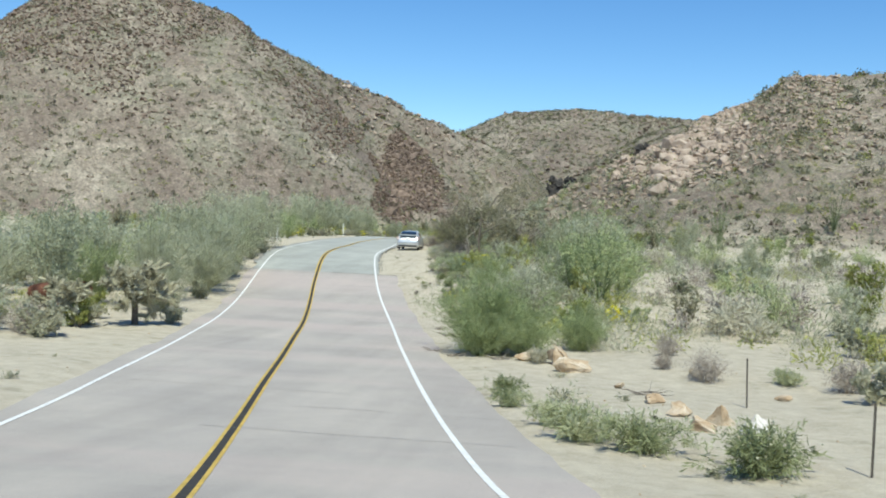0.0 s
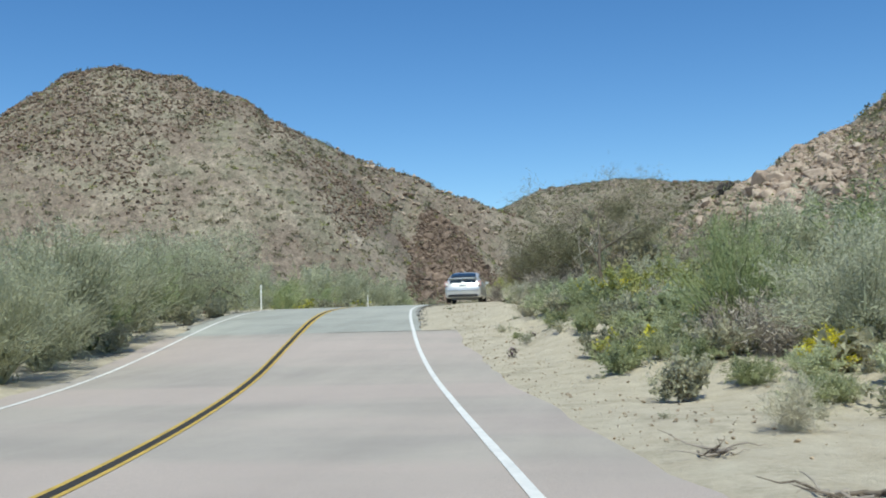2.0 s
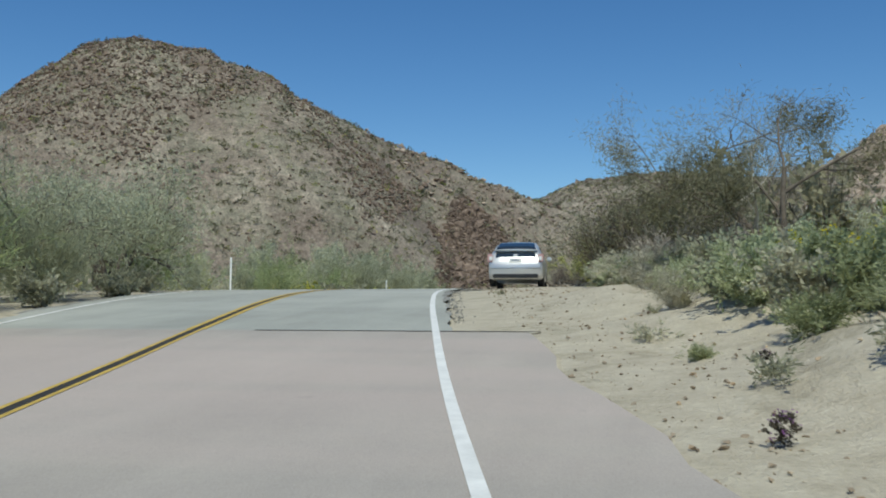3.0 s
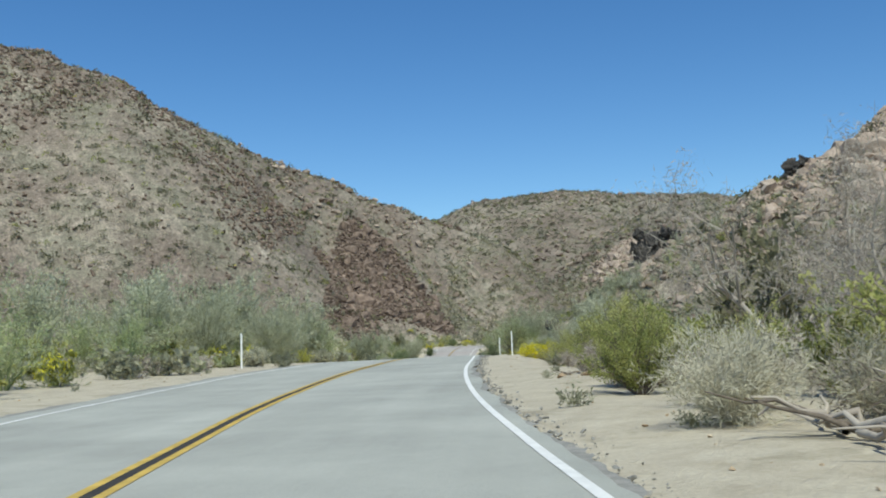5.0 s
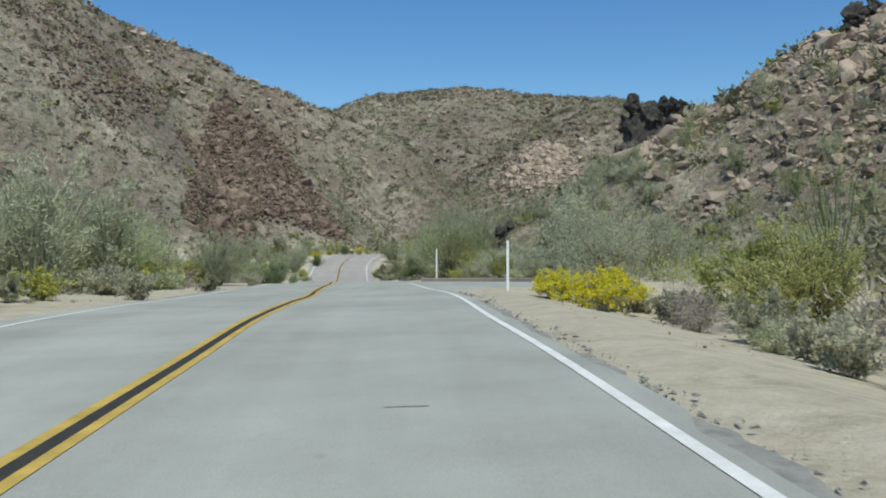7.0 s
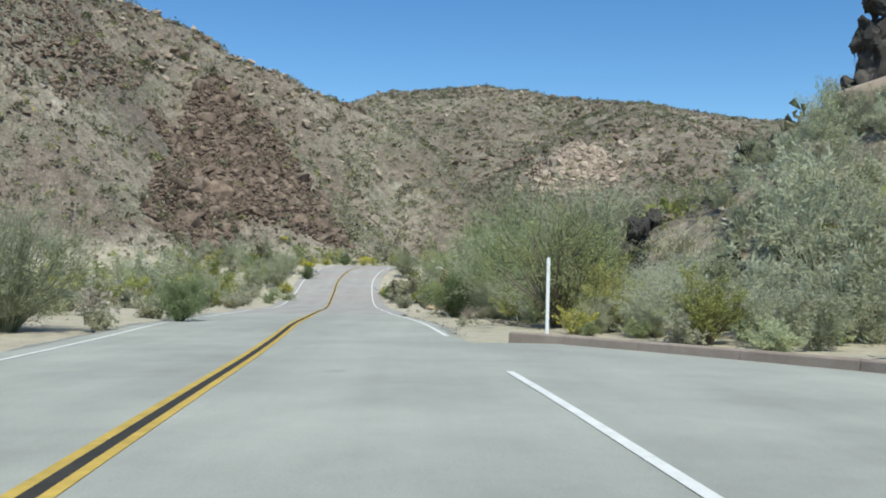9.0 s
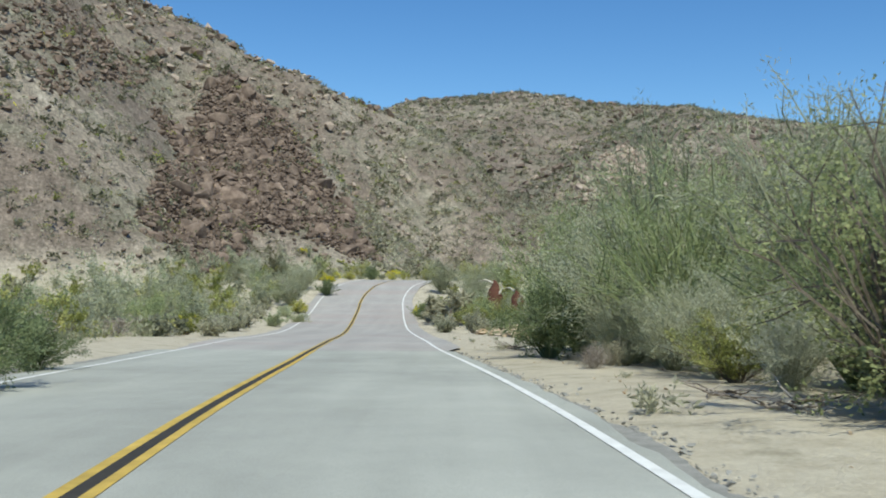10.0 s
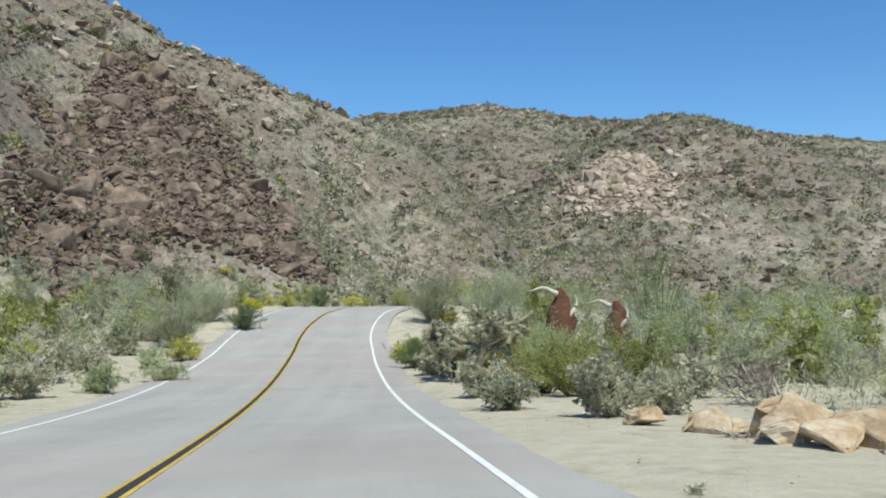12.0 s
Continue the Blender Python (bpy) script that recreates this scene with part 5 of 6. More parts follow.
def hull_arrays(seed, flat=0.75, points=10):
    r = random.Random(seed)
    bm = bmesh.new()
    for _ in range(points):
        v = Vector((r.gauss(0, 1), r.gauss(0, 1), r.gauss(0, 1))).normalized() * r.uniform(0.4, 0.58)
        bm.verts.new((v.x, v.y * 0.85, v.z * flat))
    got = bmesh.ops.convex_hull(bm, input=bm.verts)
    bmesh.ops.delete(bm, geom=list({g for g in got["geom_unused"] + got["geom_interior"] if isinstance(g, bmesh.types.BMVert)}), context='VERTS')
    bm.verts.index_update()
    v = np.array([q.co[:] for q in bm.verts])
    f = np.array([[q.index for q in fc.verts] for fc in bm.faces if len(fc.verts) == 3])
    bm.free()
    return v, f


ROCK_SHAPES = []
for k in range(10):
    me = bpy.data.meshes.new("boulder")
    b_ = rock_hull(k, 0.7 + 0.03 * k)
    b_.to_mesh(me)
    b_.free()
    ROCK_SHAPES.append(me)
SMALL_SHAPES = [hull_arrays(40 + k, 0.6 + 0.04 * k) for k in range(8)]


def tinted_shapes(mat):
    out = []
    for me in ROCK_SHAPES:
        c = me.copy()
        c.materials.clear()
        c.materials.append(mat)
        out.append(c)
    return out


def boulder_under(root, shapes, rg, x, y, size, lift=0.0, sink=0.1):
    ob = new("boulder", shapes[int(rg.integers(0, len(shapes)))])
    ob.parent = root
    s = size * rg.uniform(0.75, 1.25, 3)
    ob.matrix_basis = Matrix.LocRotScale((x, y, gz(x, y) + lift - sink * size * 0.4), Euler(rg.uniform(-0.6, 0.6, 3) + np.array([0, 0, rg.uniform(0, 6.28)])), Vector(s))
    return ob


def scattered(name, label, category, mat, xs, ys, sizes, seed, shapes, parent=None, lift=0.22):
    """Many small stones as one mesh."""
    rg = np.random.default_rng(seed)
    zs = ground(xs, ys)
    vs, fs, n = [], [], 0
    for x, y, z, s in zip(xs, ys, zs, sizes):
        v, f = shapes[int(rg.integers(0, len(shapes)))]
        a, b = rg.uniform(0, 6.28), rg.uniform(-0.5, 0.5)
        ca, sa, cb, sb = math.cos(a), math.sin(a), math.cos(b), math.sin(b)
        rot = np.array([[ca, -sa, 0], [sa, ca, 0], [0, 0, 1]]) @ np.array([[1, 0, 0], [0, cb, -sb], [0, sb, cb]])
        vs.append((v * s * rg.uniform(0.7, 1.3, 3)) @ rot.T + np.array([x, y, z + lift * s]))
        fs.append(f + n)
        n += len(v)
    return tagged(mesh_object(name, np.concatenate(vs), np.concatenate(fs), mat, parent), label, category if parent is None else "", kind="stuff")


def outcrop(name, label, mat, seed, count, pick, big, small_n, small):
    rg = np.random.default_rng(seed)
    root = tagged(new(name), label, "rock outcrop")
    shapes = tinted_shapes(mat)
    n = 0
    while n < count:
        x, y = pick(rg)
        up = hill(np.array([x]), np.array([y]))[0][0]
        if up < 0.4:
            continue
        boulder_under(root, shapes, rg, x, y, float(rg.uniform(*big) * (1.0 if rg.uniform() < 0.8 else 1.6)))
        n += 1
    pts = [pick(rg) for _ in range(small_n)]
    xs, ys = np.array([p[0] for p in pts]), np.array([p[1] for p in pts])
    ok = hill(xs, ys)[0] > 0.3
    xs, ys = xs[ok], ys[ok]
    scattered("rubble", "broken stones between the boulders", "", mat, xs, ys, rg.uniform(*small, len(xs)), seed + 1, SMALL_SHAPES, root)
    return root


def spur_spot(rg):
    """A fan of broken rock, narrow at the top of the spur and wide at its foot."""
    if rg.uniform() < 0.36:     # loose rock spilled down beside it
        u = rg.uniform(0, 1)
        return -44.5 - 3.0 * u + rg.uniform(-5.0, 4.5), 243.0 + 29.0 * u + rg.normal(scale=1.5)
    t = 0.08 + 0.92 * rg.uniform(0, 1) ** 0.6
    edge = rg.uniform(-1, 1)
    x = -47.6 + 6.0 * t + edge * (1.4 + 13.5 * t) + rg.normal(scale=0.8)
    return x, 291.5 - 21.0 * t - 6.0 * t * (1 - edge * edge) + rg.normal(scale=1.6)


def east_spot(rg):
    t = rg.uniform(0, 1) ** 0.8
    x = -3.5 + 31.5 * t
    return x, 165.2 - abs(rg.normal(scale=6.0)) * (0.3 + 0.9 * t)


def pink_spot(rg):
    return 18.5 + rg.normal(scale=4.2), 151 + rg.normal(scale=5.0)


def knoll_spot(rg):
    return 17 + rg.normal(scale=4.2), 332 + rg.normal(scale=5.0)


outcrop("red_rock_spur", "red-brown broken boulders covering a steep spur above the road", REDROCK, 5, 300, spur_spot, (0.9, 2.6), 11000, (0.3, 1.25))
outcrop("tan_rock_slope", "pinkish tan boulders and slabs strewn over a steep hillside", PINKROCK, 6, 300, east_spot, (0.6, 1.9), 5200, (0.25, 1.0))
outcrop("pink_rock_outcrop", "pale pink jumbled rocks standing out of a hillside", PINKROCK, 7, 260, pink_spot, (0.9, 2.4), 1500, (0.4, 1.1))
outcrop("pink_rock_knoll", "pinkish rocky knoll at the foot of the far hill", PINKROCK, 8, 260, knoll_spot, (1.2, 2.6), 1500, (0.6, 1.5))

root = tagged(new("dark_rock_outcrop"), "dark varnished rock crag on the end of a ridge", "rock outcrop")
rg = np.random.default_rng(9)


def craggy(seed, flat, cuts, points=12):
    """A broken rock mass with cracks, ledges and a chipped skin."""
    bm = rock_hull(seed, flat, points)
    bmesh.ops.triangulate(bm, faces=bm.faces)
    bmesh.ops.subdivide_edges(bm, edges=bm.edges[:], cuts=cuts, use_grid_fill=True)
    for v in bm.verts:
        c = v.co + Vector((seed * 1.7, 0, 0))
        n = noise.noise(c * 2.6) * 0.16 - abs(noise.noise(c * 5.0 + Vector((0, seed, 0)))) * 0.16 + noise.noise(c * 11.0) * 0.05
        v.co += v.co.normalized() * n
    me = bpy.data.meshes.new("boulder")
    bm.to_mesh(me)
    bm.free()
    me.materials.append(DARKROCK)
    return me


dark_shapes = [craggy(300 + k, 1.0 + 0.08 * k, 2) for k in range(8)]
crag_shapes = [craggy(330 + k, 1.0, 4, 16) for k in range(4)]
for cx, cy, high, wide, n in ((-1.2, 163.4, 2.2, 1.7, 40), (-11.0, 160.6, 0.6, 0.8, 10), (-6.4, 163.2, 0.3, 1.4, 4), (1.0, 164.8, 1.8, 1.3, 24), (12.4, 161.6, 1.2, 1.6, 24)):
    for k in range(n):
        u = rg.uniform(0, 1)
        x, y = cx + rg.normal(scale=wide * (1.05 - u * 0.7) * 0.6), cy + rg.normal(scale=0.4)
        boulder_under(root, dark_shapes, rg, x, y, float(rg.uniform(0.5, 1.3)) * (1.15 - 0.4 * u), u * high, 0.2)
# the masses of the crag: place, height of the middle over the sea of sand, size and lean
for k, (x, y, z, sx, sy, sz, lean) in enumerate(((-1.6, 163.2, 8.6, 2.7, 2.2, 3.7, 0.25), (-2.5, 163.0, 8.0, 1.6, 1.4, 2.1, 0.1), (-1.0, 163.4, 10.3, 1.7, 1.4, 2.1, 0.35), (-0.2, 163.6, 8.9, 2.4, 2.0, 3.3, 0.2), (0.5, 164.9, 10.9, 2.0, 1.6, 1.7, 0.3),
                                               (1.6, 164.9, 10.6, 2.1, 1.7, 2.2, 0.1), (-1.2, 162.9, 7.0, 2.9, 2.0, 2.2, 0.0), (-11.2, 160.2, 2.3, 0.9, 0.9, 1.1, 0.4), (-10.6, 160.8, 2.7, 0.8, 0.8, 0.9, 0.2), (-2.7, 163.0, 9.6, 1.5, 1.4, 1.5, 0.5), (-2.2, 163.2, 10.9, 1.4, 1.3, 1.5, 0.3), (-6.9, 163.0, 5.2, 1.1, 0.9, 0.9, 0.3),
                                               (12.0, 161.4, 16.4, 1.8, 1.5, 1.9, 0.2), (13.2, 161.2, 17.0, 1.6, 1.4, 1.5, 0.3))):
    ob = new("boulder", crag_shapes[k % 4])
    ob.parent = root
    ob.matrix_basis = Matrix.LocRotScale((x, y, z), Euler((0.1, lean, 1.3 * k)), (sx, sy, sz))


def lone_boulder(kind_label, mat, x, y, size, flat, seed, name="boulder"):
    """One stone with a chipped, uneven surface."""
    bm = rock_hull(seed, flat, 11)
    bmesh.ops.triangulate(bm, faces=bm.faces)
    bmesh.ops.subdivide_edges(bm, edges=bm.edges[:], cuts=2, use_grid_fill=True)
    for v in bm.verts:
        n = noise.noise(v.co * 3.1 + Vector((seed, 0, 0))) * 0.10 + abs(noise.noise(v.co * 6.0 + Vector((0, seed, 0)))) * -0.10 + noise.noise(v.co * 14.0) * 0.03
        v.co += v.co.normalized() * n
    me = bpy.data.meshes.new(name)
    bm.to_mesh(me)
    bm.free()
    me.materials.append(mat)
    ob = new(name, me)
    ob.matrix_basis = Matrix.LocRotScale((x, y, gz(x, y) + size * flat * 0.2), Euler((0.1 * (seed % 3 - 1), 0.1, seed * 1.3)), (size * 1.15, size * 0.85, size))
    return tagged(ob, kind_label, "boulder", "boulders beside the road")


OCHRE = "ochre and tan angular boulder lying on sand"
for k, (x, y, s, fl) in enumerate(((-16.1, 190.9, 1.0, 0.6), (-15.7, 190.3, 1.35, 0.65), (-15.9, 189.3, 0.95, 0.75), (-15.4, 189.5, 1.3, 0.7), (-15.5, 188.5, 1.15, 0.8), (-14.9, 188.6, 1.3, 0.8), (-14.8, 189.3, 0.95, 0.85), (-14.0, 188.6, 1.0, 0.8), (-13.1, 187.9, 0.9, 0.8), (-12.0, 187.0, 1.0, 0.8),
                                   (-16.9, 192.2, 0.7, 0.6), (-15.2, 188.0, 0.5, 0.5), (-14.4, 184.2, 0.9, 0.7), (-13.2, 184.0, 0.7, 0.6), (-16.0, 181.5, 0.5, 0.5), (-13.8, 171.0, 0.5, 0.5))):
    lone_boulder(OCHRE, TANROCK, x, y, s, fl, 60 + k)
for k, (x, y, s, fl, m, lab) in enumerate(((-0.8, 26.9, 0.7, 0.7, TANROCK, OCHRE), (0.1, 26.1, 1.1, 0.7, TANROCK, OCHRE), (0.5, 25.2, 0.95, 0.65, TANROCK, OCHRE), (1.5, 22.4, 0.35, 0.6, TANROCK, OCHRE), (2.0, 19.8, 0.65, 0.45, TANROCK, OCHRE), (2.4, 18.4, 0.6, 0.7, TANROCK, OCHRE),
                                           (2.5, 16.7, 0.7, 0.45, TANROCK, OCHRE), (2.9, 17.4, 0.75, 0.7, TANROCK, OCHRE), (3.35, 16.5, 0.75, 0.75, PALEROCK, "white rounded boulder lying on sand"), (1.9, 17.6, 0.3, 0.6, DARKROCK, "small dark stone lying on sand"),
                                           (3.6, 25.2, 0.5, 0.6, TANROCK, OCHRE), (-9.3, 152.2, 1.3, 0.8, TANROCK, OCHRE), (-8.4, 152.9, 0.9, 0.7, TANROCK, OCHRE), (5.0, 21.5, 0.45, 0.6, TANROCK, OCHRE), (-12.7, 93.4, 0.4, 0.4, TANROCK, OCHRE), (-13.4, 91.6, 0.35, 0.4, TANROCK, OCHRE))):
    lone_boulder(lab, m, x, y, s, fl, 90 + k)

# loose stones on the verges and all over the hills
rg = np.random.default_rng(21)
ys = rg.uniform(2, 236, 1500)
sd = np.where(rg.uniform(size=1500) < 0.4, -1, 1)
xs = road_x(ys) + sd * (4.6 + abs(rg.normal(scale=3.0, size=1500)))
ok = ~((ys > 124) & (ys < 151) & (sd > 0))
scattered("verge_stones", "small stones and crumbs strewn over the sandy verges", "stones", TANROCK, xs[ok], ys[ok], rg.uniform(0.02, 0.075, ok.sum()), 22, SMALL_SHAPES[:4])


def on_fan(x, y):
    """Whether a place lies on the fan of broken rock below the spur."""
    t = np.clip((291.5 - y) / 24.0, 0, 1.15)
    return (np.abs(x + 49 - 7.0 * t) < 1.8 + 13.0 * t) & (y < 293) & (y > 262)


def hill_spots(n, seed, least, most=99.0, bare=0.9):
    rg = np.random.default_rng(seed)
    x, y = rg.uniform(-215, 150, n * 6), rg.uniform(110, 462, n * 6)
    up = hill(x, y)[0]
    near = hill(x, y - 2.0)[0]
    thick = fbm(x / 22, y / 22, 4, 61) + 0.3 * rg.normal(size=n * 6)
    ok = (up > least) & (up < most) & (thick > -0.5) & ((near < up + 0.7) | (rg.uniform(size=n * 6) < 0.15))
    ok &= ~(on_fan(x, y) & (rg.uniform(size=n * 6) < bare))
    x, y = x[ok][:n], y[ok][:n]
    return x, y


rg = np.random.default_rng(71)
x = rg.uniform(-3, 44, 5200)
y = 165.5 - rg.uniform(0, 1, 5200) ** 1.8 * (9 + 0.8 * (x + 8))
ok = (fbm(x / 7, y / 7, 4, 73) > -0.12) & (hill(x, y)[0] > 0.3)
scattered("slope_rubble", "pale and brown broken stones covering a steep slope", "stones", PINKROCK, x[ok], y[ok], rg.uniform(0.25, 0.8, ok.sum()) * rg.choice([0.7, 1.0, 1.6], ok.sum()), 74, SMALL_SHAPES)
x, y = hill_spots(9000, 31, 1.0)
scattered("hill_stones", "brown and tan stones lying all over the hillsides", "stones", REDROCK, x, y, np.random.default_rng(32).uniform(0.3, 1.1, len(x)) ** 1.3, 33, SMALL_SHAPES)
x, y = hill_spots(4200, 34, 1.0)
scattered("pale_hill_stones", "pale stones lying all over the hillsides", "stones", PINKROCK, x, y, np.random.default_rng(35).uniform(0.25, 0.75, len(x)), 36, SMALL_SHAPES)


rg = np.random.default_rng(81)
x, y = rg.uniform(-80, 130, 16000), rg.uniform(285, 452, 16000)
ok = (fbm(x / 20, y / 30, 4, 85) > 0.12) & (hill(x, y)[0] > 4)
ok[ok] = np.arange(ok.sum()) < 1500
scattered("hill_rock_bands", "dark brown rock ledges in bands across the far hill", "stones", REDROCK, x[ok], y[ok], rg.uniform(0.5, 1.5, ok.sum()) * rg.choice([0.8, 1.0, 1.7], ok.sum()), 82, SMALL_SHAPES)
x, y = rg.uniform(-80, 130, 16000), rg.uniform(285, 456, 16000)
ok = (fbm(x / 16, y / 24, 4, 87) > 0.2) & (hill(x, y)[0] > 4)
ok[ok] = np.arange(ok.sum()) < 1500
scattered("pale_rock_bands", "pale tan rock ledges in bands across the far hill", "stones", PINKROCK, x[ok], y[ok], rg.uniform(0.5, 1.4, ok.sum()) * rg.choice([0.8, 1.0, 1.6], ok.sum()), 84, SMALL_SHAPES)


def hill_growth(name, label, mat, n, seed, size, cards=12, least=0.8, spots=None):
    """Low desert scrub: rounded tufts of small leaves, thousands of plants in one mesh."""
    rg = np.random.default_rng(seed)
    x, y = spots or hill_spots(n, seed, least)
    z = ground(x, y)
    n = len(x)
    s = rg.uniform(*size, n) * rg.choice([0.7, 1.0, 1.35], n)
    d = rg.normal(size=(n, cards, 3))
    d[..., 2] = np.abs(d[..., 2]) * 0.8
    d /= np.linalg.norm(d, axis=2, keepdims=True)
    base = np.stack([x, y, z], 1)[:, None]
    pos = (base + d * (s[:, None, None] * rg.uniform(0.15, 0.5, (n, cards, 1)))).reshape(-1, 3)
    ln = np.repeat(s, cards) * 0.25
    v, f = leaf_cards(rg, pos, (d + rg.normal(scale=0.9, size=d.shape)).reshape(-1, 3), ln, ln * 0.75)
    return tagged(mesh_object(name, v, f, mat), label, "scrub", kind="stuff")


hill_growth("hillside_scrub", "dull grey-green desert scrub dotted over the hills", HILLSCRUB, 26000, 41, (0.5, 1.4), 20)
hill_growth("grey_hillside_scrub", "pale grey-green desert scrub dotted over the hills", GREYLEAF, 9000, 46, (0.5, 1.2), 18)
hill_growth("olive_hillside_scrub", "olive-green bushes dotted over the hills", CREOSOTE, 5000, 42, (0.6, 1.5), 22)
hill_growth("dark_hillside_scrub", "dull dark bushes dotted over the hills", DULLSCRUB, 7500, 43, (0.7, 1.9), 34)
hill_growth("yellow_hillside_scrub", "small yellow flowering tufts dotted over the hills", FLOWER, 700, 45, (0.35, 0.9), 9)
hill_growth("dry_hillside_scrub", "dry straw-coloured tufts dotted over the hills", DRY, 6000, 44, (0.4, 1.0), 14)
rg = np.random.default_rng(47)
x, y = rg.uniform(-34, 20, 3600), rg.uniform(262, 336, 3600)
ok = (hill(x, y)[0] > 0.6) & ~on_fan(x, y) & (x > -66 + 0.12 * y) & (np.abs(x - road_x(y)) > 6)
hill_growth("valley_scrub", "close dark green scrub in the valley beside the spur", BROWNGREEN, 0, 48, (0.7, 1.8), 26, spots=(x[ok][::4], y[ok][::4]))
hill_growth("grey_valley_scrub", "close grey-green scrub in the valley beside the spur", GREYLEAF, 0, 49, (0.7, 1.7), 24, spots=(x[ok][1::2], y[ok][1::2]))

rg = np.random.default_rng(50)
fan = np.array([spur_spot(rg) for _ in range(260)])
hill_growth("fan_scrub", "olive tufts between the broken rocks of the spur", DULLSCRUB, 0, 53, (0.7, 1.7), 30, spots=(fan[:140, 0], fan[:140, 1]))
hill_growth("straw_fan_scrub", "yellowish tufts between the broken rocks of the spur", CREOSOTE, 0, 54, (0.6, 1.3), 26, spots=(fan[140:, 0], fan[140:, 1]))

rg = np.random.default_rng(51)
x, y = rg.uniform(-190, -60, 44000), rg.uniform(195, 322, 44000)
ok = (fbm(x / 30, y / 30, 4, 83) + 0.12 * rg.normal(size=44000) > 0.12) & (hill(x, y)[0] > 12)
scattered("mountain_rubble", "dark red-brown broken rock in bands across the mountainside", "stones", REDROCK, x[ok], y[ok], rg.uniform(0.3, 1.0, ok.sum()) * rg.choice([0.7, 1.0, 1.5], ok.sum()), 52, SMALL_SHAPES)

rg = np.random.default_rng(61)
ys = rg.uniform(36, 68, 1500)
xs = road_x(ys) + 4.7 + abs(rg.normal(scale=1.6, size=1500))
scattered("bank_clods", "crumbled clods and stones on the sandy bank", "stones", CLOD, xs, ys, rg.uniform(0.012, 0.035, 1500) * rg.choice([0.7, 1.0, 2.0], 1500), 62, SMALL_SHAPES[:4])

# crumbs broken off the edges of the asphalt
rg = np.random.default_rng(91)
ys = rg.uniform(56, 171, 3600)
sd = np.where(rg.uniform(size=3600) < 0.25, -1, 1)
ok = ~((sd > 0) & (ys > 126) & (ys < 151))
xs = road_x(ys) + sd * (3.78 + np.abs(rg.normal(scale=0.16, size=3600)))
scattered("asphalt_crumbs", "grey crumbs broken off the edge of the asphalt", "stones", EDGE, xs[ok], ys[ok], rg.uniform(0.015, 0.05, ok.sum()) * rg.choice([0.8, 1.0, 1.8], ok.sum()), 92, SMALL_SHAPES[:4], None, 0.6)
# ---------------------------------------------------------------- the parked car


def loft(bm, rings):
    vs = [[bm.verts.new(p) for p in r] for r in rings]
    n = len(rings[0])
    for a, b in zip(vs[:-1], vs[1:]):
        for i in range(n):
            bm.faces.new((a[i], a[(i + 1) % n], b[(i + 1) % n], b[i]))
    bm.faces.new(vs[0][::-1])
    bm.faces.new(vs[-1])
    bmesh.ops.recalc_face_normals(bm, faces=bm.faces)


CAR = [(0.00, 0.76, 0.34, 0.62, 0.72, 0.74), (0.05, 0.83, 0.24, 0.72, 0.76, 0.80), (0.10, 0.845, 0.22, 0.80, 0.74, 0.98), (0.24, 0.86, 0.20, 0.90, 0.70, 1.13), (0.45, 0.868, 0.20, 0.93, 0.66, 1.25),
       (0.9, 0.8725, 0.20, 0.94, 0.62, 1.385), (1.5, 0.8725, 0.20, 0.93, 0.60, 1.47), (2.1, 0.8725, 0.20, 0.92, 0.60, 1.485), (2.7, 0.8725, 0.20, 0.91, 0.61, 1.40), (3.3, 0.865, 0.20, 0.90, 0.68, 1.10),
       (3.6, 0.85, 0.20, 0.85, 0.70, 0.97), (4.0, 0.82, 0.21, 0.76, 0.66, 0.84), (4.28, 0.74, 0.24, 0.62, 0.58, 0.70), (4.42, 0.62, 0.30, 0.50, 0.48, 0.56)]


def car_ring(st):
    y, w, zb, belt, wr, top = st
    half = [(w * 0.86, zb), (w * 0.97, zb + 0.06), (w, zb + 0.22), (w, (zb + belt) / 2 + 0.06), (w * 0.975, belt), (wr * 1.04, top - 0.07), (wr * 0.93, top - 0.02), (wr * 0.6, top + 0.005), (0.0, top + 0.012)]
    pts = [(x, y, z) for x, z in half] + [(-x, y, z) for x, z in half[-2::-1]]
    return pts


def car_at(y):
    for a, b in zip(CAR[:-1], CAR[1:]):
        if a[0] <= y <= b[0]:
            t = (y - a[0]) / (b[0] - a[0])
            return [p + (q - p) * t for p, q in zip(a, b)]
    return list(CAR[-1])


def panel(pts, out):
    """A thin pane from a grid of points, pushed outwards."""
    bm = bmesh.new()
    n = len(pts[0])
    lo = [[bm.verts.new(Vector(p)) for p in r] for r in pts]
    hi = [[bm.verts.new(Vector(p) + Vector(out)) for p in r] for r in pts]
    for g in (lo, hi):
        for a, b in zip(g[:-1], g[1:]):
            for i in range(n - 1):
                bm.faces.new((a[i], a[i + 1], b[i + 1], b[i]))
    m = len(pts)
    for i in range(n - 1):
        bm.faces.new((lo[0][i], lo[0][i + 1], hi[0][i + 1], hi[0][i]))
        bm.faces.new((lo[-1][i], lo[-1][i + 1], hi[-1][i + 1], hi[-1][i]))
    for j in range(m - 1):
        bm.faces.new((lo[j][0], lo[j + 1][0], hi[j + 1][0], hi[j][0]))
        bm.faces.new((lo[j][-1], lo[j + 1][-1], hi[j + 1][-1], hi[j][-1]))
    bmesh.ops.recalc_face_normals(bm, faces=bm.faces)
    return bm


def rounded(x0, x1, y0, y1, z0, z1, r=0.02):
    bm = bmesh.new()
    box(bm, x0, x1, y0, y1, z0, z1)
    bmesh.ops.bevel(bm, geom=bm.edges[:], offset=r, segments=2, affect='EDGES')
    return bm


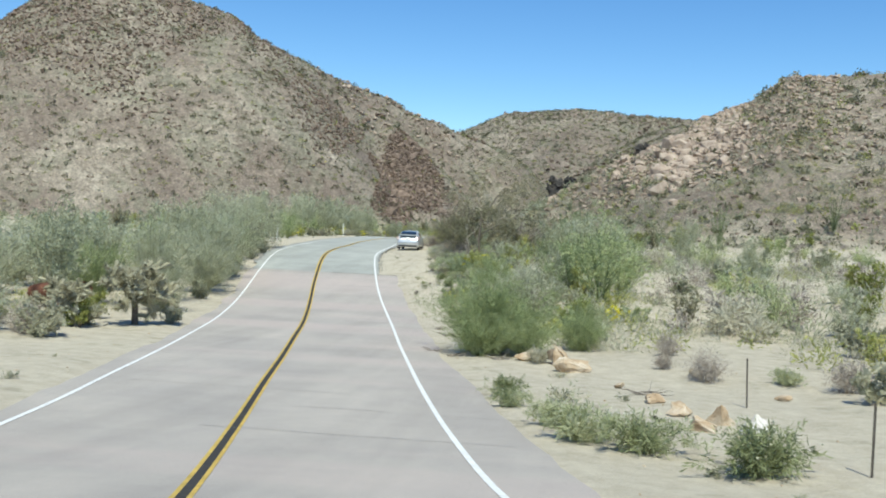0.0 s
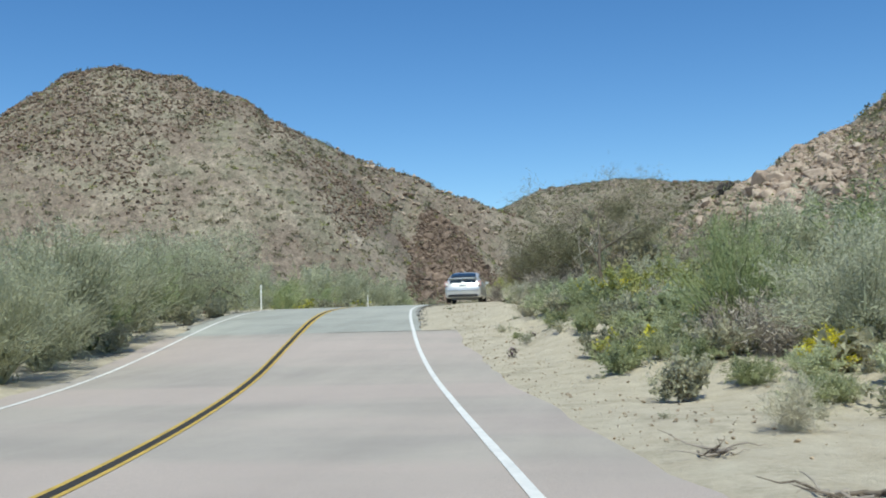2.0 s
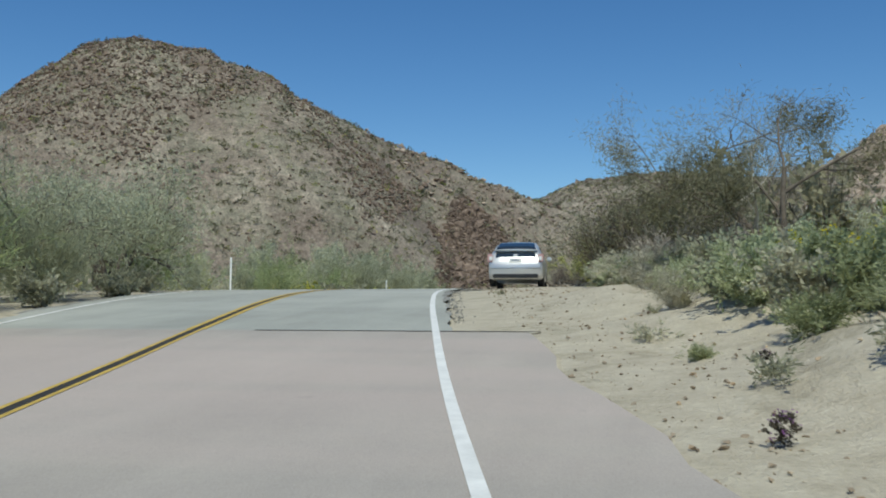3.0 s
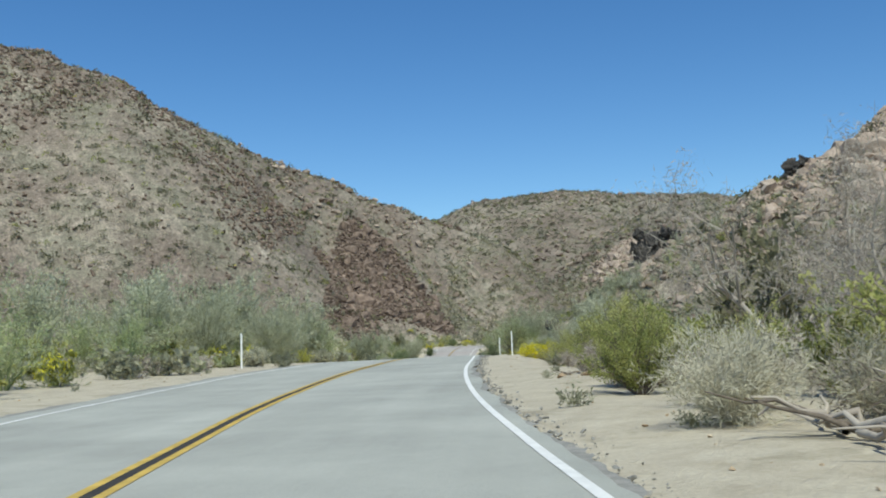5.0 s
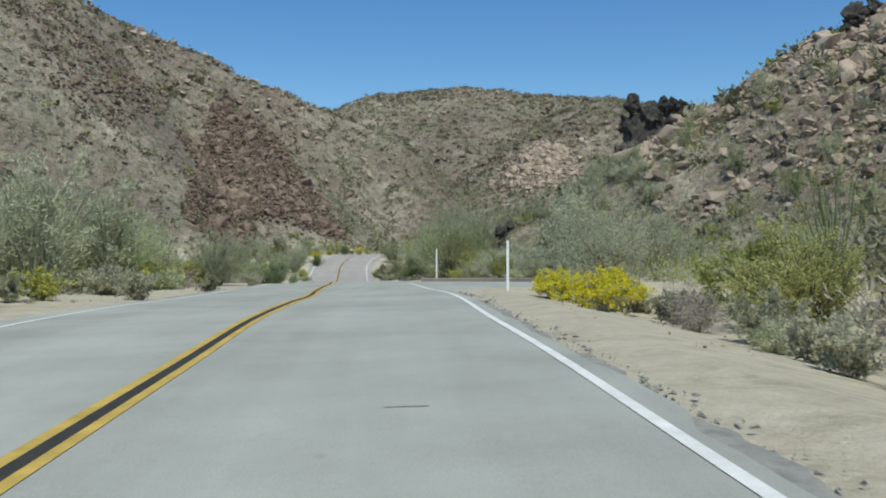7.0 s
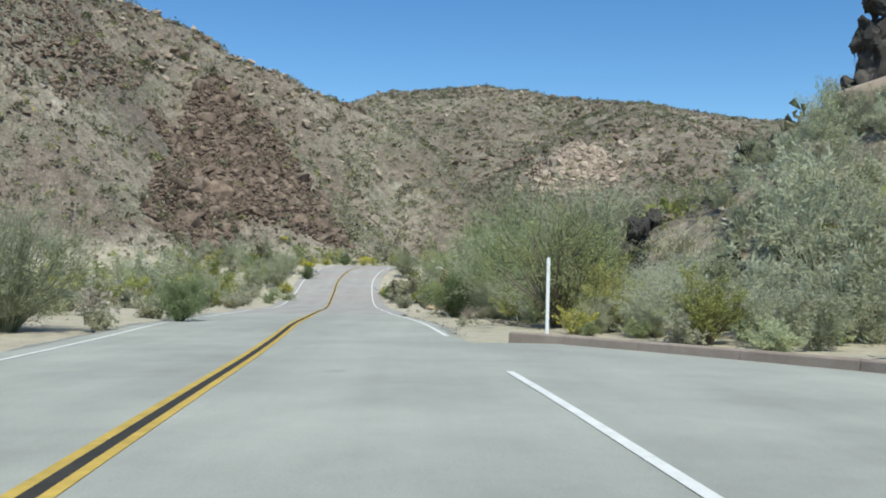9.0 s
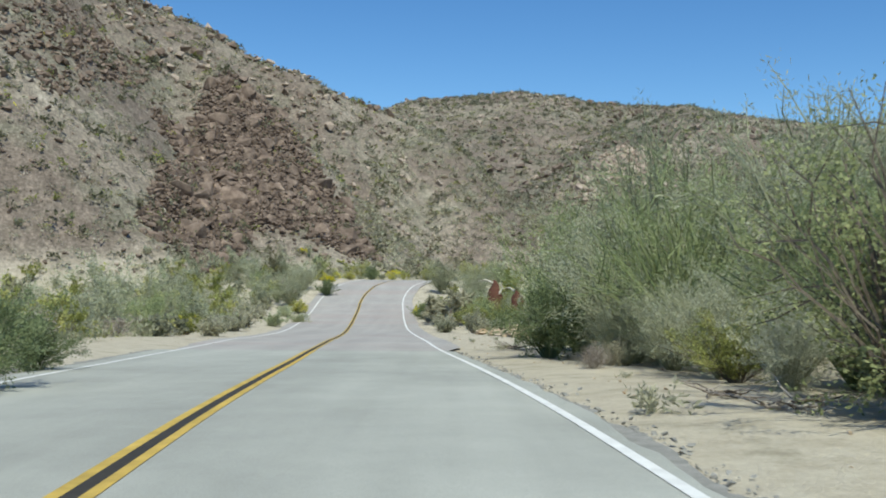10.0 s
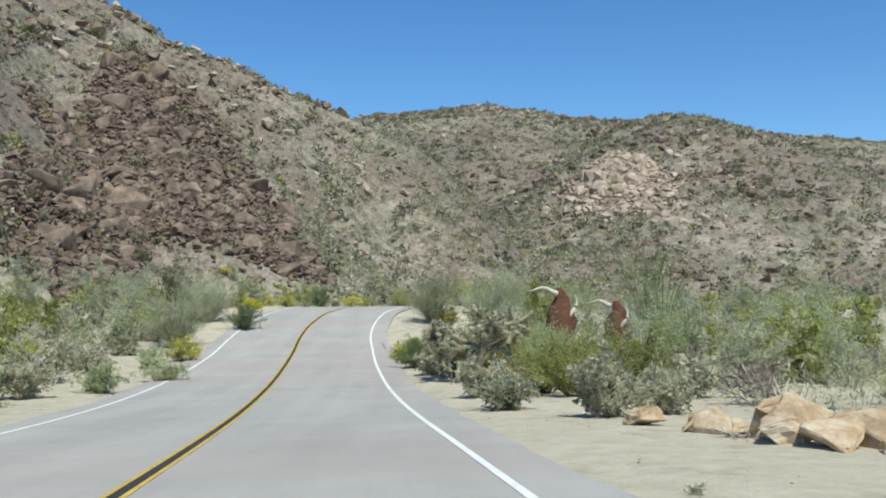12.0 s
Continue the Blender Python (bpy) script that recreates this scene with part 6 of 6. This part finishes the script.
def parked_car():
    root = tagged(new("car"), "silver five-door hatchback parked on the sandy shoulder", "car")
    bm = bmesh.new()
    loft(bm, [car_ring(s) for s in CAR])
    body = part("body", bm, SILVER, root)
    body.data.polygons.foreach_set("use_smooth", [True] * len(body.data.polygons))
    rows = []
    for y in (0.30, 0.45, 0.65, 0.92, 1.15):
        s = car_at(y)
        rows.append([(x * s[4] * 0.9, y, s[5] + 0.016 - 0.022 * abs(x) ** 4) for x in (-1, -0.6, 0, 0.6, 1)])
    part("rear_window", panel(rows, (0, -0.006, 0.006)), GLASS, root, "dark sloping rear window")
    rows = [[(x * 0.62, 0.085, 0.87 - 0.02 * abs(x)) for x in (-1, -0.5, 0, 0.5, 1)], [(x * 0.62, 0.10, 0.985 - 0.02 * abs(x)) for x in (-1, -0.5, 0, 0.5, 1)], [(x * 0.60, 0.175, 1.065 - 0.02 * abs(x)) for x in (-1, -0.5, 0, 0.5, 1)]]
    part("lower_rear_window", panel(rows, (0, -0.012, 0.01)), GLASS, root, "dark upright window under the spoiler")
    part("spoiler", rounded(-0.68, 0.68, 0.12, 0.34, 1.10, 1.145, 0.018), SILVER, root)
    for sx in (-1, 1):
        lamp = part("tail_lamp", rounded(sx * 0.79 - 0.085, sx * 0.79 + 0.075, 0.0, 0.16, 0.74, 1.0, 0.03), REDLENS, root, "red tail lamp")
        part("reverse_lens", rounded(sx * 0.77 - 0.05, sx * 0.77 + 0.05, -0.014, 0.02, 0.79, 0.92, 0.012), CLEARLENS, lamp, "clear lens")
        rows = []
        for y in (0.95, 1.5, 2.1, 2.7, 3.05):
            s = car_at(y)
            lo, hi = s[1] * 0.975 + 0.004, s[4] * 1.04 + 0.006
            t0, t1 = 0.12, 0.85
            rows.append([(sx * (lo + (hi - lo) * t), y, s[3] + (s[5] - 0.07 - s[3]) * t) for t in (t0, 0.5, t1)])
        part("side_window", panel(rows, (sx * 0.006, 0, 0.002)), GLASS, root, "dark side window")
        part("mirror", rounded(sx * 0.98 - 0.1, sx * 0.98 + 0.08, 2.62, 2.78, 0.93, 1.06, 0.035), SILVER, root)
        for wy in (0.82, 3.52):
            bm = bmesh.new()
            prof = [(0.10, 0.19), (0.10, 0.28), (0.085, 0.315), (-0.085, 0.315), (-0.10, 0.28), (-0.10, 0.19)]
            rings = []
            for k in range(20):
                a = k * math.pi / 10
                rings.append([bm.verts.new((sx * 0.76 + px, wy + r * math.cos(a), 0.315 + r * math.sin(a))) for px, r in prof])
            for k in range(20):
                p, q = rings[k], rings[(k + 1) % 20]
                for i in range(6):
                    bm.faces.new((p[i], p[(i + 1) % 6], q[(i + 1) % 6], q[i]))
            bmesh.ops.recalc_face_normals(bm, faces=bm.faces)
            wheel = part("wheel", bm, TYRE, root, "black rubber tyre")
            bm = bmesh.new()
            bmesh.ops.create_cone(bm, cap_ends=True, segments=20, radius1=0.195, radius2=0.17, depth=0.17, matrix=Matrix.Translation((sx * 0.76, wy, 0.315)) @ Matrix.Rotation(math.pi / 2, 4, 'Y'))
            part("rim", bm, RIM, wheel, "alloy rim")
    part("bumper_skirt", rounded(-0.72, 0.72, -0.012, 0.12, 0.25, 0.40, 0.03), CARBLACK, root, "black lower bumper")
    plate = part("number_plate", rounded(-0.2, 0.2, -0.004, 0.03, 0.72, 0.87, 0.006), PLATE, root, "white plate with plain bars")
    for k in range(5):
        bm = bmesh.new()
        box(bm, -0.12 + k * 0.05, -0.085 + k * 0.05, -0.008, -0.004, 0.77, 0.83)
        part("plate_bar", bm, GREYBAR, plate)
    part("badge", rounded(-0.07, 0.07, 0.06, 0.085, 0.93, 0.99, 0.012), CLEARLENS, root, "plain chrome badge")
    part("roof_fin", rounded(-0.02, 0.02, 1.2, 1.36, 1.43, 1.52, 0.012), SILVER, root)
    return root


car = parked_car()
car.matrix_basis = Matrix.LocRotScale((-11.45, 70.4, gz(-11.5, 72.3) + 0.01), Euler((0, 0, radians(3))), (0.97, 0.97, 0.97))

# ---------------------------------------------------------------- trees, cactus, deadwood


def branching(rg, start, aim, length, radius, depth, spread, bend, out, kids=3, taper=0.62):
    """Grows one limb and the limbs that fork from it."""
    k = 5
    d = np.array(aim, float) / np.linalg.norm(aim)
    p, pts = np.array(start, float), [np.array(start, float)]
    for _ in range(k - 1):
        d = d + rg.normal(scale=bend, size=3) + np.array([0, 0, 0.04])
        d /= np.linalg.norm(d)
        p = p + d * length / (k - 1)
        pts.append(p)
    out.append((np.array(pts), radius, radius * taper, depth))
    if depth == 0:
        return
    for i in range(kids):
        t = 0.45 + 0.55 * (i + rg.uniform(0, 0.8)) / kids
        j = min(int(t * (k - 1)), k - 2)
        q = pts[j] + (pts[j + 1] - pts[j]) * (t * (k - 1) - j)
        nd = d + rg.normal(scale=spread, size=3)
        nd[2] = nd[2] * 0.8 + 0.1
        branching(rg, q, nd, length * rg.uniform(0.55, 0.8), radius * taper * rg.uniform(0.6, 0.9), depth - 1, spread, bend, out, kids, taper)


def tree(name, label, seed, h, spread, barkmat, leafmat=None, leaves=0, leaf=(0.1, 0.03), depth=4, kids=3, trunks=1, clump=0.25, radius=0.07, tips=1, share=1.0):
    rg = np.random.default_rng(seed)
    root = new(name)
    limbs = []
    for k in range(trunks):
        a = k * 2.4 + rg.uniform(0, 1)
        aim = (math.cos(a) * 0.45 * (trunks > 1), math.sin(a) * 0.45 * (trunks > 1), 1.0)
        branching(rg, (0.05 * k, 0, -0.1), aim, h * 0.42, radius * h / 4, depth, spread, 0.14, limbs, kids)
    for lo, hi, nm in ((depth, depth, "trunk"), (depth - 1, depth - 1, "limb"), (0, depth - 2, "twigwork")):
        sel = [q for q in limbs if lo <= q[3] <= hi]
        if not sel:
            continue
        if nm == "twigwork":
            v, f = tubes(np.array([q[0] for q in sel]), np.array([np.linspace(q[1], q[2], 5) for q in sel]))
            tagged(mesh_object(nm, v, f, barkmat, root), kind="stuff")
        else:
            for q in sel:
                v, f = tubes(q[0][None], np.linspace(q[1], q[2], 5)[None], 7)
                mesh_object(nm, v, f, barkmat, root, True)
    if leaves:
        ends = [q for q in limbs if q[3] < tips]
        ends = [ends[i] for i in rg.permutation(len(ends))[: max(1, int(len(ends) * share))]]
        pick = rg.integers(0, len(ends), leaves)
        t = rg.uniform(0, 1, leaves)
        pos = np.array([ends[i][0][int(u * 4)] for i, u in zip(pick, t)]) + rg.normal(scale=clump, size=(leaves, 3))
        v, f = leaf_cards(rg, pos, rg.normal(size=(leaves, 3)) + np.array([0, 0, -0.3]), *leaf)
        tagged(mesh_object("foliage", v, f, leafmat, root), kind="stuff")
    return tagged(root, label, "tree")


t1 = tree("bare_tree", "nearly leafless grey tree with dark clumps among thin twigs", 3, 6.0, 0.62, BARK, BROWNGREEN, 11000, (0.17, 0.015), depth=5, kids=3, trunks=2, clump=0.16, tips=3, share=0.85, radius=0.06)
t1.matrix_basis = place(-6.2, 72.5, 215, 1.2)
t2 = tree("clumped_tree", "forked tree with pale limbs carrying hanging olive-brown clumps", 8, 4.7, 0.55, BARK, BROWNGREEN, 12000, (0.15, 0.015), depth=3, kids=3, trunks=2, clump=0.19, tips=1, share=0.38, radius=0.06)
t2.matrix_basis = place(-5.3, 60.4, 10, 1.0)
t3 = tree("bleached_tree", "bleached bare forked tree among shrubs", 12, 3.5, 0.5, PALEBARK, depth=2, kids=2, trunks=2, radius=0.045)
t3.matrix_basis = place(-5.9, 60.0, 100, 1.0)
t4 = tree("wispy_tree", "tall wispy grey tree with sparse brown clumps", 15, 6.4, 0.5, DRY, DRY, 5200, (0.18, 0.014), depth=4, kids=3, trunks=2, clump=0.16, tips=2, share=0.7, radius=0.05)
t4.matrix_basis = place(-8.4, 91.5, 0, 1.0)
t5 = tree("wispy_tree", "grey wispy tree with fine bare twigs", 17, 5.0, 0.5, DRY, DRY, 5000, (0.22, 0.012), depth=4, kids=3, trunks=3, clump=0.18, tips=2, radius=0.08)
t5.matrix_basis = place(-7.0, 98.0, 0, 1.0)
for x, y, s, a in ((-8.6, 84.5, 0.8, 70), (-6.2, 104.0, 0.8, 150), (-3.0, 67.0, 0.9, 200)):
    copy_thing(t5, place(x, y, a, s))
t6 = tree("desert_tree", "rounded green-grey desert tree with a dark trunk", 23, 4.2, 0.7, BARK, SMOKE, 9000, (0.16, 0.026), depth=4, kids=3, trunks=3, clump=0.30, tips=2)
t6.matrix_basis = place(-6.6, 153.5, 0, 1.0)
for x, y, s, a in ((-22.3, 66.0, 1.1, 33), (-24.6, 70.0, 1.2, 200), (-21.4, 61.4, 1.0, 280), (-26.6, 72.5, 1.2, 90), (-20.4, 56.0, 0.9, 150), (-19.6, 50.0, 0.85, 10), (-14.6, 170.6, 1.15, 120), (-9.8, 168.0, 0.9, 20), (-10.8, 131.0, 0.75, 200), (-8.0, 136.0, 0.8, 80)):
    copy_thing(t6, place(x, y, a, s))


def ocotillo(seed, h):
    rg = np.random.default_rng(seed)
    root = new("ocotillo")
    n = 18
    az, out = rg.uniform(0, 6.28, n), rg.uniform(0.12, 0.5, n) * h * 0.8
    ln = h * rg.uniform(0.7, 1.05, n)
    vs = None
    paths = []
    for i in range(n):
        t = np.linspace(0, 1, 7)[:, None]
        d = np.array([math.cos(az[i]), math.sin(az[i]), 0])
        p = d * out[i] * t ** 1.3 + np.array([0, 0, ln[i]]) * t + rg.normal(scale=0.03, size=(7, 3)) * t
        paths.append(p)
        v, f = tubes(p[None], (0.026 * (1.1 - t[:, 0] * 0.7))[None], 5)
        mesh_object("wand", v, f, OCO, root, True)
    paths = np.array(paths)
    m = 2200
    w, u = rg.integers(0, n, m), rg.uniform(0.12, 0.999, m)
    j = (u * 6).astype(int)
    pos = paths[w, j] + (paths[w, j + 1] - paths[w, j]) * (u * 6 - j)[:, None]
    v, f = leaf_cards(rg, pos, rg.normal(size=(m, 3)), 0.06, 0.026)
    tagged(mesh_object("foliage", v, f, VIVID, root), kind="stuff")
    return tagged(root, "many-stemmed upright ocotillo with long thorny wands", "cactus", "ocotillos on the slope")


oc = ocotillo(2, 3.4)
oc.matrix_basis = place(-6.5, 124.6, 0, 1.1)
for x, y, s, a in ((1.5, 79.0, 1.0, 50), (0.4, 66.2, 1.05, 130), (17.4, 109.5, 1.4, 200), (9.0, 92.0, 0.9, 10), (-9.3, 219.5, 1.25, 260), (-8.3, 220.6, 1.1, 100), (2.3, 107.5, 1.3, 300), (31.3, 115.3, 1.4, 20), (3.0, 133.0, 0.9, 70)):
    copy_thing(oc, place(x, y, a, s))


def cholla(seed, h):
    """Jointed cactus: chains of short swollen joints, furred with straw spines."""
    rg = np.random.default_rng(seed)
    root = new("cholla_cactus")
    limbs = []
    branching(rg, (0, 0, -0.05), (0.1, 0, 1), h * 0.40, 0.085, 3, 1.0, 0.15, limbs, 5, 0.86)
    tr = [q for q in limbs if q[3] == 3][0]
    v, f = tubes(tr[0][None], np.linspace(0.09, 0.06, 5)[None], 8)
    mesh_object("trunk", v, f, BARK, root, True)
    pos, ax = [], []
    for q in limbs:
        if q[3] == 3:
            continue
        t = np.linspace(0, 1, 9)
        p = np.stack([np.interp(t, np.linspace(0, 1, 5), q[0][:, c]) for c in range(3)], 1)
        rad = 0.038 + 0.016 * np.abs(np.sin(t * math.pi * 3))
        v, f = tubes(p[None], rad[None], 6)
        mesh_object("joint", v, f, CHOLLA, root, True)
        n = 110
        u = rg.integers(0, 9, n)
        d = rg.normal(size=(n, 3))
        d /= np.linalg.norm(d, axis=1, keepdims=True)
        pos.append(p[u] + d * 0.045)
        ax.append(d)
    v, f = leaf_cards(rg, np.concatenate(pos), np.concatenate(ax), 0.07, 0.016)
    tagged(mesh_object("spine_coat", v, f, CHOLLA, root), kind="stuff")
    return tagged(root, "bushy pale cholla cactus with a dark trunk", "cactus", "cholla cactus")


ch = cholla(4, 2.1)
ch.matrix_basis = place(-14.7, 31.7, 0, 1.5)
for x, y, s, a in ((-18.4, 205.0, 1.0, 90), (-18.9, 206.8, 0.8, 200), (-15.9, 28.4, 0.7, 140)):
    copy_thing(ch, place(x, y, a, s))


def stump(seed, h, name_label):
    """Plain stand-in for something brown and horned: a tapering mass, two pale curves."""
    rg = np.random.default_rng(seed)
    root = new("broken_stump")
    t = np.linspace(0, 1, 9)
    p = np.stack([0.25 * t ** 2 - 0.35 * np.clip(t - 0.8, 0, 1) * 5 * 0.5, 0.05 * t, t * h], 1)
    v, f = tubes(p[None], (np.array([0.62, 0.60, 0.56, 0.52, 0.50, 0.46, 0.38, 0.25, 0.06]) * h / 2.6)[None], 9)
    v = v + 0.16 * np.stack([fbm(v[:, 2] * 3, v[:, 0] * 4, 3, 71), fbm(v[:, 2] * 3, v[:, 1] * 4, 3, 72), 0 * v[:, 0]], 1)
    mesh_object("trunk", v, f, RUST, root, True)
    tt = np.linspace(0, 1, 9)
    for kind in (0, 1):
        if kind == 0:
            b = np.stack([-0.05 - 0.95 * tt, -0.2 + 0.0 * tt, h * 0.93 + 0.30 * tt + 0.18 * np.sin(tt * 5) * tt], 1)
        else:
            b = np.stack([0.30 + 0.28 * np.sin(tt * 2.4), -0.25 + 0.0 * tt, h * 0.66 + 0.72 * tt], 1)
        v, f = tubes(b[None], (0.085 * (1.15 - tt))[None], 7)
        mesh_object("branch", v, f, PALEBARK, root, True)
    return tagged(root, name_label, "stump", "broken stumps")


st = stump(3, 2.75, "reddish brown tapering shape with two pale horn-like curves")
st.matrix_basis = place(-15.4, 208.3, 0, 1.0)
copy_thing(st, place(-14.1, 205.8, -35, 0.85))


def fallen_trunk(label):
    root = new("fallen_trunk")
    t = np.linspace(0, 1, 9)
    p = np.stack([-0.95 + 1.9 * t, 0.1 * np.sin(t * 4), 0.45 + 0.18 * t], 1)
    v, f = tubes(p[None], (0.22 + 0.05 * np.sin(t * 7))[None], 9)
    v = v + 0.08 * np.stack([0 * v[:, 0], fbm(v[:, 0] * 3, v[:, 2] * 4, 3, 75), fbm(v[:, 0] * 3, v[:, 1] * 4, 3, 76)], 1)
    mesh_object("trunk", v, f, RUST, root, True)
    for x in (-0.6, 0.55):
        q = np.stack([x + 0.1 * t, 0.1 * t, 0.5 - 0.65 * t], 1)
        v, f = tubes(q[None], (0.09 - 0.04 * t)[None], 6)
        mesh_object("limb", v, f, RUST, root, True)
    return tagged(root, label, "fallen trunk")


fallen_trunk("rusty brown fallen trunk propped among grey bushes").matrix_basis = place(-18.6, 33.6, -12, 1.35)


def deadwood(seed, label):
    rg = np.random.default_rng(seed)
    root = new("deadwood_heap")
    for k in range(14):
        t = np.linspace(0, 1, 6)[:, None]
        a = rg.uniform(0, 6.28)
        d = np.array([math.cos(a), math.sin(a), rg.uniform(0.0, 0.35)])
        p = rg.normal(scale=0.15, size=3) * np.array([1, 1, 0.2]) + d * rg.uniform(0.5, 1.1) * t + rg.normal(scale=0.03, size=(6, 3))
        p[:, 2] = np.abs(p[:, 2]) + 0.02
        v, f = tubes(p[None], (0.022 * (1.2 - t[:, 0]))[None], 5)
        mesh_object("stick", v, f, DRY if k % 3 else BARK, root, True)
    return tagged(root, label, "deadwood", "heaps of dead sticks")


dw = deadwood(5, "tangled heap of dead grey sticks on sand")
dw.matrix_basis = place(-17.0, 172.3, 0, 0.9)
for x, y, s, a in ((-15.6, 155.2, 0.8, 90), (-11.2, 79.4, 1.9, 30), (-10.4, 78.2, 1.7, 120), (-15.5, 26.6, 0.8, 10), (2.0, 21.3, 0.7, 77), (-16.2, 190.0, 0.6, 33), (-2.9, 27.5, 0.6, 130), (-3.7, 28.6, 0.6, 20), (-1.6, 26.9, 0.6, 70), (-13.2, 93.8, 0.6, 200), (-16.0, 156.3, 0.7, 10), (-3.8, 33.2, 0.7, 50), (-4.4, 35.4, 0.5, 150)):
    copy_thing(dw, place(x, y, a, s))
